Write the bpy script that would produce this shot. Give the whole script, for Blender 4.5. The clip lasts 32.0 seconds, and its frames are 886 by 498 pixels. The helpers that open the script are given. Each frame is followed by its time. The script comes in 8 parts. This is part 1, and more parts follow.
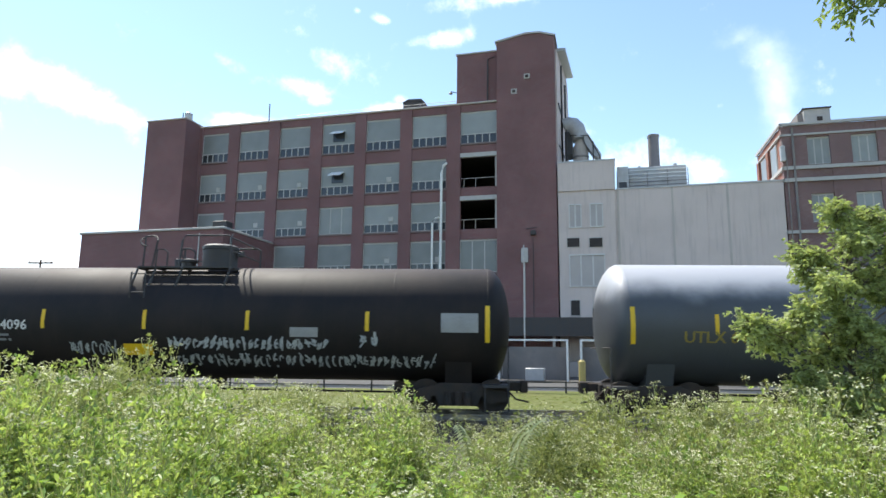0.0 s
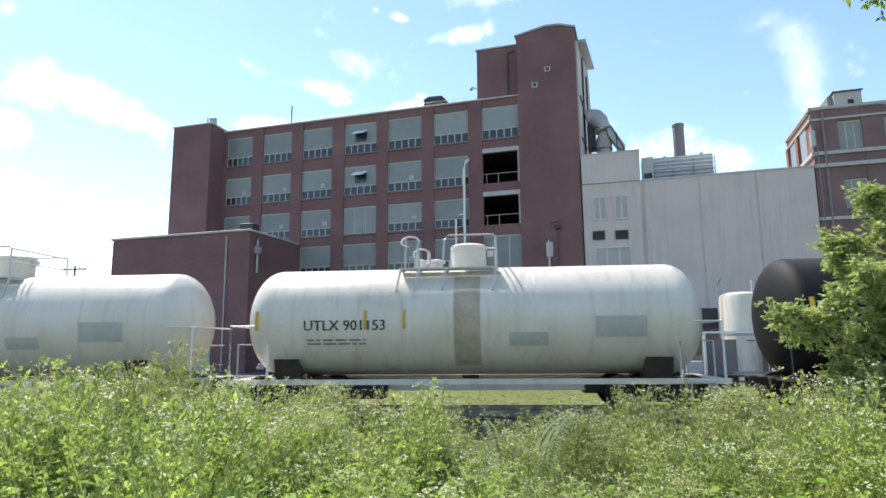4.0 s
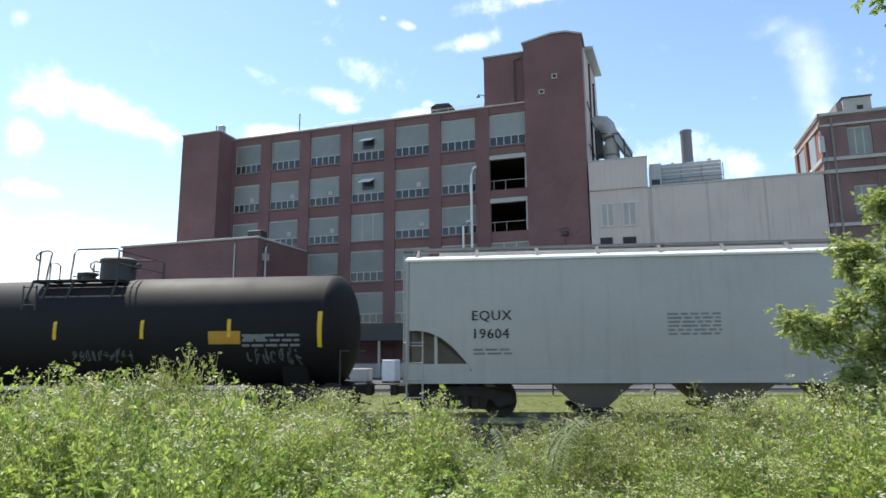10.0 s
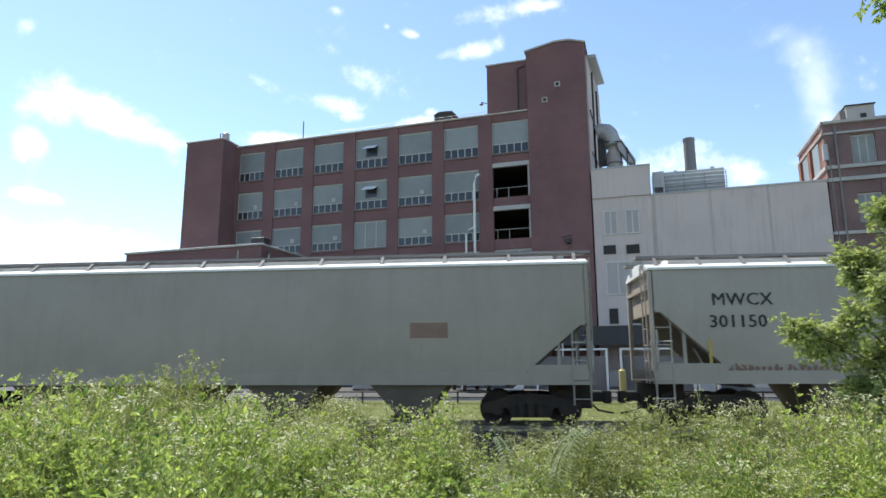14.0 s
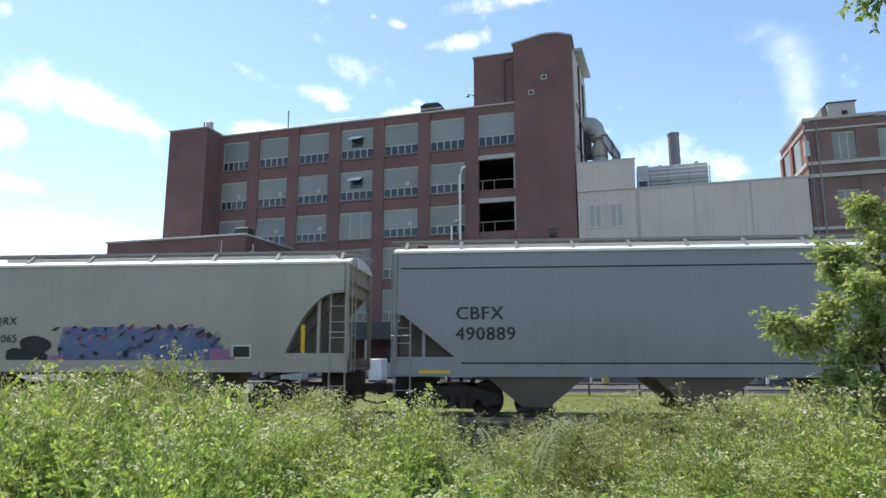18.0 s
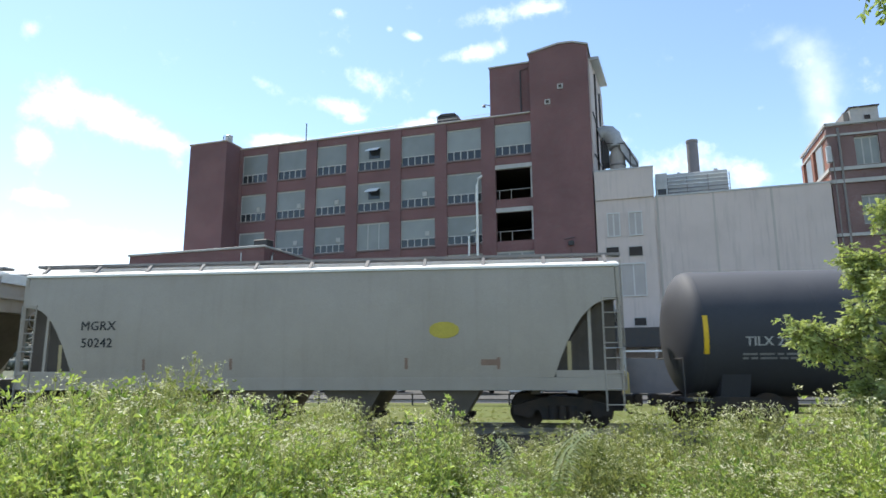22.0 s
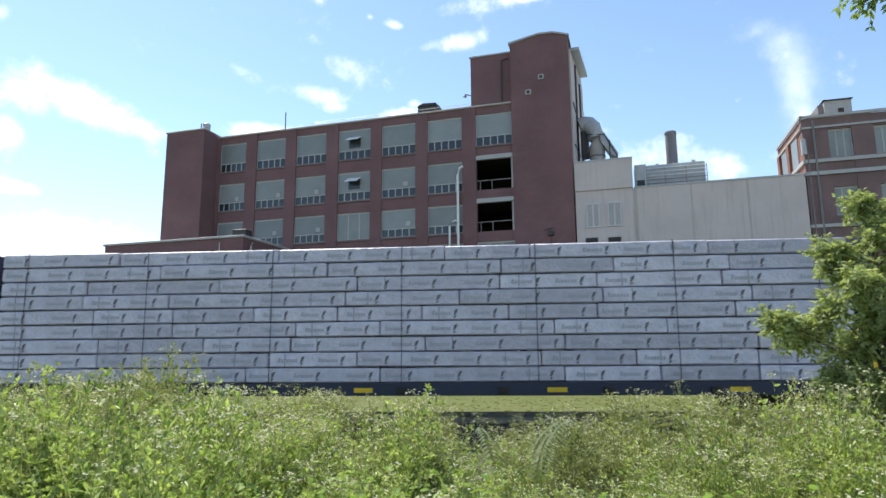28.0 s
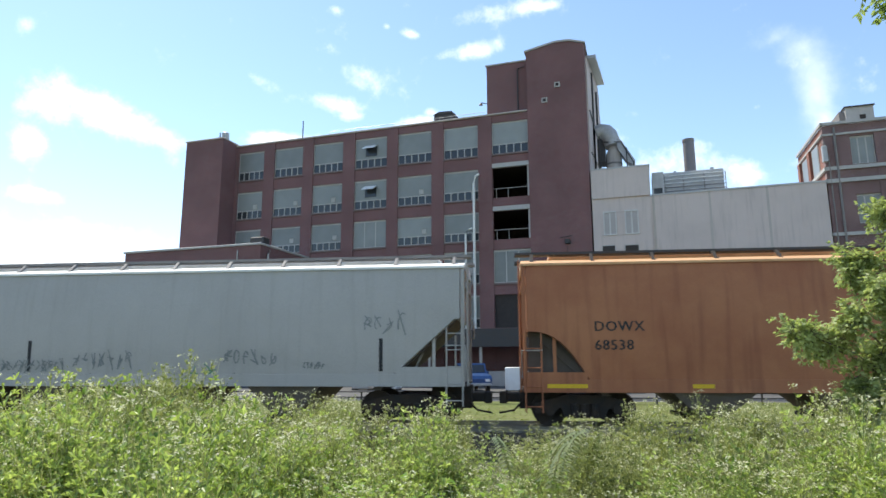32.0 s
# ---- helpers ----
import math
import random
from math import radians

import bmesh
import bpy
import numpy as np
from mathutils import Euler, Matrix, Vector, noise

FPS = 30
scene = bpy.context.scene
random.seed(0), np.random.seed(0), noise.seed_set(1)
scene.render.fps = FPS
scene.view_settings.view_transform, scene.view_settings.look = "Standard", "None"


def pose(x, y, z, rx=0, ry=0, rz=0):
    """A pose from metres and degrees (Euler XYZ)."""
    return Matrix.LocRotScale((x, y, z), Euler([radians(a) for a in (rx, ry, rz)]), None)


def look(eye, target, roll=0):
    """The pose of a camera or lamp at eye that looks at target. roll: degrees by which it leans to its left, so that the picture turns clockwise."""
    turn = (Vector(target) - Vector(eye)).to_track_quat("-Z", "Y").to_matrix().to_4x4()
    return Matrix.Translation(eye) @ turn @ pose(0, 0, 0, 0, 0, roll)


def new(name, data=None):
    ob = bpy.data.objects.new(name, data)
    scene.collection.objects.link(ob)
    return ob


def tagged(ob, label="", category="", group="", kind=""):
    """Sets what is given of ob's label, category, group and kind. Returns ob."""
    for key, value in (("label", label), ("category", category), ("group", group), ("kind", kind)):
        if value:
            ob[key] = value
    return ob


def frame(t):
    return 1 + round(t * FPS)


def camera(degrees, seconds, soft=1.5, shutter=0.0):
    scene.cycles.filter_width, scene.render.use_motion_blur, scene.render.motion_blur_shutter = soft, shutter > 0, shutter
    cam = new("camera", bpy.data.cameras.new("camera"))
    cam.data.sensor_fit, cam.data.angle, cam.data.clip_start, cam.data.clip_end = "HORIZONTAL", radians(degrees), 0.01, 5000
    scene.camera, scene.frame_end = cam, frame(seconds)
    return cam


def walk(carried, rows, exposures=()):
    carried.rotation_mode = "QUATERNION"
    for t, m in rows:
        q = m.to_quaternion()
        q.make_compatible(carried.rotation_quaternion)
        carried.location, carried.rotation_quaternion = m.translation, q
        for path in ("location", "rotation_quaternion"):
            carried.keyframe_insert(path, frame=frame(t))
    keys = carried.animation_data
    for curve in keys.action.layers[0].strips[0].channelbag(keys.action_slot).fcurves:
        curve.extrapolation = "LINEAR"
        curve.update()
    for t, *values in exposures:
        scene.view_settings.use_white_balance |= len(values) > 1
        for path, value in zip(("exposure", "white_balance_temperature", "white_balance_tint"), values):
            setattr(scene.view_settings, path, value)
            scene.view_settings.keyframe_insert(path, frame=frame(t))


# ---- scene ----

# ================= camera =================
cam = camera(71.05, 32.0, soft=1.55, shutter=0.08)
ROWS = [
    (0, pose(0, 0, 2.0, 99.246, -0.626, 2.962)),
    (0.5, pose(0, 0, 2.0, 98.984, -0.556, 3.028)),
    (1, pose(0, 0, 2.0, 98.713, -0.684, 3.304)),
    (1.5, pose(0, 0, 2.0, 98.555, -0.711, 3.597)),
    (2, pose(0, 0, 2.0, 98.477, -0.449, 4.002)),
    (2.5, pose(0, 0, 2.0, 98.571, 0.196, 4.511)),
    (3, pose(0, 0, 2.0, 98.774, -0.003, 4.776)),
    (3.5, pose(0, 0, 2.0, 98.893, 0.28, 5.086)),
    (5.5, pose(0, 0, 2.0, 99.188, 0.446, 5.975)),
    (6, pose(0, 0, 2.0, 99.397, 0.196, 5.732)),
    (6.5, pose(0, 0, 2.0, 99.409, -0.179, 5.327)),
    (7, pose(0, 0, 2.0, 99.159, -0.447, 4.911)),
    (7.5, pose(0, 0, 2.0, 99.011, -0.438, 4.634)),
    (8, pose(0, 0, 2.0, 98.879, -0.332, 4.651)),
    (8.5, pose(0, 0, 2.0, 98.801, 0.364, 5.026)),
    (9, pose(0, 0, 2.0, 98.989, 0.64, 5.495)),
    (9.5, pose(0, 0, 2.0, 99.294, 0.569, 5.978)),
    (10, pose(0, 0, 2.0, 99.581, 0.444, 6.101)),
    (10.5, pose(0, 0, 2.0, 99.831, 0.457, 5.938)),
    (11, pose(0, 0, 2.0, 100.071, 0.741, 6.011)),
    (11.5, pose(0, 0, 2.0, 100.253, 0.877, 6.158)),
    (12, pose(0, 0, 2.0, 100.38, 0.68, 6.18)),
    (12.5, pose(0, 0, 2.0, 100.522, 0.415, 6.21)),
    (13, pose(0, 0, 2.0, 100.616, -0.136, 6.241)),
    (13.5, pose(0, 0, 2.0, 100.481, -0.12, 6.279)),
    (14, pose(0, 0, 2.0, 100.266, 0.298, 6.349)),
    (14.5, pose(0, 0, 2.0, 100.126, 0.597, 6.371)),
    (16.5, pose(0, 0, 2.0, 99.872, 0.293, 5.508)),
    (17, pose(0, 0, 2.0, 99.68, -0.047, 5.103)),
    (17.5, pose(0, 0, 2.0, 99.502, 0.072, 4.918)),
    (18, pose(0, 0, 2.0, 99.518, 0.042, 4.92)),
    (18.5, pose(0, 0, 2.0, 99.646, -0.158, 4.93)),
    (19, pose(0, 0, 2.0, 99.699, -0.236, 4.949)),
    (19.5, pose(0, 0, 2.0, 99.744, -0.015, 5.039)),
    (20, pose(0, 0, 2.0, 99.849, 0.405, 5.294)),
    (20.5, pose(0, 0, 2.0, 100.086, 0.523, 5.617)),
    (21, pose(0, 0, 2.0, 100.275, 0.647, 6.108)),
    (21.5, pose(0, 0, 2.0, 100.336, 0.625, 6.497)),
    (22, pose(0, 0, 2.0, 100.453, 0.241, 6.596)),
    (22.5, pose(0, 0, 2.0, 100.622, -0.177, 6.439)),
    (23, pose(0, 0, 2.0, 100.735, -0.151, 6.251)),
    (23.5, pose(0, 0, 2.0, 100.725, -0.035, 6.106)),
    (24, pose(0, 0, 2.0, 100.65, 0.013, 6.008)),
    (24.5, pose(0, 0, 2.0, 100.503, 0.064, 5.885)),
    (25, pose(0, 0, 2.0, 100.402, 0.309, 5.841)),
    (25.5, pose(0, 0, 2.0, 100.359, 0.346, 5.565)),
    (27.5, pose(0, 0, 2.0, 99.725, 0.028, 4.683)),
    (28, pose(0, 0, 2.0, 99.532, 0.464, 4.819)),
    (28.5, pose(0, 0, 2.0, 99.245, 0.401, 5.023)),
    (29, pose(0, 0, 2.0, 98.849, 0.472, 5.606)),
    (29.5, pose(0, 0, 2.0, 98.848, 0.525, 5.986)),
    (30, pose(0, 0, 2.0, 99.12, 0.362, 6.253)),
    (30.5, pose(0, 0, 2.0, 99.481, 0.225, 6.307)),
    (31, pose(0, 0, 2.0, 99.832, 0.101, 6.36)),
    (31.5, pose(0, 0, 2.0, 100.118, 0.267, 6.394)),
    (32, pose(0, 0, 2.0, 100.271, 0.149, 6.26)),
]
EXPOSURES = [(0.0, 0.95), (1.0, 0.88), (2.0, 0.97), (3.0, 1.07), (5.5, 0.64), (6.0, 0.75), (7.0, 0.98), (8.0, 1.07), (9.0, 1.02), (10.0, 0.72), (11.0, 0.93), (12.0, 0.78), (13.0, 0.6), (14.0, 0.7), (17.0, 0.72), (18.0, 0.66),
             (19.0, 0.75), (20.0, 0.85), (21.0, 0.92), (22.0, 0.81), (23.0, 0.66), (24.0, 0.62), (25.0, 0.62), (28.0, 0.7), (29.0, 0.75), (30.0, 0.76), (31.0, 0.68), (32.0, 0.78)]
walk(cam, ROWS, [(t, stops, 6620, 7.5) for t, stops in EXPOSURES])

# ================= sky, sun, exposure =================
SUN_AZ, SUN_EL = radians(-48), radians(57)      # from behind the train, to the left
TO_SUN = Vector((math.sin(SUN_AZ) * math.cos(SUN_EL), math.cos(SUN_AZ) * math.cos(SUN_EL), math.sin(SUN_EL)))
sun = new("sun", bpy.data.lights.new("sun", "SUN"))
sun.data.energy, sun.data.angle, sun.data.color = 4.0, radians(0.6), (1.0, 0.95, 0.86)
sun.matrix_world = look(TO_SUN * 100, (0, 0, 0))


def bearing(az, el):
    a, e = radians(az), radians(el)
    return (math.sin(a) * math.cos(e), math.cos(a) * math.cos(e), math.sin(e))


# clouds of the sky: azimuth and height in degrees, half sizes, tilt, weight
CLOUDS = [
    (-35.6, 19.7, 5.16, 1.34, -15, 1.0),
    (-40.2, 19.7, 2.08, 1.45, -12, 0.9),
    (-31.9, 18.8, 2.46, 1.02, -16, 0.9),
    (-41.4, 16.6, 1.23, 1.43, 0, 1.0),
    (-23.0, 24.2, 1.34, 0.77, -20, 0.62),
    (-16.4, 23.0, 3.14, 0.85, -6, 0.85),
    (-15.1, 22.3, 1.64, 0.70, 0, 0.75),
    (-21.7, 19.5, 3.50, 0.79, 4, 1.0),
    (-13.0, 25.4, 2.85, 1.69, -30, 0.55),
    (-8.8, 21.8, 2.24, 0.71, 8, 0.8),
    (-7.4, 22.7, 0.79, 0.46, 0, 0.7),
    (-9.4, 29.4, 1.01, 0.44, -12, 0.75),
    (-3.7, 27.9, 2.54, 0.74, 8, 0.8),
    (-0.2, 31.1, 4.72, 0.97, 5, 0.7),
    (3.7, 31.2, 1.59, 0.48, 0, 0.8),
    (-16.8, 30.9, 0.79, 0.48, 0, 0.7),
    (-40.4, 12.8, 1.83, 0.60, 0, 0.7),
    (-37.8, 9.6, 7.08, 1.50, 0, 0.95),
    (-39.4, 7.1, 9.30, 2.59, 0, 1.0),
    (-35.2, 7.0, 7.82, 2.71, 0, 1.0),
    (14.1, 17.1, 5.53, 1.67, 0, 0.6),
    (20.5, 15.5, 3.82, 1.60, 0, 0.55),
    (9.7, 18.5, 2.87, 2.50, 0, 0.4),
    (22.0, 20.6, 0.41, 0.37, 0, 0.5),
    (11.8, 21.5, 1.20, 0.49, 0, 0.35),
    (-42.5, 25.1, 0.70, 0.81, 0, 0.6),
    (-11.8, 29.9, 0.45, 0.34, 0, 0.5),
    (42, 20, 6, 2, 0, 0.6), (70, 25, 12, 4, 0, 0.8), (-75, 22, 14, 4, 0, 0.9), (120, 30, 20, 6, 0, 0.8), (180, 25, 20, 5, 0, 0.9), (-130, 35, 18, 6, 0, 0.8)]


# a soft plume of steam over the mill
PLUME = [(26.4, 21.2, 1.5, 3.6, 3, 0.5), (25.8, 24.4, 1.9, 1.5, -25, 0.4), (23.9, 25.6, 2.0, 0.8, 12, 0.3), (26.8, 18.2, 1.0, 2.0, 0, 0.5)]


def make_world():
    w = bpy.data.worlds.new("sky")
    scene.world = w
    w.use_nodes = True
    nt = w.node_tree
    nt.nodes.clear()
    N = lambda kind, **kw: node(nt, kind, **kw)
    sky = N("ShaderNodeTexSky")
    sky.sky_type, sky.sun_disc, sky.sun_elevation, sky.sun_rotation = "NISHITA", False, SUN_EL, SUN_AZ
    sky.air_density, sky.dust_density, sky.ozone_density, sky.altitude = 1.0, 0.15, 1.5, 100
    co = N("ShaderNodeTexCoord")
    fine = N("ShaderNodeTexNoise")
    fine.inputs["Scale"].default_value, fine.inputs["Detail"].default_value, fine.inputs["Roughness"].default_value = 13.0, 7, 0.6
    nt.links.new(co.outputs["Generated"], fine.inputs["Vector"])
    total, sums = None, []
    for az, el, hw, hh, tilt, weight in CLOUDS + PLUME:
        if (az, el) == PLUME[0][:2]:
            sums.append(total)
            total = None
        d = Vector(bearing(az, el))
        right = Vector((math.cos(radians(az)), -math.sin(radians(az)), 0))
        up = right.cross(d)
        c, s = math.cos(radians(tilt)), math.sin(radians(tilt))
        a, b = right * c + up * s, up * c - right * s
        dots = []
        for axis, half in ((a, hw), (b, hh)):
            m = N("ShaderNodeVectorMath", operation="DOT_PRODUCT")
            nt.links.new(co.outputs["Generated"], m.inputs[0])
            m.inputs[1].default_value = axis / math.sin(radians(half))
            q = N("ShaderNodeMath", operation="POWER")
            ab = N("ShaderNodeMath", operation="ABSOLUTE")
            nt.links.new(m.outputs["Value"], ab.inputs[0])
            nt.links.new(ab.outputs[0], q.inputs[0])
            q.inputs[1].default_value = 2
            dots.append(q)
        front = N("ShaderNodeVectorMath", operation="DOT_PRODUCT")
        nt.links.new(co.outputs["Generated"], front.inputs[0])
        front.inputs[1].default_value = d
        r2 = N("ShaderNodeMath", operation="ADD")
        nt.links.new(dots[0].outputs[0], r2.inputs[0])
        nt.links.new(dots[1].outputs[0], r2.inputs[1])
        far = N("ShaderNodeMath", operation="LESS_THAN")
        nt.links.new(front.outputs["Value"], far.inputs[0])
        far.inputs[1].default_value = 0.3
        mul = N("ShaderNodeMath", operation="MULTIPLY_ADD")
        nt.links.new(far.outputs[0], mul.inputs[0])
        mul.inputs[1].default_value = 50
        nt.links.new(r2.outputs[0], mul.inputs[2])
        neg = N("ShaderNodeMath", operation="MULTIPLY")
        nt.links.new(mul.outputs[0], neg.inputs[0])
        neg.inputs[1].default_value = -0.8
        ex = N("ShaderNodeMath", operation="POWER")
        ex.inputs[0].default_value = math.e
        nt.links.new(neg.outputs[0], ex.inputs[1])
        bell = N("ShaderNodeMath", operation="MULTIPLY")
        nt.links.new(ex.outputs[0], bell.inputs[0])
        bell.inputs[1].default_value = weight
        if total is None:
            total = bell
        else:
            mx = N("ShaderNodeMath", operation="SMOOTH_MAX")
            nt.links.new(total.outputs[0], mx.inputs[0])
            nt.links.new(bell.outputs[0], mx.inputs[1])
            mx.inputs[2].default_value = 0.08
            total = mx
    plume, total = total, sums[0]
    soft = N("ShaderNodeTexNoise")
    soft.inputs["Scale"].default_value, soft.inputs["Detail"].default_value, soft.inputs["Roughness"].default_value = 34.0, 6, 0.62
    nt.links.new(co.outputs["Generated"], soft.inputs["Vector"])
    both = N("ShaderNodeMath", operation="MULTIPLY_ADD")
    nt.links.new(soft.outputs["Fac"], both.inputs[0])
    both.inputs[1].default_value = 0.75
    nt.links.new(fine.outputs["Fac"], both.inputs[2])
    puff = N("ShaderNodeMath", operation="MULTIPLY_ADD")
    nt.links.new(both.outputs[0], puff.inputs[0])
    puff.inputs[1].default_value = 1.35
    nt.links.new(total.outputs[0], puff.inputs[2])
    ramp = N("ShaderNodeMapRange")
    ramp.interpolation_type = "SMOOTHSTEP"
    nt.links.new(puff.outputs[0], ramp.inputs["Value"])
    ramp.inputs["From Min"].default_value, ramp.inputs["From Max"].default_value = 1.42, 2.35
    mix = N("ShaderNodeMixRGB")
    nt.links.new(ramp.outputs["Result"], mix.inputs[0])
    nt.links.new(sky.outputs[0], mix.inputs[1])
    mix.inputs[2].default_value = (6.5, 6.75, 7.1, 1)
    veil = N("ShaderNodeMath", operation="MULTIPLY_ADD")
    nt.links.new(both.outputs[0], veil.inputs[0])
    veil.inputs[1].default_value = 0.45
    nt.links.new(plume.outputs[0], veil.inputs[2])
    thin = N("ShaderNodeMapRange")
    thin.interpolation_type = "SMOOTHSTEP"
    nt.links.new(veil.outputs[0], thin.inputs["Value"])
    thin.inputs["From Min"].default_value, thin.inputs["From Max"].default_value = 0.48, 1.5
    steam = N("ShaderNodeMixRGB")
    nt.links.new(thin.outputs["Result"], steam.inputs[0])
    nt.links.new(mix.outputs[0], steam.inputs[1])
    steam.inputs[2].default_value = (6.6, 6.9, 7.3, 1)
    mix = steam
    bg, out = N("ShaderNodeBackground"), N("ShaderNodeOutputWorld")
    nt.links.new(mix.outputs[0], bg.inputs[0])
    bg.inputs[1].default_value = 0.148
    nt.links.new(bg.outputs[0], out.inputs[0])


def node(nt, kind, operation=None):
    n = nt.nodes.new(kind)
    if operation:
        n.operation = operation
    return n


make_world()


# ================= materials =================
def rgb(c):
    return (*c, 1) if len(c) == 3 else c


def paint(name, col, rough=0.55, second=None, mix=0.35, scale=3.0, streak=0.0, streak_col=(0.12, 0.06, 0.03), metal=0.0, bump=0.15, fine=40.0,
          stretch=(1, 1, 1), spec=0.5, island=0.0, each=0.0, depth=0.02, lit_dust=None):
    """A surface with broad and fine variation, optional run-down streaks and relief."""
    m = bpy.data.materials.new(name)
    m.use_nodes = True
    nt = m.node_tree
    b = nt.nodes["Principled BSDF"]
    L = nt.links.new
    co = node(nt, "ShaderNodeTexCoord")
    mp = node(nt, "ShaderNodeMapping")
    L(co.outputs["Object"], mp.inputs[0])
    mp.inputs["Scale"].default_value = stretch
    broad, grain = node(nt, "ShaderNodeTexNoise"), node(nt, "ShaderNodeTexNoise")
    for n, s, d in ((broad, scale, 5), (grain, fine, 3)):
        n.inputs["Scale"].default_value, n.inputs["Detail"].default_value, n.inputs["Roughness"].default_value = s, d, 0.6
        L(mp.outputs[0], n.inputs["Vector"])
    second = second or tuple(c * 0.6 for c in col)
    r1 = node(nt, "ShaderNodeMapRange")
    L(broad.outputs["Fac"], r1.inputs["Value"])
    r1.inputs["From Min"].default_value, r1.inputs["From Max"].default_value = 0.38, 0.68
    r1.inputs["To Max"].default_value = mix
    m1 = node(nt, "ShaderNodeMixRGB")
    L(r1.outputs[0], m1.inputs[0])
    m1.inputs[1].default_value, m1.inputs[2].default_value = rgb(col), rgb(second)
    g1 = node(nt, "ShaderNodeMapRange")
    L(grain.outputs["Fac"], g1.inputs["Value"])
    g1.inputs["To Min"].default_value, g1.inputs["To Max"].default_value = 0.78, 1.22
    m2 = node(nt, "ShaderNodeMixRGB")
    m2.blend_type = "MULTIPLY"
    m2.inputs[0].default_value = 1
    L(m1.outputs[0], m2.inputs[1])
    L(g1.outputs[0], m2.inputs[2])
    last = m2
    if streak:
        mp2 = node(nt, "ShaderNodeMapping")
        L(co.outputs["Object"], mp2.inputs[0])
        mp2.inputs["Scale"].default_value = (2.2, 1.0, 0.16)
        sn = node(nt, "ShaderNodeTexNoise")
        sn.inputs["Scale"].default_value, sn.inputs["Detail"].default_value = 2.0, 5
        L(mp2.outputs[0], sn.inputs["Vector"])
        sr = node(nt, "ShaderNodeMapRange")
        L(sn.outputs["Fac"], sr.inputs["Value"])
        sr.inputs["From Min"].default_value, sr.inputs["From Max"].default_value = 0.52, 0.78
        sr.inputs["To Max"].default_value = streak
        m3 = node(nt, "ShaderNodeMixRGB")
        L(sr.outputs[0], m3.inputs[0])
        L(last.outputs[0], m3.inputs[1])
        m3.inputs[2].default_value = rgb(streak_col)
        last = m3
    if lit_dust:        # dust and sunlit sheen painted on the upper side: colour, lower and upper height
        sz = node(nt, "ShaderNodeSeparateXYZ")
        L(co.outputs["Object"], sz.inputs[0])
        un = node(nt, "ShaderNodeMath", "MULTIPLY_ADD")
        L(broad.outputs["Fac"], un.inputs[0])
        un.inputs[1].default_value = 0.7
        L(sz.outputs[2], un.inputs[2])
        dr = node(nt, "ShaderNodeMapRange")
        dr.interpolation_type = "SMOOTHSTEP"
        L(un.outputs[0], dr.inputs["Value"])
        dr.inputs["From Min"].default_value, dr.inputs["From Max"].default_value = lit_dust[1] + 0.35, lit_dust[2] + 0.35
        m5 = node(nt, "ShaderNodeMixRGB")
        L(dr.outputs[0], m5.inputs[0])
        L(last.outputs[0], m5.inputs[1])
        m5.inputs[2].default_value = rgb(lit_dust[0])
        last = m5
    if island or each:
        ge = node(nt, "ShaderNodeNewGeometry" if island else "ShaderNodeObjectInfo")
        ir = node(nt, "ShaderNodeMapRange")
        L(ge.outputs["Random Per Island" if island else "Random"], ir.inputs["Value"])
        spread = island or each
        ir.inputs["To Min"].default_value, ir.inputs["To Max"].default_value = 1 - spread, 1 + spread
        m4 = node(nt, "ShaderNodeMixRGB")
        m4.blend_type = "MULTIPLY"
        m4.inputs[0].default_value = 1
        L(last.outputs[0], m4.inputs[1])
        L(ir.outputs[0], m4.inputs[2])
        last = m4
    L(last.outputs[0], b.inputs["Base Color"])
    rr = node(nt, "ShaderNodeMapRange")
    L(broad.outputs["Fac"], rr.inputs["Value"])
    rr.inputs["To Min"].default_value, rr.inputs["To Max"].default_value = max(0.05, rough - 0.12), min(1, rough + 0.15)
    L(rr.outputs[0], b.inputs["Roughness"])
    b.inputs["Metallic"].default_value = metal
    b.inputs["Specular IOR Level"].default_value = spec
    if bump:
        bp = node(nt, "ShaderNodeBump")
        bp.inputs["Strength"].default_value, bp.inputs["Distance"].default_value = bump, depth
        L(grain.outputs["Fac"], bp.inputs["Height"])
        L(bp.outputs[0], b.inputs["Normal"])
    return m


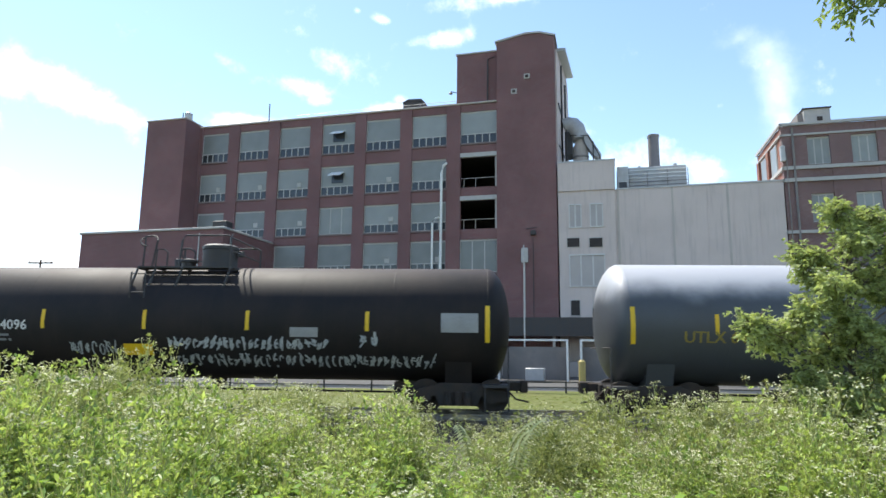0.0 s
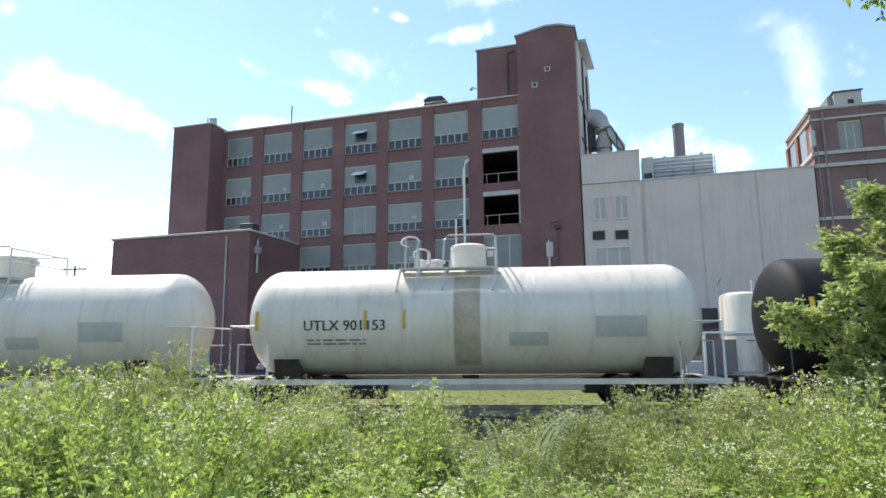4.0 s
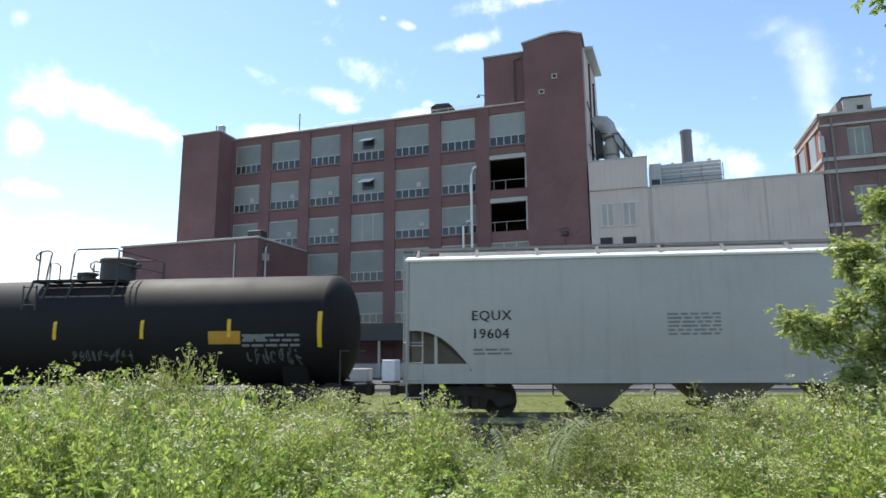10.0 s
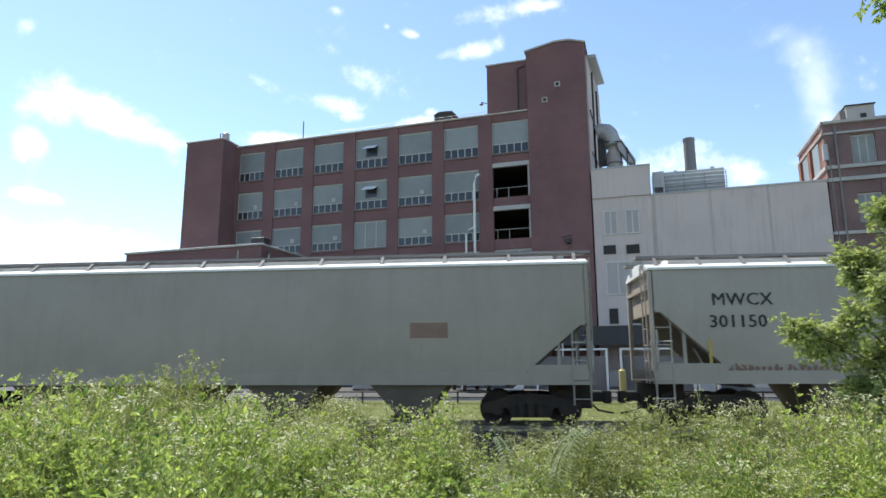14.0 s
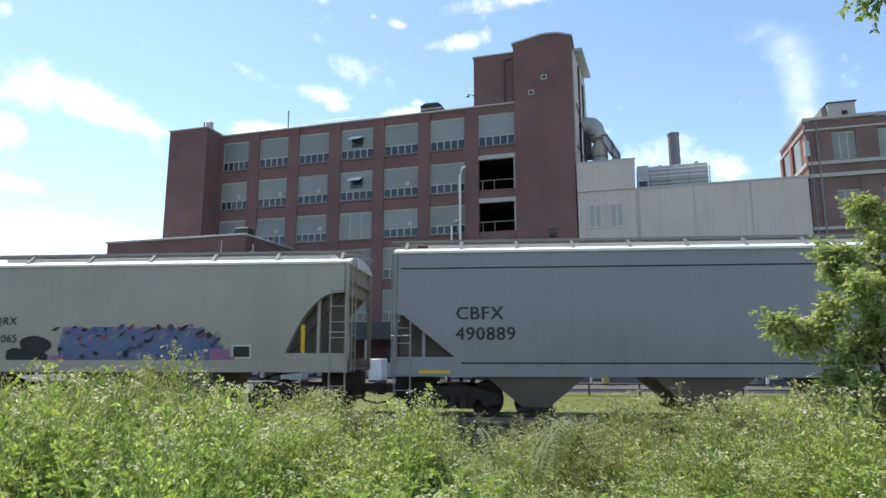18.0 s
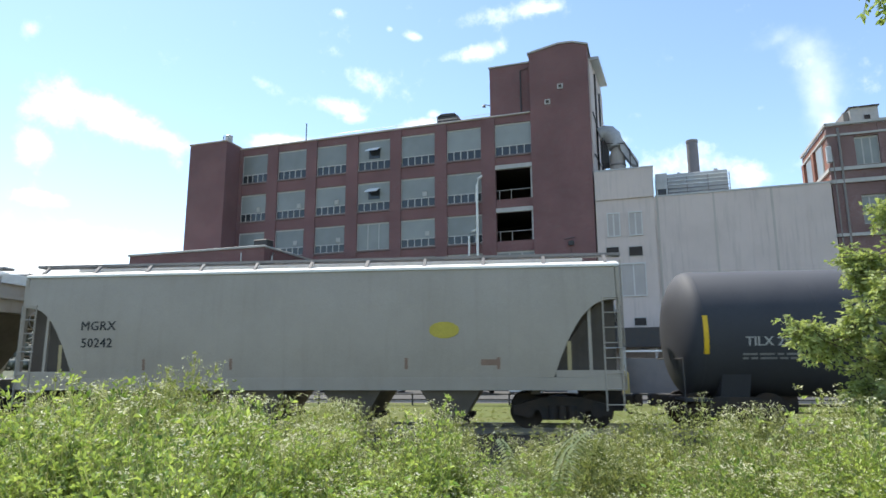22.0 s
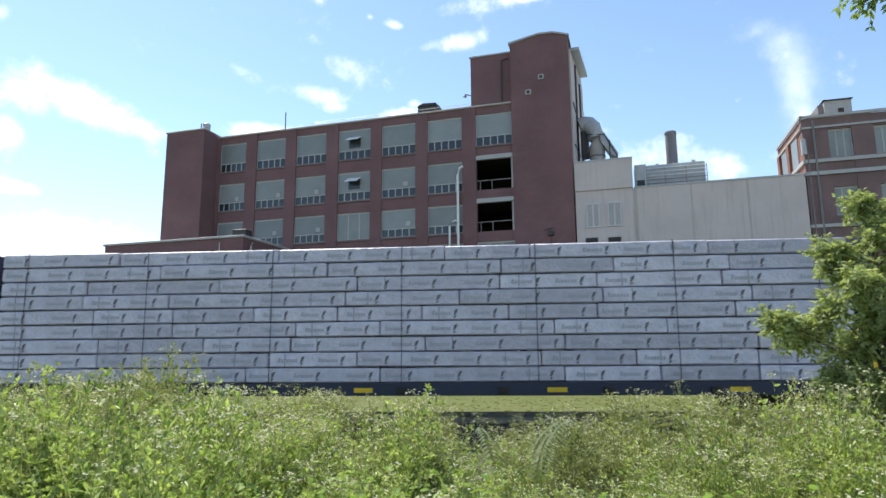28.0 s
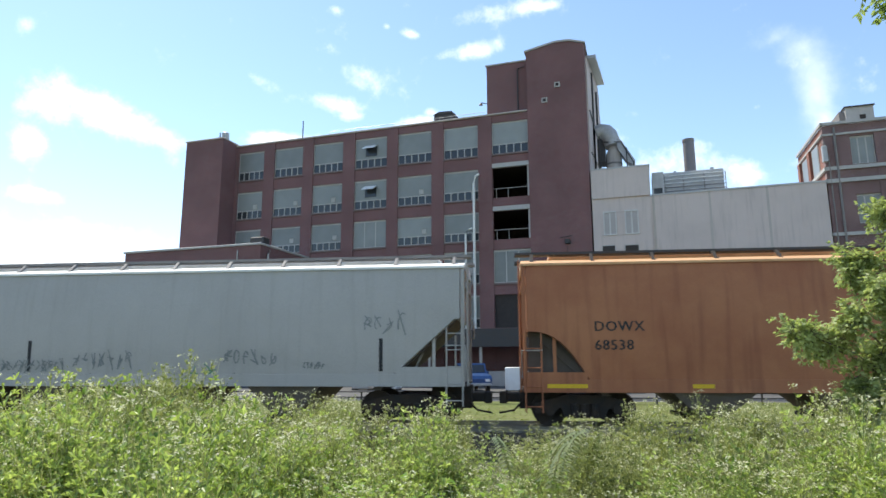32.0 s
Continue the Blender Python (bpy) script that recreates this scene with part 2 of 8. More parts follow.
def brick_mat(name, c1, c2, mortar):
    m = bpy.data.materials.new(name)
    m.use_nodes = True
    nt = m.node_tree
    b = nt.nodes["Principled BSDF"]
    L = nt.links.new
    co = node(nt, "ShaderNodeTexCoord")
    sep, cmb, add = node(nt, "ShaderNodeSeparateXYZ"), node(nt, "ShaderNodeCombineXYZ"), node(nt, "ShaderNodeMath", "ADD")
    L(co.outputs["Object"], sep.inputs[0])
    L(sep.outputs[0], add.inputs[0])
    L(sep.outputs[1], add.inputs[1])
    L(add.outputs[0], cmb.inputs[0])
    L(sep.outputs[2], cmb.inputs[1])
    br = node(nt, "ShaderNodeTexBrick")
    L(cmb.outputs[0], br.inputs["Vector"])
    br.inputs["Scale"].default_value = 1.0
    br.inputs["Brick Width"].default_value, br.inputs["Row Height"].default_value, br.inputs["Mortar Size"].default_value = 0.22, 0.075, 0.006
    br.inputs["Color1"].default_value, br.inputs["Color2"].default_value, br.inputs["Mortar"].default_value = rgb(c1), rgb(c2), rgb(mortar)
    n = node(nt, "ShaderNodeTexNoise")
    n.inputs["Scale"].default_value, n.inputs["Detail"].default_value = 0.35, 6
    L(co.outputs["Object"], n.inputs["Vector"])
    r = node(nt, "ShaderNodeMapRange")
    L(n.outputs["Fac"], r.inputs["Value"])
    r.inputs["To Min"].default_value, r.inputs["To Max"].default_value = 0.6, 1.35
    mx = node(nt, "ShaderNodeMixRGB")
    mx.blend_type = "MULTIPLY"
    mx.inputs[0].default_value = 1
    L(br.outputs["Color"], mx.inputs[1])
    L(r.outputs[0], mx.inputs[2])
    L(mx.outputs[0], b.inputs["Base Color"])
    b.inputs["Roughness"].default_value = 0.9
    bp = node(nt, "ShaderNodeBump")
    bp.inputs["Strength"].default_value, bp.inputs["Distance"].default_value = 0.3, 0.01
    L(br.outputs["Fac"], bp.inputs["Height"])
    L(bp.outputs[0], b.inputs["Normal"])
    return m


def leaf_mat(name, col, col2, trans=0.35, rough=0.5, clump=3.0):
    m = bpy.data.materials.new(name)
    m.use_nodes = True
    nt = m.node_tree
    b = nt.nodes["Principled BSDF"]
    out = nt.nodes["Material Output"]
    L = nt.links.new
    ge = node(nt, "ShaderNodeNewGeometry")
    co = node(nt, "ShaderNodeTexCoord")
    n = node(nt, "ShaderNodeTexNoise")
    n.inputs["Scale"].default_value, n.inputs["Detail"].default_value = 0.9, 4
    L(co.outputs["Object"], n.inputs["Vector"])
    av = node(nt, "ShaderNodeMath", "MULTIPLY_ADD")
    L(ge.outputs["Random Per Island"], av.inputs[0])
    av.inputs[1].default_value = 0.6
    n2 = node(nt, "ShaderNodeTexNoise")
    n2.inputs["Scale"].default_value, n2.inputs["Detail"].default_value = clump, 2
    L(co.outputs["Object"], n2.inputs["Vector"])
    sc = node(nt, "ShaderNodeMath", "MULTIPLY_ADD")
    L(n.outputs["Fac"], sc.inputs[0])
    sc.inputs[1].default_value = 1.1
    s2 = node(nt, "ShaderNodeMath", "MULTIPLY_ADD")
    L(n2.outputs["Fac"], s2.inputs[0])
    s2.inputs[1].default_value, s2.inputs[2].default_value = 1.3, -1.0
    L(s2.outputs[0], sc.inputs[2])
    L(sc.outputs[0], av.inputs[2])
    mx = node(nt, "ShaderNodeMixRGB")
    L(av.outputs[0], mx.inputs[0])
    mx.use_clamp = True
    mx.inputs[1].default_value, mx.inputs[2].default_value = rgb(col), rgb(col2)
    L(mx.outputs[0], b.inputs["Base Color"])
    b.inputs["Roughness"].default_value = rough
    b.inputs["Specular IOR Level"].default_value = 0.35
    tr = node(nt, "ShaderNodeBsdfTranslucent")
    br = node(nt, "ShaderNodeMixRGB")
    br.blend_type = "MULTIPLY"
    br.inputs[0].default_value = 1
    L(mx.outputs[0], br.inputs[1])
    br.inputs[2].default_value = (1.2, 1.26, 0.82, 1)
    L(br.outputs[0], tr.inputs[0])
    ms = node(nt, "ShaderNodeMixShader")
    ms.inputs[0].default_value = trans
    L(b.outputs[0], ms.inputs[1])
    L(tr.outputs[0], ms.inputs[2])
    L(ms.outputs[0], out.inputs[0])
    return m


def glass_mat(name, col, rough=0.12, spec=0.6):
    m = bpy.data.materials.new(name)
    m.use_nodes = True
    b = m.node_tree.nodes["Principled BSDF"]
    b.inputs["Base Color"].default_value = rgb(col)
    b.inputs["Roughness"].default_value = rough
    b.inputs["Specular IOR Level"].default_value = spec
    return m


BRICK = brick_mat("red brick", (0.188, 0.084, 0.085), (0.15, 0.069, 0.071), (0.21, 0.175, 0.172))
PALEPANE = paint("pale obscured glass", (0.40, 0.37, 0.36), 0.35, (0.32, 0.3, 0.29), 0.4, 1.2, spec=0.35)
MILLBRICK = brick_mat("dull mill brick", (0.2, 0.115, 0.112), (0.155, 0.09, 0.088), (0.24, 0.205, 0.2))
# the mill's side wall and pilasters: sunlight put into a brighter brick colour
BRICK_LIT = brick_mat("sunlit orange red brick", (0.26, 0.095, 0.06), (0.2, 0.07, 0.05), (0.24, 0.18, 0.15))
CONCRETE = paint("concrete", (0.45, 0.41, 0.375), 0.9, (0.33, 0.295, 0.265), 0.5, 0.6, 0.25, (0.22, 0.195, 0.17))
WHITEWALL = paint("off white render", (0.56, 0.482, 0.452), 0.85, (0.45, 0.39, 0.368), 0.5, 0.35, 0.4, (0.29, 0.265, 0.25), bump=0.1)
SILL = paint("weathered sill", (0.17, 0.125, 0.118), 0.8)
TRIM = paint("pale trim", (0.42, 0.41, 0.395), 0.7)
WHITEFRAME = paint("white window frame", (0.56, 0.55, 0.54), 0.6)
GLASS = glass_mat("grey blind behind glass", (0.25, 0.27, 0.265), 0.3, 0.4)


def vary_panes(m, col):
    """Each pane takes a tone of its own, with faint streaks and a paler head."""
    nt = m.node_tree
    b = nt.nodes["Principled BSDF"]
    oi, mr, mx = node(nt, "ShaderNodeObjectInfo"), node(nt, "ShaderNodeMapRange"), node(nt, "ShaderNodeMixRGB")
    co, n = node(nt, "ShaderNodeTexCoord"), node(nt, "ShaderNodeTexNoise")
    n.inputs["Scale"].default_value, n.inputs["Detail"].default_value = 0.9, 4
    nt.links.new(co.outputs["Object"], n.inputs["Vector"])
    ad = node(nt, "ShaderNodeMath", "MULTIPLY_ADD")
    nt.links.new(n.outputs["Fac"], ad.inputs[0])
    ad.inputs[1].default_value = 0.9
    nt.links.new(oi.outputs["Random"], ad.inputs[2])
    nt.links.new(ad.outputs[0], mr.inputs["Value"])
    mr.inputs["From Max"].default_value = 1.9
    mr.inputs["To Min"].default_value, mr.inputs["To Max"].default_value = 0.5, 1.25
    mx.blend_type = "MULTIPLY"
    mx.inputs[0].default_value = 1
    mx.inputs[1].default_value = rgb(col)
    nt.links.new(mr.outputs[0], mx.inputs[2])
    nt.links.new(mx.outputs[0], b.inputs["Base Color"])


vary_panes(GLASS, (0.25, 0.268, 0.262))
GLASSDARK = glass_mat("dark glass", (0.03, 0.035, 0.04), 0.1, 0.6)
# near-black for rooms and holes: their shade is put into the colour
DARKROOM = paint("interior shade", (0.045, 0.038, 0.036), 0.95)
METALGREY = paint("galvanised metal", (0.42, 0.42, 0.42), 0.45, metal=0.3)
DARKMETAL = paint("dark metal", (0.035, 0.035, 0.038), 0.6, (0.06, 0.045, 0.035), 0.5)
STEEL = paint("worn steel", (0.3, 0.28, 0.26), 0.35, metal=0.9)
UNDER = paint("grimy underframe", (0.025, 0.022, 0.02), 0.85, (0.07, 0.045, 0.03), 0.6)
# tank paints: the paler tops hold dust and sunlit sheen in the colour
BLACKTANK = paint("black tank paint", (0.013, 0.012, 0.0135), 0.62, (0.019, 0.017, 0.017), 0.6, 0.8, 0.3, (0.023, 0.020, 0.019), bump=0.05, spec=0.16, lit_dust=((0.038, 0.035, 0.036), 3.6, 4.5))
BROWNTANK = paint("rust stained black paint", (0.014, 0.0125, 0.013), 0.6, (0.034, 0.025, 0.022), 0.6, 0.7, 0.35, (0.034, 0.025, 0.021), bump=0.05, spec=0.2, lit_dust=((0.072, 0.056, 0.050), 3.6, 4.5))
NAVYTANK = paint("clean black tank paint", (0.015, 0.017, 0.025), 0.36, (0.021, 0.023, 0.03), 0.5, 0.6, 0.15, (0.022, 0.022, 0.024), bump=0.03, spec=0.7, lit_dust=((0.10, 0.105, 0.12), 3.6, 4.5))
SLATETANK = paint("dusty dark grey tank paint", (0.046, 0.047, 0.056), 0.62, (0.06, 0.061, 0.068), 0.6, 0.6, 0.2, (0.042, 0.041, 0.042), bump=0.03, spec=0.22, lit_dust=((0.10, 0.1, 0.108), 3.3, 4.4))
GREYTANK = paint("grey tank paint", (0.055, 0.06, 0.068), 0.45, (0.045, 0.047, 0.052), 0.5, 0.8, 0.2, (0.05, 0.045, 0.04), bump=0.05, lit_dust=((0.42, 0.42, 0.44), 3.2, 4.0))
WHITETANK = paint("white tank paint", (0.64, 0.595, 0.52), 0.4, (0.5, 0.44, 0.35), 0.5, 0.8, 0.4, (0.28, 0.22, 0.15), bump=0.05)
PALEPANEL = paint("faded panel on white paint", (0.42, 0.41, 0.38), 0.6)
PALEBAND = paint("pale worn band", (0.30, 0.30, 0.30), 0.6)
YELLOW = paint("yellow reflective mark", (0.72, 0.46, 0.015), 0.5, mix=0.2)
WHITEMARK = paint("white lettering paint", (0.62, 0.62, 0.6), 0.6, mix=0.2)
DIMMARK = paint("faded grey lettering", (0.20, 0.204, 0.21), 0.7, mix=0.5)
BLACKMARK = paint("black lettering paint", (0.02, 0.02, 0.022), 0.6)
HOPGREY = paint("grey hopper paint", (0.305, 0.275, 0.243), 0.5, (0.242, 0.214, 0.184), 0.55, 0.5, 0.35, (0.17, 0.15, 0.115), bump=0.05)
HOPLIGHT = paint("light grey hopper paint", (0.41, 0.392, 0.372), 0.5, (0.34, 0.322, 0.30), 0.5, 0.5, 0.3, (0.24, 0.22, 0.18), bump=0.05)
HOPWARM = paint("dusty grey hopper paint", (0.33, 0.288, 0.242), 0.5, (0.258, 0.225, 0.184), 0.6, 0.5, 0.22, (0.19, 0.165, 0.12), bump=0.05)
HOPPALE = paint("pale grey hopper paint", (0.37, 0.326, 0.28), 0.5, (0.29, 0.252, 0.208), 0.55, 0.5, 0.2, (0.2, 0.165, 0.115), bump=0.05)
HOPRUSTY = paint("streaked pale hopper paint", (0.43, 0.39, 0.34), 0.55, (0.345, 0.285, 0.22), 0.6, 0.6, 0.6, (0.22, 0.14, 0.08), bump=0.05)
HOPBLUE = paint("blue grey hopper paint", (0.262, 0.258, 0.274), 0.5, (0.212, 0.208, 0.215), 0.55, 0.5, 0.3, (0.165, 0.145, 0.122), bump=0.05)
HOPORANGE = paint("rusty tan hopper paint", (0.40, 0.158, 0.068), 0.65, (0.28, 0.088, 0.04), 0.7, 0.5, 0.65, (0.17, 0.052, 0.026), bump=0.05)
# hopper roofs have sunlight put into the colour; the white also serves rails, pipes
ROOFWHITE = paint("white and sunlit roof paint", (0.74, 0.74, 0.72), 0.5, (0.6, 0.6, 0.57), 0.5)
ROOFORANGE = paint("sunlit orange roof", (0.62, 0.36, 0.18), 0.55, (0.5, 0.25, 0.1), 0.5)
OUTLET = paint("dusty brown outlet sheet", (0.16, 0.135, 0.11), 0.85, (0.09, 0.075, 0.062), 0.6, 0.9)
SLOPE = paint("dusty brown slope sheet", (0.115, 0.096, 0.080), 0.8, (0.065, 0.054, 0.046), 0.6, 0.9, 0.4, (0.045, 0.037, 0.031))
CARBROWN = paint("oxide red brown", (0.064, 0.021, 0.021), 0.65, (0.042, 0.019, 0.019), 0.6, 0.8, 0.3, (0.025, 0.016, 0.015))
CARRED = paint("red bulkhead paint", (0.115, 0.028, 0.027), 0.6, (0.08, 0.025, 0.024), 0.6, 1.0, 0.35, (0.045, 0.023, 0.021))
CARBLUE = paint("dark blue car paint", (0.012, 0.018, 0.05), 0.5, (0.03, 0.03, 0.04), 0.5)
WRAP = paint("white lumber wrap", (0.55, 0.52, 0.585), 0.4, (0.43, 0.405, 0.465), 0.7, 2.2, each=0.16, bump=0.9, fine=6.0, depth=0.06)
PRINT = paint("grey printed ink", (0.33, 0.325, 0.365), 0.6, (0.42, 0.41, 0.45), 0.6, 1.5)
HOOK = paint("dark printed ink", (0.09, 0.09, 0.10), 0.6, (0.17, 0.17, 0.185), 0.5, 1.5)
STRAP = paint("dark strap", (0.07, 0.07, 0.08), 0.6)
FILMSTRAP = paint("thin grey package strap", (0.25, 0.25, 0.285), 0.6)
GRAF = {"white": paint("white spray paint", (0.40, 0.42, 0.43), 0.7, mix=0.6), "blue": paint("blue spray paint", (0.085, 0.115, 0.24), 0.6, (0.14, 0.16, 0.27), 0.9, 3.5),
        "pink": paint("pink spray paint", (0.34, 0.12, 0.24), 0.6, (0.2, 0.14, 0.3), 0.7, 2.5), "red": paint("red brown spray paint", (0.24, 0.06, 0.03), 0.7),
        "black": paint("black spray paint", (0.02, 0.02, 0.025), 0.7), "dim": paint("thin grey spray", (0.11, 0.112, 0.116), 0.7), "green": paint("green spray paint", (0.12, 0.3, 0.2), 0.7),
        "dusk": paint("dark violet spray", (0.07, 0.065, 0.13), 0.6, mix=0.6),
        "ash": paint("washed grey scrawl", (0.22, 0.235, 0.235), 0.7, mix=0.4),
        "rust": paint("faint rust scrawl", (0.25, 0.16, 0.12), 0.7)}
GRASS = paint("mown grass ground", (0.105, 0.13, 0.024), 0.95, (0.135, 0.135, 0.04), 0.8, 0.35, bump=0.6, fine=25)
SOIL = paint("weedy soil", (0.06, 0.075, 0.025), 0.95, (0.09, 0.07, 0.045), 0.6, 0.8, bump=0.6)
BALLAST = paint("brown grey ballast", (0.085, 0.066, 0.05), 0.95, (0.045, 0.036, 0.028), 0.8, 7.0, bump=1.0, fine=25)
ASPHALT = paint("worn asphalt lot", (0.09, 0.088, 0.086), 0.9, (0.065, 0.064, 0.062), 0.6, 0.4, bump=0.4)
WOODPOLE = paint("weathered pole wood", (0.11, 0.085, 0.065), 0.9, stretch=(1, 1, 0.1))
BARK = paint("grey bark", (0.13, 0.105, 0.08), 0.9, stretch=(1, 1, 0.3), bump=0.5)
# distance haze is put into this greyed, lifted leaf colour
HILL = leaf_mat("haze-toned distant woods", (0.15, 0.165, 0.15), (0.2, 0.21, 0.19), 0.1, 0.8)
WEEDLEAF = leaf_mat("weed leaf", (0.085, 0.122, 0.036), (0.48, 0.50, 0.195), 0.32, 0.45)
# near rows of the same field: extra brightness put into the leaf colour
NEARLEAF = leaf_mat("brightened near weed leaf", (0.105, 0.18, 0.036), (0.58, 0.66, 0.22), 0.36, 0.42)
TREELEAF = leaf_mat("roadside tree leaf", (0.16, 0.23, 0.065), (0.34, 0.41, 0.13), 0.45, 0.4)
LAWN = leaf_mat("lawn blade", (0.15, 0.18, 0.035), (0.22, 0.235, 0.06), 0.4)
YARDGREY = paint("dull yard sheet metal", (0.18, 0.17, 0.165), 0.7, (0.25, 0.225, 0.21), 0.7, 0.9)
WEEDSTEM = leaf_mat("weed stem and seed head", (0.17, 0.20, 0.075), (0.36, 0.36, 0.18), 0.4, 0.7)
FLOWER = leaf_mat("small cream flower", (0.68, 0.66, 0.50), (0.46, 0.46, 0.30), 0.35, 0.8)
BROADLEAF = leaf_mat("broad young leaf", (0.13, 0.25, 0.03), (0.32, 0.46, 0.06), 0.5, 0.35)
SUMACLEAF = leaf_mat("sumac leaflet", (0.46, 0.47, 0.24), (0.72, 0.70, 0.42), 0.3, 0.6)
SAPLEAF = leaf_mat("sapling leaf", (0.215, 0.26, 0.095), (0.49, 0.53, 0.245), 0.5, 0.5, 4.0)


# ================= mesh kit =================
class Kit:
    """Collects faces of boxes, prisms, tubes and ribbons into one mesh."""

    def __init__(self):
        self.v, self.f = [], []

    def add(self, vs, fs):
        n = len(self.v)
        self.v.extend(vs)
        self.f.extend([tuple(i + n for i in q) for q in fs])
        return self

    def box(self, x0, x1, y0, y1, z0, z1, bev=0.0):
        if not bev:
            vs = [(x, y, z) for x in (x0, x1) for y in (y0, y1) for z in (z0, z1)]
            return self.add(vs, [(0, 1, 3, 2), (4, 6, 7, 5), (0, 4, 5, 1), (2, 3, 7, 6), (0, 2, 6, 4), (1, 5, 7, 3)])
        b = bev
        vs = []
        for z, i in ((z0, b), (z0 + b, 0), (z1 - b, 0), (z1, b)):
            X0, X1, Y0, Y1 = x0 + i, x1 - i, y0 + i, y1 - i
            vs += [(X0 + b, Y0, z), (X1 - b, Y0, z), (X1, Y0 + b, z), (X1, Y1 - b, z), (X1 - b, Y1, z), (X0 + b, Y1, z), (X0, Y1 - b, z), (X0, Y0 + b, z)]
        fs = [tuple(range(7, -1, -1)), tuple(range(24, 32))]
        for k in range(3):
            fs += [(8 * k + i, 8 * k + (i + 1) % 8, 8 * k + 8 + (i + 1) % 8, 8 * k + 8 + i) for i in range(8)]
        return self.add(vs, fs)

    def prism(self, poly, axis, a, b):
        """poly: points in the plane across the axis ('x': (y, z), 'y': (x, z), 'z': (x, y))."""
        put = {"x": lambda p, t: (t, p[0], p[1]), "y": lambda p, t: (p[0], t, p[1]), "z": lambda p, t: (p[0], p[1], t)}[axis]
        n = len(poly)
        vs = [put(p, a) for p in poly] + [put(p, b) for p in poly]
        fs = [tuple(range(n)), tuple(range(2 * n - 1, n - 1, -1))] + [(i, i + n, (i + 1) % n + n, (i + 1) % n) for i in range(n)]
        return self.add(vs, fs)

    def tube(self, pts, r, n=6):
        pts = [Vector(p) for p in pts]
        vs, fs = [], []
        for i, p in enumerate(pts):
            d = (pts[min(i + 1, len(pts) - 1)] - pts[max(i - 1, 0)]).normalized()
            s = d.cross(Vector((0, 0, 1)) if abs(d.z) < 0.9 else Vector((1, 0, 0))).normalized()
            u = s.cross(d)
            rr = r[i] if isinstance(r, (list, tuple)) else r
            vs += [tuple(p + (s * math.cos(2 * math.pi * k / n) + u * math.sin(2 * math.pi * k / n)) * rr) for k in range(n)]
        for i in range(len(pts) - 1):
            fs += [(i * n + k, i * n + (k + 1) % n, (i + 1) * n + (k + 1) % n, (i + 1) * n + k) for k in range(n)]
        fs += [tuple(range(n - 1, -1, -1)), tuple(range((len(pts) - 1) * n, len(pts) * n))]
        return self.add(vs, fs)

    def lathe(self, prof, centre, axis="x", n=40):
        """prof: (along, radius) pairs, turned about the axis through centre."""
        vs, fs = [], []
        for a, r in prof:
            for k in range(n):
                c, s = r * math.cos(2 * math.pi * k / n), r * math.sin(2 * math.pi * k / n)
                o = (a, c, s) if axis == "x" else ((c, a, s) if axis == "y" else (c, s, a))
                vs.append(tuple(o[i] + centre[i] for i in range(3)))
        for i in range(len(prof) - 1):
            fs += [(i * n + k, i * n + (k + 1) % n, (i + 1) * n + (k + 1) % n, (i + 1) * n + k) for k in range(n)]
        fs += [tuple(range(n)), tuple(range(len(prof) * n - 1, (len(prof) - 1) * n - 1, -1))]
        return self.add(vs, fs)

    def mesh(self, name, material, smooth=35):
        me = bpy.data.meshes.new(name)
        me.from_pydata(self.v, [], self.f)
        me.materials.append(material)
        me.validate()
        bm = bmesh.new()
        bm.from_mesh(me)
        bmesh.ops.recalc_face_normals(bm, faces=bm.faces)
        bm.to_mesh(me)
        bm.free()
        if smooth:
            me.polygons.foreach_set("use_smooth", [True] * len(me.polygons))
            me.set_sharp_from_angle(angle=radians(smooth))
        return me


def part(name, kit, material, parent=None, label="", smooth=35):
    ob = new(name, kit if isinstance(kit, bpy.types.Mesh) else kit.mesh(name, material, smooth))
    ob.parent = parent
    return tagged(ob, label)


def thing(name, m, label, category, group="", kind=""):
    ob = new(name)
    ob.matrix_basis = m
    return tagged(ob, label, category, group, kind)


# ================= ground and track =================
TRACK_Y, RAIL_Z = 17.8, 0.32


def build_ground():
    ys = [(-400, 0.35, SOIL), (-6, 0.38, SOIL), (3, 0.36, SOIL), (6, 0.12, SOIL), (11.5, -0.05, SOIL), (13.6, -0.22, SOIL), (14.8, -0.12, BALLAST), (15.9, 0.15, BALLAST), (19.7, 0.15, BALLAST),
          (20.8, -0.2, GRASS), (23, -0.3, GRASS), (33.6, -0.25, GRASS), (34.4, -0.12, ASPHALT), (36, -0.02, ASPHALT), (84, 0.05, ASPHALT), (95, 0.0, SOIL), (400, 0, SOIL), (4500, 0, SOIL)]
    xs = [-4500, -300, -80, -30, -12, 0, 12, 30, 80, 300, 4500]
    verts = [(x, y, z) for y, z, _ in ys for x in xs]
    mats = [SOIL, BALLAST, GRASS, ASPHALT]
    me = bpy.data.meshes.new("ground")
    faces, idx = [], []
    for j in range(len(ys) - 1):
        for i in range(len(xs) - 1):
            a = j * len(xs) + i
            faces.append((a, a + 1, a + len(xs) + 1, a + len(xs)))
            idx.append(mats.index(ys[j][2]))
    me.from_pydata(verts, [], faces)
    for m in mats:
        me.materials.append(m)
    me.polygons.foreach_set("material_index", idx)
    tagged(new("ground", me), "weedy bank, ballast, mown grass and worn asphalt yard", "ground", kind="structure")


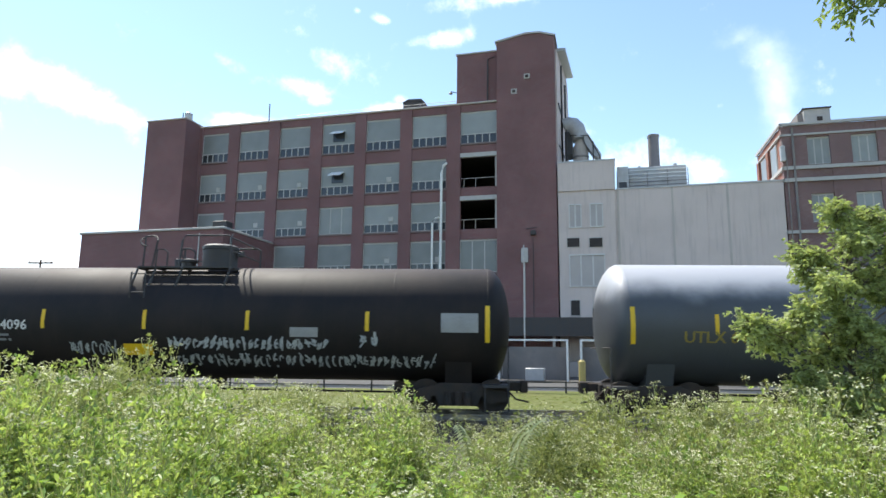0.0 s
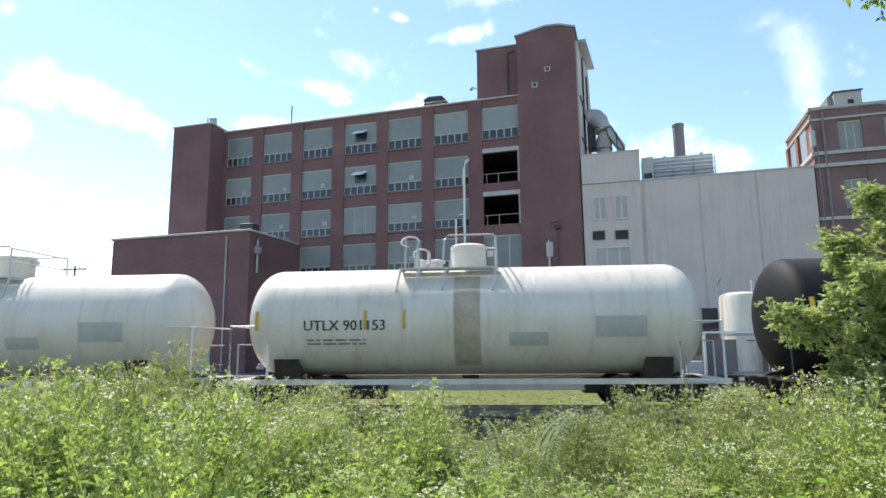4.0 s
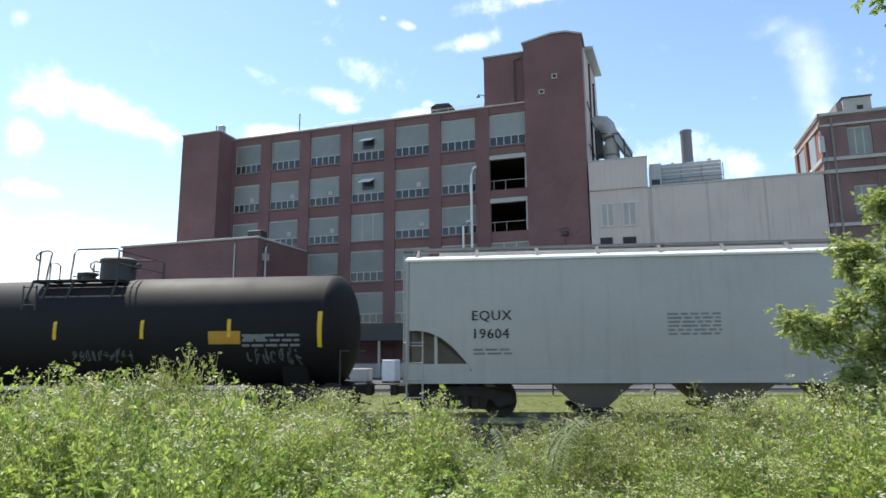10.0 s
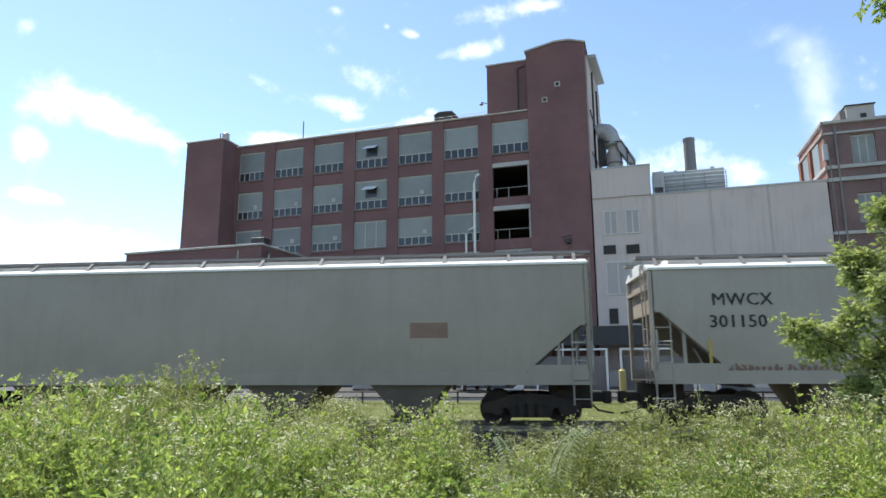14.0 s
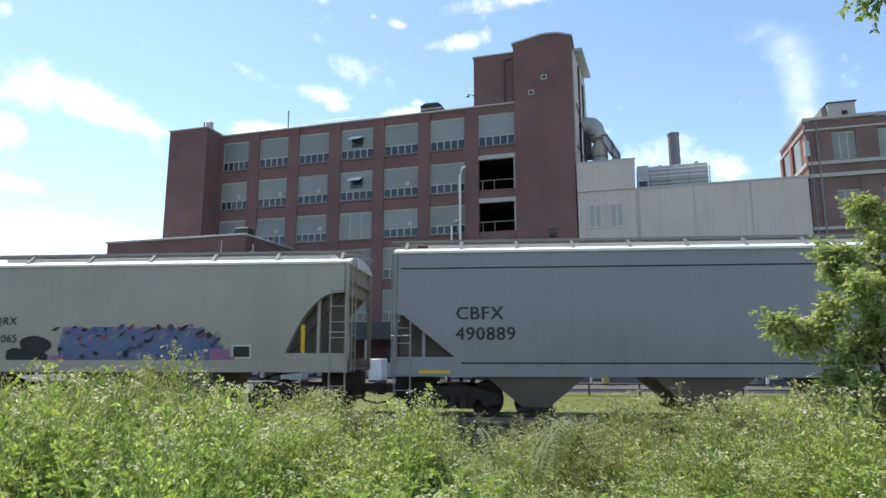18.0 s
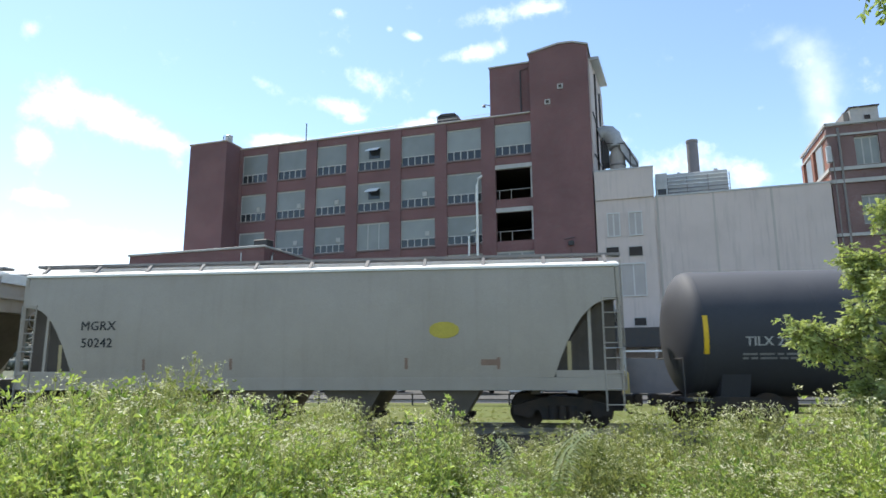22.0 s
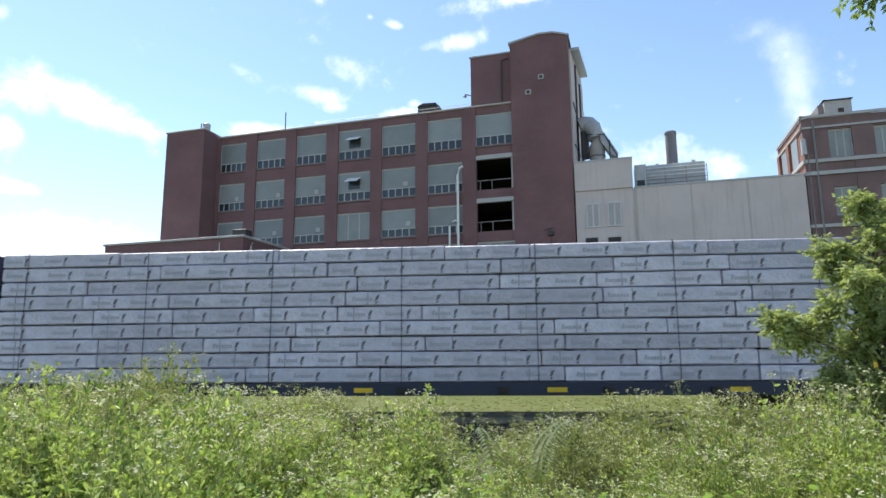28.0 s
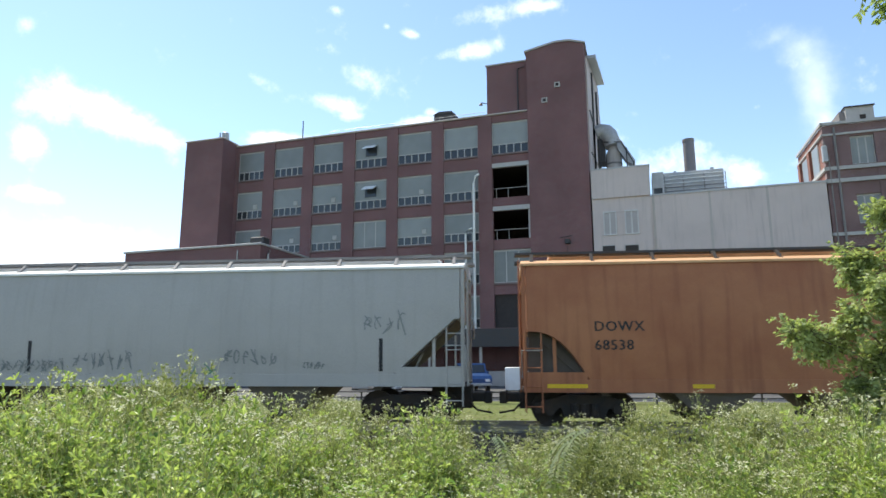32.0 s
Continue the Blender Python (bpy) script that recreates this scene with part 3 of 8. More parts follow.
def build_track():
    track = thing("railway_track", pose(0, TRACK_Y, RAIL_Z), "single railway track with steel rails on wooden ties", "railway track", kind="structure")
    prof = [(-0.07, -0.17), (0.07, -0.17), (0.07, -0.15), (0.012, -0.13), (0.012, -0.045), (0.036, -0.035), (0.036, 0), (-0.036, 0), (-0.036, -0.035), (-0.012, -0.045), (-0.012, -0.13), (-0.07, -0.15)]
    for s in (-0.755, 0.755):
        part("rail", Kit().prism([(s + y, z) for y, z in prof], "x", -160, 160), STEEL, track)
    tie = Kit().box(-0.11, 0.11, -1.3, 1.3, -0.30, -0.155, 0.015).mesh("tie", WOODPOLE)
    for i in range(130):
        part("tie", tie, None, track).location = (-36 + i * 0.55, 0, 0)
    rng = np.random.default_rng(5)
    n = 9000
    c = np.stack([rng.uniform(-26, 26, n), rng.uniform(-2.9, 2.9, n), np.full(n, -0.165)], 1)
    c[:, 2] -= np.clip(np.abs(c[:, 1]) - 1.9, 0, 1) * 0.17
    s = rng.uniform(0.02, 0.045, n)
    base = np.array([(1, 0, 0), (-1, 0.2, 0), (0, 1, 0.1), (0.1, -1, 0), (0, 0, 0.9), (0, 0, -0.9)])
    vs = (base[None] * s[:, None, None] * rng.uniform(0.6, 1.3, (n, 6, 1)) + c[:, None]).reshape(-1, 3)
    tri = np.array([(0, 2, 4), (2, 1, 4), (1, 3, 4), (3, 0, 4), (2, 0, 5), (1, 2, 5), (3, 1, 5), (0, 3, 5)])
    fs = (tri[None] + (np.arange(n) * 6)[:, None, None]).reshape(-1, 3)
    tagged(part("ballast_stones", tri_mesh("ballast_stones", vs, fs, BALLAST), None, track), kind="stuff")


def tri_mesh(name, vs, fs, *materials, index=None, smooth=False):
    """A mesh from arrays of places and of triangles or quads."""
    me = bpy.data.meshes.new(name)
    vs, fs = np.asarray(vs, np.float32), np.asarray(fs, np.int32)
    k = fs.shape[1]
    me.vertices.add(len(vs))
    me.vertices.foreach_set("co", vs.ravel())
    me.loops.add(fs.size)
    me.loops.foreach_set("vertex_index", fs.ravel())
    me.polygons.add(len(fs))
    me.polygons.foreach_set("loop_start", np.arange(0, fs.size, k, dtype=np.int32))
    for m in materials:
        me.materials.append(m)
    if index is not None:
        me.polygons.foreach_set("material_index", np.asarray(index, np.int32))
    if smooth:
        me.polygons.foreach_set("use_smooth", np.ones(len(fs), bool))
    me.update(calc_edges=True)
    return me


build_ground()
build_track()

# ================= the factory =================
# Its own axes: u along the front, v away from the tracks, z up.
FLUEGREY = paint("dull flue metal", (0.2, 0.19, 0.2), 0.6, (0.15, 0.14, 0.15), 0.5)
YARD = pose(0, 0, 0, 0, 0, -11.7)
COLS = [(-40.45, -37.3), (-36.05, -32.65), (-31.45, -28.05), (-26.75, -23.25), (-22.1, -18.6), (-17.4, -14.0), (-12.68, -9.25)]
ROWS_Z = [(20.95, 24.05), (16.75, 19.65), (12.85, 15.55), (8.9, 11.9), (4.9, 7.85)]
FRONT = 54.0


def ring(u0, u1, z0, z1, left, right, head, foot, v0, v1):
    """A closed frame round an opening, as one piece."""
    o = [(u0, z0), (u1, z0), (u1, z1), (u0, z1)]
    i = [(u0 + left, z0 + foot), (u1 - right, z0 + foot), (u1 - right, z1 - head), (u0 + left, z1 - head)]
    vs = [(x, v, z) for v in (v0, v1) for x, z in o + i]
    fs = []
    for k in range(4):
        n = (k + 1) % 4
        fs += [(k, n, n + 4, k + 4), (k + 8, k + 12, n + 12, n + 8), (k, k + 8, n + 8, n), (k + 4, n + 4, n + 12, k + 12)]
    return Kit().add(vs, fs)


def window(parent, u0, u1, z0, z1, v, kind="blind", lean=0):
    """A factory window set back in its opening: frame, sill, pane with a pulled blind and a row of small sashes."""
    t = 0.07
    fr = part("window", ring(u0, u1, z0, z1, t, t, 0.16, 0.08, v + 0.14, v + 0.22), TRIM, parent, smooth=0)
    bar = lambda *b: part("muntin", Kit().box(*b), TRIM, fr, smooth=0)
    n = 5
    low = z0 + 0.30 * (z1 - z0)
    if kind == "blind":
        bar(u0 + t, u1 - t, v + 0.15, v + 0.22, low - 0.05, low + 0.05)
        for i in range(1, n):
            x = u0 + (u1 - u0) * i / n
            bar(x - 0.05, x + 0.05, v + 0.15, v + 0.21, z0 + 0.08, low - 0.05)
    elif kind == "panels":
        for i in (1, 2):
            x = u0 + (u1 - u0) * i / 3
            bar(x - 0.05, x + 0.05, v + 0.15, v + 0.21, z0 + 0.08, z1 - 0.16)
    part("sill", Kit().box(u0 - 0.05, u1 + 0.05, v - 0.06, v + 0.138, z0 - 0.16, z0 - 0.004), SILL, fr, smooth=0)
    if kind == "panels":
        part("pane", Kit().box(u0 + t, u1 - t, v + 0.165, v + 0.195, z0 + 0.08, z1 - 0.16), GLASS, fr, "pale frosted pane", 0)
    else:
        part("pane", Kit().box(u0 + t, u1 - t, v + 0.17, v + 0.19, low + 0.05, z1 - 0.16), GLASS, fr, "grey pane with a drawn blind", 0)
        part("sash", Kit().box(u0 + t, u1 - t, v + 0.19, v + 0.2, z0 + 0.08, low - 0.05), GLASSDARK, fr, "row of dark small panes", 0)
    if kind == "blind" and lean:
        um = (u0 + u1) / 2 + 0.1
        part("vent_sash", Kit().prism([(v - 0.75, z0 + 1.75), (v - 0.7, z0 + 1.83), (v + 0.14, z0 + 2.33), (v + 0.14, z0 + 2.25)], "x", um - 0.75, um + 0.55), ROOFWHITE, fr, "open tilted white sash", 0)
        # dark panel takes the place of the shade inside the open gap
        part("vent_gap", Kit().box(um - 0.7, um + 0.5, v + 0.1, v + 0.16, z0 + 1.2, z0 + 2.2), GLASSDARK, fr, "dark panel for the shaded open gap", 0)
    return fr


def build_factory():
    b = thing("factory_building", YARD, "five-storey red brick factory with a tall stair tower", "factory building")
    d = 0.45
    wall = Kit()
    # piers and spandrels leave the window openings free
    edges = [-40.8] + [x for c in COLS for x in c] + [-9.2]
    for i in range(0, len(edges), 2):
        wall.box(edges[i], edges[i + 1], FRONT - 0.05, FRONT + d, 0, 24.75)
    for u0, u1 in COLS:
        zs = [0.0] + [z for r in reversed(ROWS_Z) for z in r] + [24.75]
        for k in range(0, len(zs), 2):
            wall.box(u0, u1, FRONT + 0.05, FRONT + d, zs[k], zs[k + 1])
    part("wall", wall, BRICK, b, smooth=0)
    part("coping", Kit().box(-40.9, -9.2, FRONT - 0.12, FRONT + 0.6, 24.752, 24.92, 0.03), CONCRETE, b)
    part("roof", Kit().box(-45.3, -4, FRONT + d, 74, 24.2, 24.45), CONCRETE, b, smooth=0)
    part("rear_wall", Kit().box(-45.3, -4, 74, 74.4, 0, 24.7), BRICK, b, smooth=0)
    # slabs and inner wall added in the shade colour, so open bays look dark
    fl = Kit()
    for z0, z1 in ROWS_Z[1:]:
        fl.box(-45, -9.4, FRONT + d, 73.9, z1 + 0.35, z1 + 0.6)
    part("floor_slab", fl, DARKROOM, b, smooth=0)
    part("partition", Kit().box(-40.8, -9.3, 62, 62.2, 0, 24.1), DARKROOM, b, "added inner wall in the shade colour", 0)
    for r, (z0, z1) in enumerate(ROWS_Z):
        for c, (u0, u1) in enumerate(COLS):
            if c == 6 and r in (1, 2):
                # bare opening with pale lintel, posts and rails inside
                fr = part("opening_frame", Kit().box(u0, u1, FRONT - 0.02, FRONT + 0.3, z1 - 0.02, z1 + 0.38).box(u1 - 0.18, u1, FRONT + 0.1, FRONT + 0.3, z0 - 0.5, z1 - 0.03), TRIM, b, "pale lintel over an open dark bay", 0)
                part("opening_rail", Kit().tube([(u0, FRONT + 0.35, z0 + 0.95), (u1 - 0.2, FRONT + 0.35, z0 + 0.95)], 0.03).tube([(u0 + 0.3, FRONT + 0.35, z0), (u0 + 0.3, FRONT + 0.35, z0 + 0.95)], 0.03)
                     .tube([(u0 + 1.4, FRONT + 0.35, z0), (u0 + 1.4, FRONT + 0.35, z0 + 0.95)], 0.03), TRIM, fr)
                continue
            if c == 6 and r == 4:
                # no real shutter: a dark sheet drawn as the bay's inner shade
                part("shutter", Kit().box(u0, u1, FRONT + 0.3, FRONT + 0.36, z0, z1), DARKROOM, b, "dark sheet for the shade of an open bay", 0)
                continue
            kind = "panels" if (c == 3 and r == 2) or (c == 6 and r == 3) else "blind"
            fr = window(b, u0, u1, z0, z1, FRONT, kind, lean=1 if (c == 3 and r in (0, 1)) else 0)
            if (r, c) in ((1, 0), (1, 1), (1, 2), (2, 1), (2, 2), (3, 4), (3, 5), (2, 4), (1, 4)):
                w = u0 + (0.62 if (r + c) % 2 else 0.7) * (u1 - u0)
                part("window_fan", Kit().box(w, w + 0.5, FRONT + 0.1, FRONT + 0.165, z0 + 1.0, z0 + 1.5, 0.03), TRIM, fr, "small white window fan box")
    # stair tower on the left end and its little roof things
    part("end_tower", Kit().box(-45.45, -40.82, 51.7, 74, 0, 25.0), BRICK, b, smooth=0)
    part("tower_coping", Kit().box(-45.55, -40.75, 51.6, 74.05, 25.002, 25.15, 0.03), CONCRETE, b)
    # main tower, gently gabled
    t = Kit().prism([(-9.2, 0), (-3.9, 0), (-3.9, 30.5), (-5.2, 30.95), (-6.5, 31.0), (-9.2, 30.45)], "y", 53.75, 74)
    part("stair_tower", t, BRICK, b, smooth=0)
    part("tower_cap", Kit().prism([(-9.35, 30.452), (-6.5, 31.004), (-5.2, 30.954), (-3.75, 30.504), (-3.75, 30.66), (-5.2, 31.12), (-6.5, 31.17), (-9.35, 30.62)], "y", 53.65, 74.05), TRIM, b, smooth=0)
    part("penthouse", Kit().box(-13.15, -9.205, 54.4, 72, 24.45, 29.95), BRICK, b, smooth=0)
    part("penthouse_coping", Kit().box(-13.25, -9.21, 54.3, 72.1, 29.952, 30.08), TRIM, b, smooth=0)
    # pale side of the tower with its leaning roof edge
    part("side_cladding", Kit().prism([(54.6, 0), (73.5, 0), (73.5, 33.5), (71, 34.0), (56, 30.1), (54.6, 29.6)], "x", -3.898, -3.78), WHITEWALL, b, "whitewashed side wall of the tower", 0)
    eave = Kit().prism([(55.8, 30.0), (71.4, 34.2), (71.4, 34.5), (55.8, 30.3)], "x", -3.95, -3.0)
    part("side_eave", eave, METALGREY, b, "leaning sheet metal eave", 0)
    part("side_pipe", Kit().tube([(-3.7, 60, 18.5), (-3.7, 60, 30.5)], 0.11).tube([(-3.7, 66, 18.5), (-3.7, 66, 31)], 0.13).tube([(-3.68, 55, 24.5), (-3.68, 70, 26)], 0.06).tube([(-3.68, 55, 20.5), (-3.68, 64, 22)], 0.05), DARKMETAL, b)
    # small things on the tower's front
    for u, z in ((-6.4, 26.85), (-7.6, 25.5)):
        v = part("wall_vent", Kit().box(u - 0.26, u + 0.26, 53.66, 53.748, z - 0.24, z + 0.24), TRIM, b, "small square vent", 0)
        part("vent_hole", Kit().box(u - 0.14, u + 0.14, 53.63, 53.658, z - 0.13, z + 0.13), DARKROOM, v, smooth=0)
    part("wall_box", Kit().box(-7.05, -6.45, 53.5, 53.745, 9.6, 10.9, 0.03).tube([(-6.75, 53.6, 4.5), (-6.75, 53.6, 9.6)], 0.05), TRIM, b, "pale electrical box")
    part("wall_lamp", Kit().box(-6.2, -5.75, 53.35, 53.745, 12.0, 12.4, 0.03).tube([(-6.6, 53.45, 12.55), (-5.6, 53.5, 12.7)], 0.04), DARKMETAL, b)
    part("conduit", Kit().tube([(-10.15, 54.3, 25.0), (-10.15, 54.3, 29.2), (-9.5, 54.3, 29.4)], 0.07), DARKMETAL, b)
    part("conduit", Kit().tube([(-6.0, 53.6, 3.5), (-6.0, 53.6, 11.8)], 0.035), DARKMETAL, b)
    # flues on the front
    fl = Kit().tube([(-14.38, 53.7, 3.4), (-14.38, 53.7, 18.2), (-14.2, 53.7, 18.9), (-13.9, 53.8, 19.1)], 0.12, 8)
    part("flue_pipe", fl, ROOFWHITE, b, "tall white flue pipe")
    part("flue_pipe", Kit().tube([(-15.2, 53.7, 3.4), (-15.2, 53.7, 13.5), (-14.9, 53.7, 13.9), (-14.55, 53.7, 14.0)], 0.1, 8), ROOFWHITE, b, "shorter white flue pipe")


def build_wing():
    b = thing("low_brick_wing", YARD, "low windowless red brick wing before the factory", "building")
    part("wall", Kit().box(-46.3, -31.5, 45.7, 54.0 - 0.06, 0, 12.05), BRICK, b, smooth=0)
    part("coping", Kit().box(-46.45, -31.4, 45.55, 53.9, 12.052, 12.25, 0.03), TRIM, b)
    part("roof_hatch", Kit().box(-33.0, -31.6, 46.2, 47.2, 12.252, 12.9, 0.05), DARKMETAL, b)
    part("flue", Kit().tube([(-31.3, 46.6, 8.5), (-31.3, 46.6, 11.4), (-31.15, 46.6, 11.7)], 0.10).box(-31.45, -31.1, 46.3, 46.9, 10.2, 10.8), METALGREY, b)
    part("downpipe", Kit().tube([(-33.8, 45.62, 0), (-33.8, 45.62, 11.7)], 0.06), METALGREY, b)
    part("door", Kit().box(-36.6, -35.0, 45.64, 45.698, 0, 2.6), TRIM, b, "pale loading door", 0)


def build_white_block():
    b = thing("white_annex", YARD, "off-white rendered annex beside the tower", "building")
    part("wall", Kit().box(-3.76, 1.0, 53.6, 70, 0, 15.75), WHITEWALL, b, smooth=0)
    part("upper_wall", Kit().box(-3.76, 1.06, 53.45, 66, 15.754, 18.3), WHITEWALL, b, smooth=0)
    part("roof_edge", Kit().box(-3.76, 1.12, 53.4, 66, 18.304, 18.42), METALGREY, b, smooth=0)
    for u0, u1, z0, z1, k in ((-2.9, -1.8, 12.5, 14.6, 2), (-1.13, 0.0, 12.5, 14.6, 2), (-2.95, 0.05, 7.4, 10.2, 3)):
        fr = part("window", ring(u0, u1, z0, z1, 0.1, 0.1, 0.12, 0.1, 53.50, 53.598), WHITEFRAME, b, smooth=0)
        for i in range(1, k):
            x = u0 + (u1 - u0) * i / k
            part("muntin", Kit().box(x - 0.06, x + 0.06, 53.52, 53.598, z0 + 0.1, z1 - 0.12), WHITEFRAME, fr, smooth=0)
        part("pane", Kit().box(u0 + 0.1, u1 - 0.1, 53.57, 53.596, z0 + 0.1, z1 - 0.12), PALEPANE, fr, "pale obscured pane", 0)
    for u0, u1, z0, z1 in ((-3.05, -2.05, 10.85, 11.6), (-1.2, -0.15, 10.8, 11.55), (-2.85, -2.15, 5.0, 6.25), (-1.1, -0.2, 5.0, 5.6)):
        v = part("louvre", Kit().box(u0 - 0.06, u1 + 0.06, 53.55, 53.597, z0 - 0.06, z1 + 0.06), TRIM, b, smooth=0)
        part("louvre_opening", Kit().box(u0, u1, 53.52, 53.548, z0, z1), DARKROOM, v, "dark louvred opening", 0)
    w = thing("blank_wall_building", YARD, "long blank off-white wall with faint vertical joints", "building")
    part("wall", Kit().box(1.004, 14.1, 53.75, 68, 0, 15.72), WHITEWALL, w, smooth=0)
    part("coping", Kit().box(1.12, 14.1, 53.68, 68, 15.724, 15.85), METALGREY, w, smooth=0)
    for u in (3.55, 5.5, 8.35, 10.35, 12.3):
        part("joint_strip", Kit().box(u - 0.05, u + 0.05, 53.725, 53.748, 0, 15.6), WHITEWALL, w, smooth=0)
    for u in (1.25, 5.62, 9.9):
        part("stain_strip", Kit().box(u - 0.09, u + 0.09, 53.735, 53.749, 3, 15.7), CONCRETE, w, "dark run-down stain", 0)
    # roof plant
    p = thing("roof_plant_unit", YARD @ pose(0, 0, 15.85), "pale metal roof plant unit with rails", "roof plant")
    part("casing", Kit().box(2.3, 7.2, 56.5, 61, 0.35, 2.55, 0.05), METALGREY, p)
    part("skid", Kit().box(2.3, 2.6, 56.6, 60.9, 0, 0.348).box(6.9, 7.2, 56.6, 60.9, 0, 0.348).box(4.6, 4.9, 56.6, 60.9, 0, 0.348), DARKMETAL, p, smooth=0)
    for z in (0.45, 0.8, 1.15, 1.5, 1.85, 2.2):
        part("rail", Kit().tube([(2.2, 56.3, z), (7.3, 56.3, z)], 0.035, 6), ROOFWHITE if z > 1.2 else YARDGREY, p)
    for u in (2.2, 3.9, 5.6, 7.3):
        part("rail_post", Kit().tube([(u, 56.33, 0), (u, 56.33, 2.25)], 0.035, 6), YARDGREY, p)
    part("ridge", Kit().box(2.5, 7.0, 58.0, 58.3, 2.552, 2.7).box(3.2, 3.4, 57, 57.2, 2.552, 2.8).box(6.2, 6.5, 57, 57.3, 2.552, 2.85), METALGREY, p, smooth=0)
    c = thing("roof_chimney", YARD @ pose(4.85, 60.2, 18.5), "grey metal chimney stack", "chimney")
    part("shaft", Kit().lathe([(0, 0.52), (4.0, 0.5), (4.0, 0.44)], (0, 0, 0), "z", 20), FLUEGREY, c)
    part("cap_ring", Kit().lathe([(3.8, 0.54), (4.02, 0.54), (4.02, 0.5), (3.8, 0.5)], (0, 0, 0), "z", 20), YARDGREY, c)
    part("base_flange", Kit().lathe([(0.002, 0.6), (0.1, 0.6), (0.12, 0.53)], (0, 0, 0), "z", 20), YARDGREY, c)
    s = thing("access_hut", YARD @ pose(0, 0, 15.85), "small pale access hut on the roof", "hut")
    part("hut_wall", Kit().box(1.3, 2.25, 55.2, 58, 0.9, 2.3).box(1.3, 1.42, 55.2, 55.4, 0, 0.9).box(2.1, 2.25, 57.8, 58, 0, 0.9).box(1.3, 1.42, 57.8, 58, 0, 0.9).box(2.1, 2.25, 55.2, 55.4, 0, 0.9), METALGREY, s, smooth=0)
    # curved duct on top of the annex
    g = thing("roof_duct", YARD @ pose(0, 0, 18.42), "large curved grey metal duct on a frame", "duct")
    part("duct", Kit().tube([(-3.5, 60, 5.55), (-3.05, 60, 5.7), (-2.65, 60, 5.6), (-2.3, 59.9, 5.2), (-2.1, 59.8, 4.6), (-2.02, 59.7, 4.0)], [0.82, 0.85, 0.88, 0.86, 0.8, 0.7], 18), METALGREY, g)
    part("filter_drum", Kit().lathe([(0, 0.74), (3.3, 0.74), (3.9, 0.5), (4.3, 0.45)], (-1.95, 60, 0), "z", 18), CONCRETE, g, "pale round filter drum")
    part("drum_band", Kit().lathe([(2.2, 0.745), (2.24, 0.78), (2.36, 0.78), (2.4, 0.745)], (-1.95, 60, 0), "z", 18), YARDGREY, g)
    part("chute", Kit().prism([(-1.75, 4.75), (-1.2, 4.45), (0.0, 2.3), (-0.05, 1.8), (-0.75, 2.3), (-1.5, 3.5)], "y", 59.2, 60.6), METALGREY, g, "sloping grey chute", 0)
    for u in (-3.2, -0.75, -0.15):
        part("duct_post", Kit().tube([(u, 59.1, 0), (u, 59.1, 5.0 if u < -3 else 3.6 if u < -0.5 else 2.1)], 0.06, 6), DARKMETAL, g)
    part("duct_rail", Kit().tube([(-3.2, 59.08, 4.4), (-1.2, 59.08, 4.2), (-0.15, 59.08, 2.1)], 0.05, 6), DARKMETAL, g)
    # dark block put in as the shade beneath the duct's arch
    part("shade_block", Kit().box(-3.45, -2.72, 59.6, 61.5, 2.6, 4.9), DARKMETAL, g, "dark block for the shade below the duct", 0)


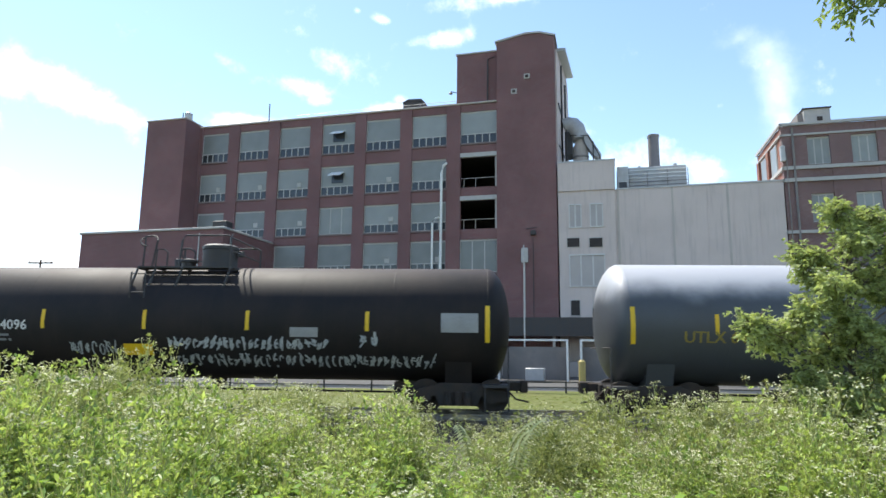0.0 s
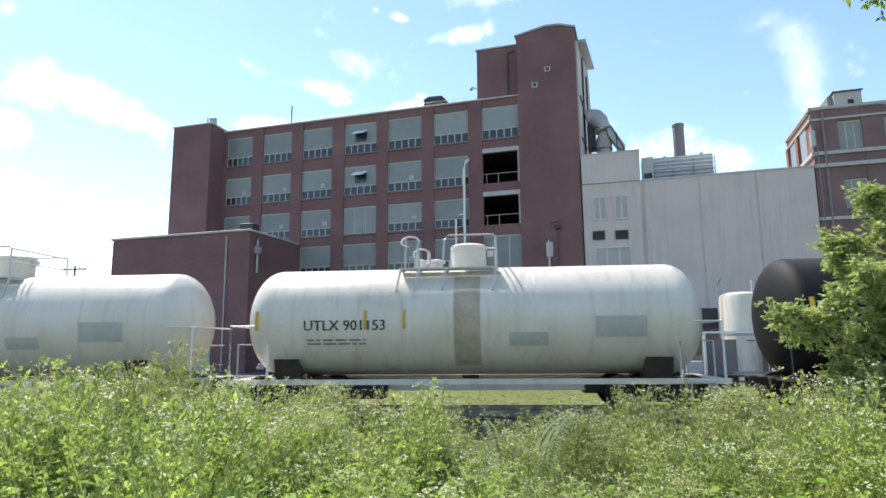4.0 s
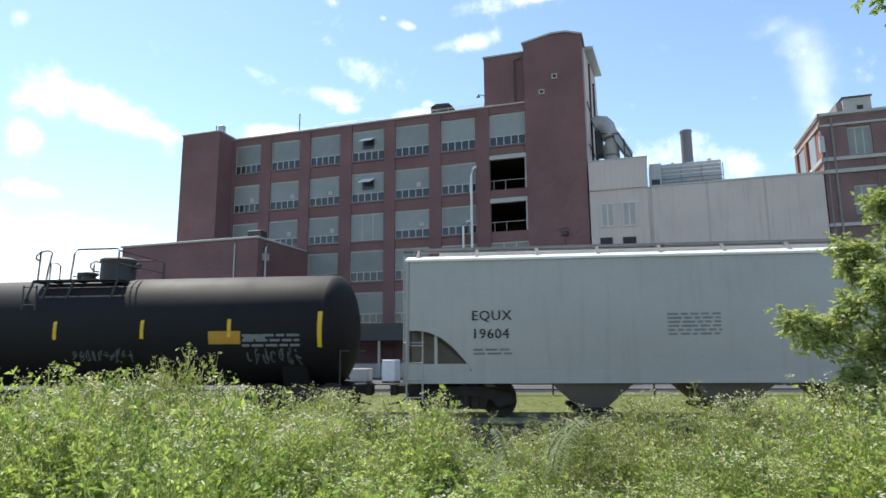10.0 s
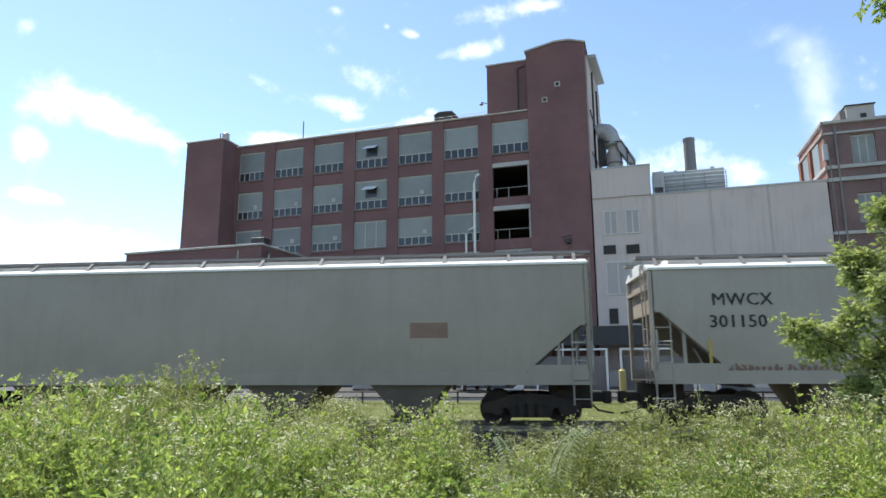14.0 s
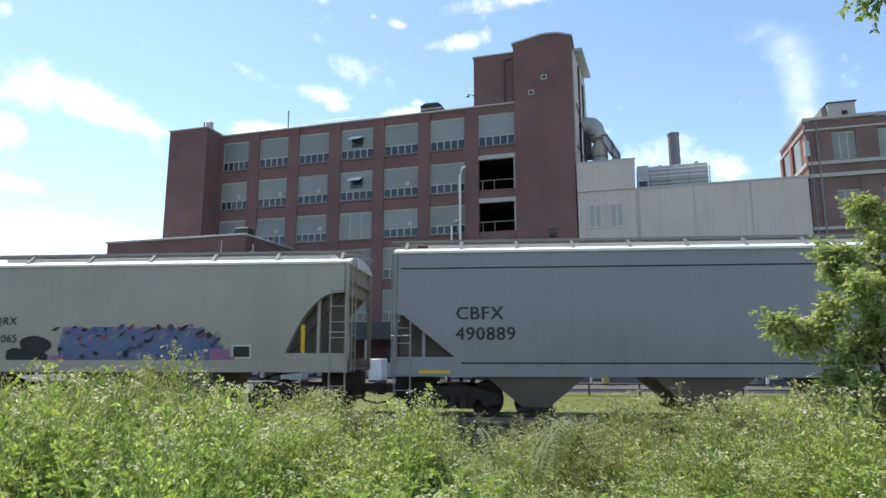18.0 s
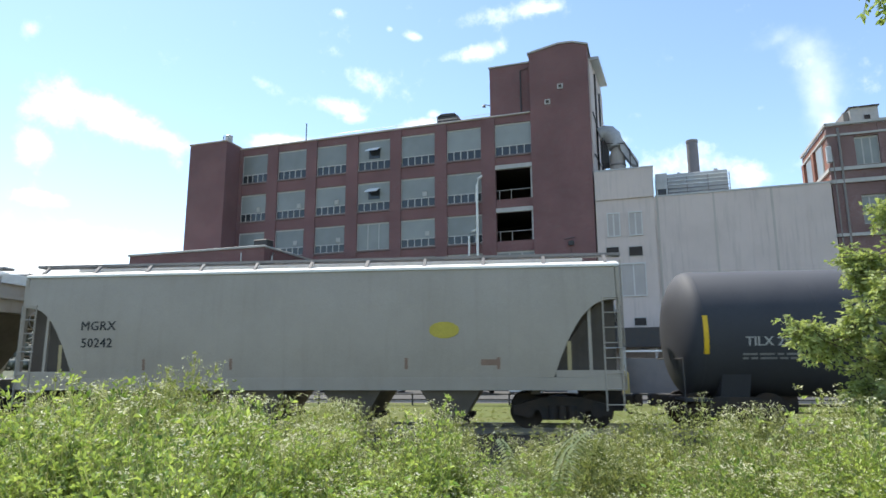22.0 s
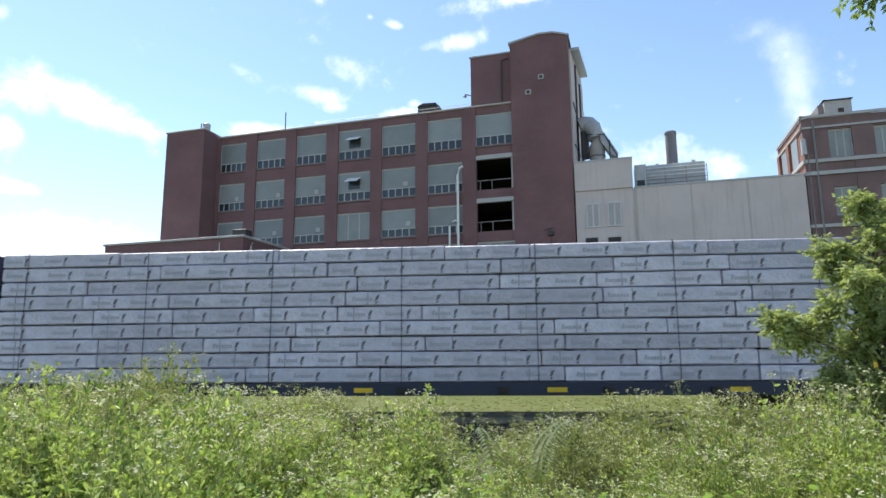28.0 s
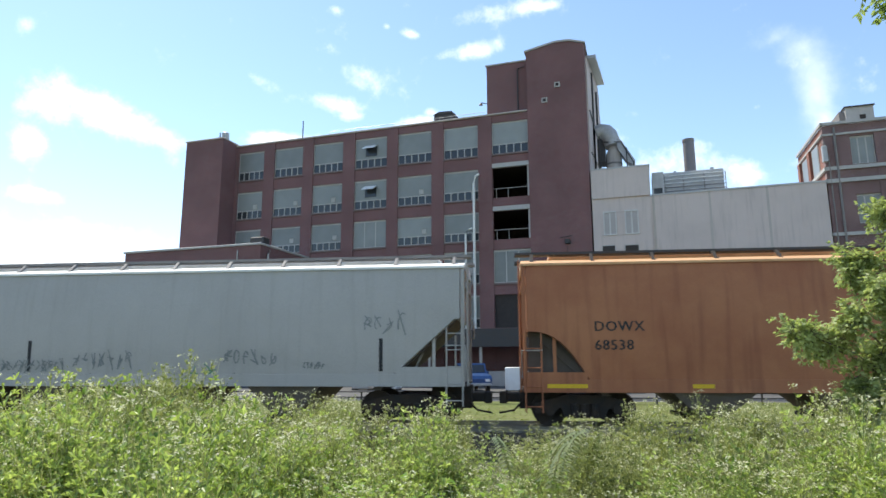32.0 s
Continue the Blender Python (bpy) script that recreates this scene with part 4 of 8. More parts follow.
def build_right_building():
    b = thing("brick_mill_building", YARD, "red brick mill building with pale stone bands", "building")
    u0, u1 = 14.2, 42
    wins = [(16.05, 17.7), (19.2, 21.0), (22.6, 24.4), (26.0, 27.8), (29.4, 31.2), (32.8, 34.6), (36.2, 38.0)]
    rows = [(2.4, 5.0), (6.6, 9.2), (12.3, 14.6), (17.0, 19.3)]
    wall = Kit()
    edges = [u0] + [x for w in wins for x in w] + [u1]
    for i in range(0, len(edges), 2):
        wall.box(edges[i], edges[i + 1], 53.8, 54.3, 0, 20.3)
    for a, c in wins:
        zs = [0] + [z for r in rows for z in r] + [20.3]
        for k in range(0, len(zs), 2):
            wall.box(a, c, 53.85, 54.3, zs[k], zs[k + 1])
    part("wall", wall, MILLBRICK, b, smooth=0)
    part("side_wall", Kit().box(u0 + 0.02, u0 + 0.5, 54.302, 62, 0, 20.28), BRICK_LIT, b, "sunlit orange-red side wall", 0)
    part("roof", Kit().box(u0 + 0.5, u1, 54.302, 62, 19.8, 20.1), CONCRETE, b, smooth=0)
    for z, h, d in ((20.304, 0.22, 0.2), (19.45, 0.16, 0.1), (16.62, 0.28, 0.14), (15.6, 0.3, 0.16), (11.4, 0.25, 0.14)):
        part("stone_band", Kit().box(u0 - 0.12, u1, 53.8 - d, 53.796, z, z + h), TRIM, b, smooth=0)
        part("stone_band", Kit().box(u0 - 0.14, u0 + 0.018, 53.8 - d, 62, z + 0.002, z + h - 0.002), TRIM, b, smooth=0)
    for z0, z1 in rows:
        for a, c in wins:
            window(b, a, c, z0, z1, 53.85, "panels")
    for v0 in (55.3, 58.7):
        w = part("side_window", Kit().box(u0 - 0.04, u0 + 0.018, v0, v0 + 1.9, 16.9, 19.3), TRIM, b, smooth=0)
        part("side_pane", Kit().box(u0 - 0.06, u0 - 0.042, v0 + 0.12, v0 + 1.78, 17.0, 19.2), GLASS, w, smooth=0)
        part("pilaster", Kit().box(u0 - 0.2, u0 + 0.018, v0 + 2.2, v0 + 2.9, 0, 19.4), BRICK_LIT, b, smooth=0)
    part("downpipe", Kit().tube([(15.0, 53.7, 0), (15.0, 53.7, 20.1)], 0.09).tube([(14.45, 53.68, 0), (14.45, 53.68, 17.5), (14.2, 53.68, 19.0)], 0.05), YARDGREY, b)
    part("wall_box", Kit().box(14.0, 14.35, 53.45, 53.78, 17.3, 18.6, 0.03), METALGREY, b)
    h = thing("roof_penthouse", YARD @ pose(0, 0, 20.55), "pale metal penthouse on the mill roof", "roof hut")
    part("hut_wall", Kit().box(16.35, 18.3, 55.0, 59, 0, 1.5), TRIM, h, smooth=0)
    part("hut_roof", Kit().box(16.25, 18.4, 54.85, 59.15, 1.504, 1.58), DARKMETAL, h, smooth=0)
    part("hut_side", Kit().box(15.95, 16.345, 55.3, 59, 0, 1.3), YARDGREY, h, smooth=0)
    part("hut_vent", Kit().box(17.3, 17.7, 54.93, 54.998, 0.2, 0.8), DARKROOM, h, smooth=0)


def build_roof_things():
    h = thing("roof_air_unit", YARD @ pose(-17.6, 55.4, 24.92), "dark boxy air unit on the roof edge", "air unit")
    part("casing", Kit().box(-1.15, 1.0, -0.3, 2.2, 0.15, 1.1, 0.05), DARKMETAL, h)
    part("hood", Kit().prism([(-1.2, 1.102), (0.9, 1.102), (0.7, 1.32), (-0.6, 1.38)], "y", -0.35, 2.25), DARKMETAL, h, smooth=0)
    part("foot", Kit().box(-1.0, -0.8, 0, 2, 0, 0.148).box(0.7, 0.9, 0, 2, 0, 0.148), DARKMETAL, h, smooth=0)
    for u, v, z, hh, label in ((-33.4, 55, 24.92, 2.3, "thin roof antenna mast"), (-41.9, 52.5, 25.15, 0.9, "short roof vent pipe"), (-11.0, 56, 30.08, 0.7, "short vent pipe on the penthouse")):
        a = thing("antenna_mast", YARD @ pose(u, v, z), label, "mast")
        part("mast", Kit().tube([(0, 0, 0), (0, 0, hh)], 0.055, 6), DARKMETAL, a)
        part("base_plate", Kit().box(-0.15, 0.15, -0.15, 0.15, 0, 0.05), DARKMETAL, a, smooth=0)
    b = thing("roof_bin", YARD @ pose(-41.3, 52.6, 25.15), "pale round roof ventilator", "ventilator")
    part("drum", Kit().lathe([(0, 0.4), (0.75, 0.4), (0.9, 0.2)], (0, 0, 0), "z", 14), METALGREY, b)
    r = thing("roof_railing", YARD @ pose(0, 0, 24.92), "thin safety railing along the roof edge", "railing")
    for i in range(15):
        u = -30 + i * 1.2
        part("post", Kit().tube([(u, 54.6, 0), (u, 54.6, 0.55)], 0.02, 4), METALGREY, r)
    part("top_rail", Kit().tube([(-30, 54.6, 0.55), (-13.2, 54.6, 0.55)], 0.02, 4), METALGREY, r)
    l = thing("wall_lamp", YARD @ pose(-13.4, 54.25, 26.2), "small lamp on a bracket at the penthouse wall", "lamp")
    part("bracket", Kit().tube([(0.24, 0.2, 0), (-0.25, 0, 0.1)], 0.04), DARKMETAL, l)
    part("shade", Kit().lathe([(0, 0.04), (-0.25, 0.2)], (-0.3, 0, 0.12), "z", 10), DARKMETAL, l)


build_factory()
build_wing()
build_white_block()
build_right_building()
build_roof_things()


# ================= the yard behind the train =================
DULLYELLOW = paint("dull yellow bollard paint", (0.42, 0.33, 0.1), 0.6, (0.3, 0.25, 0.12), 0.6, 2.0)


def build_dock():
    c = thing("dock_canopy", YARD, "long dark loading dock canopy on posts", "canopy")
    part("fascia", Kit().box(-27, 9.3, 49.0, 49.3, 3.15, 4.6), DARKMETAL, c, smooth=0)
    part("canopy_roof", Kit().box(-27, 9.3, 49.302, 53.55, 4.3, 4.55), DARKMETAL, c, smooth=0)
    for i in range(9):
        u = -26 + i * 4.4
        part("post", Kit().box(u - 0.1, u + 0.1, 49.35, 49.55, 0.03, 4.29, 0.01), CONCRETE, c)
    part("dock_platform", Kit().box(-26.5, 9, 50.2, 53.4, 0.03, 1.2), CONCRETE, c, smooth=0)
    for u0, u1, z1 in ((-7.2, -2.5, 2.75), (-1.75, 2.75, 2.75), (4.0, 7.9, 2.75)):
        s = thing("loading_shelter", YARD @ pose(0, 0, 0.04), "grey loading shelter with bright white top rail", "loading shelter", "loading shelters")
        part("top_rail", Kit().box(u0, u1, 42.2, 42.35, z1 - 0.12, z1), ROOFWHITE, s, smooth=0)
        for a in (u0, u1 - 0.14):
            part("post", Kit().box(a, a + 0.14, 42.2, 42.35, 0, z1 - 0.122), ROOFWHITE, s, smooth=0)
        part("back_panel", Kit().box(u0 + 0.14, u1 - 0.14, 43.4, 43.5, 0, z1 - 0.5), YARDGREY, s, "dull grey panel", 0)
        for a in (u0 + 0.02, u1 - 0.08):
            part("side_panel", Kit().box(a, a + 0.06, 42.352, 43.4, 0, z1 - 0.3), YARDGREY, s, smooth=0)
    t = thing("storage_tank", YARD @ pose(6.75, 44.6, 0.02), "upright white cylindrical storage tank with pipes", "storage tank")
    part("shell", Kit().lathe([(0.3, 1.4), (4.9, 1.4), (5.15, 1.3), (5.3, 0.9), (5.36, 0.2)], (0, 0, 0), "z", 28), WHITETANK, t)
    part("plinth", Kit().lathe([(0, 1.6), (0.298, 1.6)], (0, 0, 0), "z", 24), CONCRETE, t)
    part("vent_pipe", Kit().tube([(0.6, -0.9, 5.2), (0.6, -0.9, 6.0)], 0.16, 8).tube([(-1.5, -0.4, 0.3), (-1.5, -0.4, 5.8), (-1.2, -0.4, 6.3)], 0.05), METALGREY, t)
    part("band", Kit().lathe([(2.5, 1.405), (2.62, 1.42), (2.74, 1.405)], (0, 0, 0), "z", 28), METALGREY, t)
    for u, v in ((-1.6, 41.2),):
        o = thing("bollard", YARD @ pose(u, v, 0), "yellow steel bollard in the yard", "bollard", "bollards")
        part("post", Kit().lathe([(0, 0.22), (1.35, 0.22), (1.48, 0.1)], (0, 0, 0), "z", 12), DULLYELLOW, o)
    f = thing("yard_fence", pose(0, 34.0, -0.2), "low dark pipe fence at the edge of the grass", "fence", kind="")
    for i in range(34):
        x = -42 + i * 2.6
        part("post", Kit().tube([(x, 0, 0), (x, 0, 0.62)], 0.05, 6), DARKMETAL, f)
    for z in (0.3, 0.58):
        part("rail", Kit().tube([(-42, -0.02, z), (44, -0.02, z)], 0.035, 6), DARKMETAL, f)
    k = thing("yard_kerb", pose(0, 0, 0), "pale concrete kerb beside the yard", "kerb", kind="structure")
    part("kerb", Kit().box(-60, 60, 34.9, 35.1, -0.15, 0.04, 0.02), CONCRETE, k)
    # lamp post and crates before the dock
    for u, v, h in ((-5.6, 44, 9.5),):
        p = thing("flag_pole", YARD @ pose(u, v, 0), "thin pale pole in the yard", "pole")
        part("shaft", Kit().tube([(0, 0, 0), (0, 0, h)], [0.07, 0.035], 8), METALGREY, p)
        part("foot", Kit().lathe([(0, 0.22), (0.12, 0.2)], (0, 0, 0), "z", 10), CONCRETE, p)
    for u, v, w, h, mat, lab in ((-23.5, 41, 1.7, 1.3, TRIM, "pale crate in the yard"), (-19.5, 41.5, 1.3, 1.0, CONCRETE, "grey crate in the yard"), (-17.4, 42, 1.0, 1.6, ROOFWHITE, "white crate in the yard"), (-8.6, 42.0, 1.0, 1.6, ROOFWHITE, "white machine under a cover"), (-4.6, 41.5, 1.2, 0.9, METALGREY, "grey crate in the yard"), (3.3, 41.5, 0.9, 1.0, METALGREY, "grey crate in the yard")):
        cr = thing("crate", YARD @ pose(u, v, 0), lab, "crate", "crates in the yard")
        part("box", Kit().box(-w / 2, w / 2, -0.5, 0.5, 0.1, h, 0.03), mat, cr)
        part("pallet", Kit().box(-w / 2, w / 2, -0.5, 0.5, 0.06, 0.098).box(-w / 2, -w / 2 + 0.1, -0.5, 0.5, 0, 0.058).box(w / 2 - 0.1, w / 2, -0.5, 0.5, 0, 0.058), WOODPOLE, cr, smooth=0)


def vehicle(name, m, body, label, pickup):
    """A parked car or pickup, seen from its front corner; x is its length."""
    c = thing(name, m, label, "pickup truck" if pickup else "car", "parked vehicles")
    if pickup:
        prof = [(-2.7, 0.45), (-2.7, 1.1), (-0.6, 1.12), (-0.55, 1.75), (-0.35, 1.85), (0.75, 1.85), (1.2, 1.2), (2.5, 1.05), (2.65, 0.85), (2.65, 0.45)]
    else:
        prof = [(-2.2, 0.4), (-2.25, 0.9), (-1.6, 1.0), (-1.1, 1.42), (0.3, 1.45), (1.0, 1.0), (2.1, 0.85), (2.25, 0.65), (2.2, 0.4)]
    w = 0.92
    part("body", Kit().prism(prof, "y", -w, w), body, c)
    top = [p for p in prof if p[1] > 1.15]
    x0, x1 = min(p[0] for p in top) + 0.12, max(p[0] for p in top) - 0.1
    z0, z1 = (1.2, 1.75) if pickup else (1.02, 1.36)
    for s in (-1, 1):
        part("side_window", Kit().prism([(x0, z0), (x1, z0), (x1 - 0.35, z1), (x0 + 0.1, z1)], "y", s * (w + 0.003), s * (w + 0.012)), GLASSDARK, c, smooth=0)
        for x in ((-1.7, 1.75) if pickup else (-1.4, 1.4)):
            wh = part("wheel", Kit().lathe([(-0.11, 0.3), (-0.1, 0.36), (0.1, 0.36), (0.11, 0.3)], (x, s * (w - 0.08), 0.36), "y", 18), UNDER, c, "black tyre")
            part("rim", Kit().lathe([(-0.12, 0.2), (0.12, 0.2)], (x, s * (w - 0.08), 0.36), "y", 14), METALGREY, wh)
    xf = prof[-2][0]
    for s in (-1, 1):
        part("headlight", Kit().box(xf - 0.06, xf + 0.02, s * 0.62 - 0.16, s * 0.62 + 0.16, 0.68, 0.84, 0.02), ROOFWHITE, c, "bright headlamp lens")
        part("mirror", Kit().box(0.75, 0.9, s * (w + 0.12) - 0.1, s * (w + 0.12) + 0.1, 1.15, 1.35, 0.03), body, c)
    part("windscreen", Kit().prism([(0.83, 1.74), (1.17, 1.24), (1.19, 1.25), (0.85, 1.76)] if pickup else [(0.36, 1.42), (0.97, 1.03), (0.985, 1.045), (0.375, 1.435)], "y", -w + 0.12, w - 0.12), GLASSDARK, c, smooth=0)
    part("bumper", Kit().box(xf - 0.02, xf + 0.1, -w + 0.05, w - 0.05, 0.42, 0.6, 0.03), METALGREY, c)


BLUECAR = paint("blue car paint", (0.02, 0.06, 0.17), 0.3, mix=0.15, bump=0)
WHITECAR = paint("white car paint", (0.3, 0.3, 0.31), 0.3, mix=0.15, bump=0)
BROWNROOF = paint("dull red brown roof", (0.055, 0.036, 0.034), 0.8)
DULLWALL = paint("dull house wall", (0.17, 0.15, 0.145), 0.9)
build_dock()
vehicle("pickup_truck", YARD @ pose(-11.7, 42.0, 0.02, 0, 0, -62), BLUECAR, "blue pickup truck parked nose out", True)
vehicle("parked_car", YARD @ pose(-25.6, 43, 0.02, 0, 0, -160), WHITECAR, "white car parked beside the brick wing", False)


def build_distance():
    # wooded hills, a few low buildings and poles beyond the yard
    rng = np.random.default_rng(11)
    for name, dist, base, amp, x0, x1, label in (("wooded_hill", 620, 37, 3, -1000, -150, "hazy wooded hill on the skyline"), ("tree_belt", 230, 5.5, 2.0, -420, -60, "dark belt of trees beyond the yard")):
        n = 5000 if dist > 300 else 3000
        xs = rng.uniform(x0, x1, n)
        top = base + amp * np.sin(xs / (dist * 0.35)) + amp * 0.4 * np.sin(xs / (dist * 0.09) + 1)
        z = top * np.sqrt(rng.uniform(0.0, 1, n))
        y = dist + rng.uniform(-0.06, 0.06, n) * dist - z * 0.8
        s = rng.uniform(0.0035, 0.0075, n) * dist
        g = (1 + 5 ** 0.5) / 2
        ico = np.array([(-1, g, 0), (1, g, 0), (-1, -g, 0), (1, -g, 0), (0, -1, g), (0, 1, g), (0, -1, -g), (0, 1, -g), (g, 0, -1), (g, 0, 1), (-g, 0, -1), (-g, 0, 1)]) / 1.9
        tri = np.array([(0, 11, 5), (0, 5, 1), (0, 1, 7), (0, 7, 10), (0, 10, 11), (1, 5, 9), (5, 11, 4), (11, 10, 2), (10, 7, 6), (7, 1, 8), (3, 9, 4), (3, 4, 2), (3, 2, 6), (3, 6, 8), (3, 8, 9), (4, 9, 5), (2, 4, 11), (6, 2, 10), (8, 6, 7), (9, 8, 1)])
        vs = (ico[None] * s[:, None, None] * rng.uniform(0.65, 1.2, (n, 12, 1)) + np.stack([xs, y, z], 1)[:, None]).reshape(-1, 3)
        fs = (tri[None] + (np.arange(n) * 12)[:, None, None]).reshape(-1, 3)
        tagged(new(name, tri_mesh(name, vs, fs, HILL)), label, "woods", kind="stuff")
    for x, y, w, h, roof in ((-109, 150, 13, 2.6, BROWNROOF), (-66, 150, 10, 3.0, METALGREY), (-180, 228, 10, 6.6, BROWNROOF), (-150, 215, 8, 5.0, BROWNROOF)):
        b = thing("far_house", pose(x, y, 0, 0, 0, 12), "small dull house far beyond the yard", "house", "far houses")
        part("wall", Kit().box(-w / 2, w / 2, 0, 8, 0, h), DULLWALL, b, smooth=0)
        part("roof", Kit().prism([(-0.6, h), (8.6, h), (4, h + 2.4)], "x", -w / 2 - 0.4, w / 2 + 0.4), roof, b, smooth=0)
        for i in range(3):
            part("window", Kit().box(-w / 2 + 1.5 + i * w / 3.4, -w / 2 + 2.7 + i * w / 3.4, -0.05, 0.0, 1.2, 2.5), GLASSDARK, b, smooth=0)
    for x, y, h, s in ((-51.3, 70, 12.0, 1.0), (-75, 110, 13.0, 1.0), (-38.5, 62, 9.5, 0.8)):
        p = thing("utility_pole", pose(x, y, 0), "weathered wooden utility pole with a crossarm", "utility pole", "utility poles")
        part("pole", Kit().tube([(0, 0, 0), (0, 0, h)], [0.17, 0.11], 8), WOODPOLE, p)
        part("crossarm", Kit().box(-1.5 * s, 1.5 * s, -0.08, 0.08, h - 0.45, h - 0.3).box(-0.06, 0.06, -0.1, 0.1, h - 1.2, h - 0.5), WOODPOLE, p, smooth=0)
        for i in (-1.35, -0.6, 0.6, 1.35):
            part("insulator", Kit().lathe([(h - 0.3, 0.05), (h - 0.12, 0.04)], (i * s, 0, 0), "z", 6), METALGREY, p)


build_distance()


# ================= the train =================
# Car space: x along the train, its front at +x; y towards the yard; z over the rail head.
EDGELIGHT = paint("sunlit edge tone", (0.16, 0.12, 0.11), 0.6, (0.05, 0.03, 0.03), 0.8, 3.0)
SPEED = [230.44832542, -1.62733223, -3.92692718, 6.18386727, 1.76253569, -4.26326405]


def run(t):
    """Metres that the train has gone past the middle of the clip."""
    s = (t - 16) / 16
    return sum(c * s ** (j + 1) for j, c in enumerate(SPEED))


CARS, WHEELS = [], []
WHEEL_R = 0.457


def make_truck_meshes():
    side = Kit()
    for y in (-1.02, 1.02):
        side.prism([(-1.25, 0.36), (-1.25, 0.6), (-0.95, 0.68), (-0.45, 0.82), (0.45, 0.82), (0.95, 0.68), (1.25, 0.6), (1.25, 0.36), (0.98, 0.34), (0.6, 0.5), (0.5, 0.24), (-0.5, 0.24), (-0.6, 0.5), (-0.98, 0.34)], "y", y - 0.09, y + 0.09)
        for x in (-0.88, 0.88):
            side.lathe([(-0.12, 0.16), (0.12, 0.16)], (x, y, 0.457), "y", 12)
        for x in (-0.25, 0, 0.25):
            side.lathe([(0.26, 0.1), (0.6, 0.1)], (x, y - 0.11 if y < 0 else y + 0.11, 0), "z", 8)
    side.box(-0.25, 0.25, -0.95, 0.95, 0.5, 0.78)
    wheel = Kit()
    for y in (-0.74, 0.74):
        wheel.lathe([(-0.07, 0.14), (-0.05, 0.36), (-0.07, 0.40), (-0.07, WHEEL_R), (0.06, WHEEL_R), (0.06, 0.40), (0.03, 0.36), (0.07, 0.14)], (0, y, 0), "y", 24)
    wheel.lathe([(-1.0, 0.08), (1.0, 0.08)], (0, 0, 0), "y", 10)
    return side.mesh("truck", UNDER), wheel.mesh("wheelset", UNDER)


TRUCK, WHEELSET = make_truck_meshes()


def running_gear(car, half, inset=1.9, coupler=0.65):
    """Two trucks with their wheelsets, end couplers and the train line hoses."""
    for s in (-1, 1):
        x = s * (half - inset)
        tr = part("truck", TRUCK, None, car)
        tr.location = (x, 0, RAIL_Z)
        for w in (-0.88, 0.88):
            ws = part("wheelset", WHEELSET, None, tr)
            ws.location = (w, 0, WHEEL_R)
            WHEELS.append((ws, car, w, x))
        k = Kit().box(min(s * half, s * (half + coupler)), max(s * half, s * (half + coupler)), -0.12, 0.12, 0.9, 1.14, 0.02)
        k.box(min(s * (half + coupler - 0.22), s * (half + coupler)), max(s * (half + coupler - 0.22), s * (half + coupler)), -0.2, 0.2, 0.86, 1.18, 0.03)
        part("coupler", k, UNDER, car)
        part("brake_hose", Kit().tube([(s * half, -0.35, 0.95), (s * (half + 0.25), -0.38, 0.7), (s * (half + coupler), -0.3, 0.62)], 0.03), UNDER, car)


def wrap_onto(me, shell):
    """Lays a flat mesh (x, z) onto the near side: shell(z) gives y."""
    for v in me.vertices:
        v.co.y = shell(v.co.z) + v.co.y
    return me


def lettering(car, text, x, z, h, shell, material, label="", spacing=1.0):
    cu = bpy.data.curves.new("lettering", "FONT")
    cu.body, cu.size, cu.resolution_u, cu.space_character = text, h / 0.72, 2, spacing
    ob = bpy.data.objects.new("lettering", cu)
    scene.collection.objects.link(ob)
    bpy.context.view_layer.update()
    me = bpy.data.meshes.new_from_object(ob.evaluated_get(bpy.context.evaluated_depsgraph_get()))
    bpy.data.objects.remove(ob)
    for v in me.vertices:
        v.co = Vector((v.co.x + x, -0.012, v.co.y + z))
    # a second pass a little to the side thickens the strokes
    vs = [tuple(v.co) for v in me.vertices]
    fs = [tuple(p.vertices) for p in me.polygons]
    me = bpy.data.meshes.new("lettering")
    me.from_pydata(vs + [(a + 0.055 * h, b - 0.002, c) for a, b, c in vs], [], fs + [tuple(i + len(vs) for i in f) for f in fs])
    me.materials.append(material)
    return part("lettering", wrap_onto(me, shell), None, car, label)


def patch(car, name, x0, x1, z0, z1, shell, material, label="", lift=0.008, parent=None):
    k = Kit()
    n = max(2, int((z1 - z0) / 0.12))
    for i in range(n):
        a, b = z0 + (z1 - z0) * i / n, z0 + (z1 - z0) * (i + 1) / n
        k.add([(x0, shell(a) - lift, a), (x1, shell(a) - lift, a), (x1, shell(b) - lift, b), (x0, shell(b) - lift, b)], [(0, 1, 2, 3)])
    return part(name, k, material, parent or car, label)


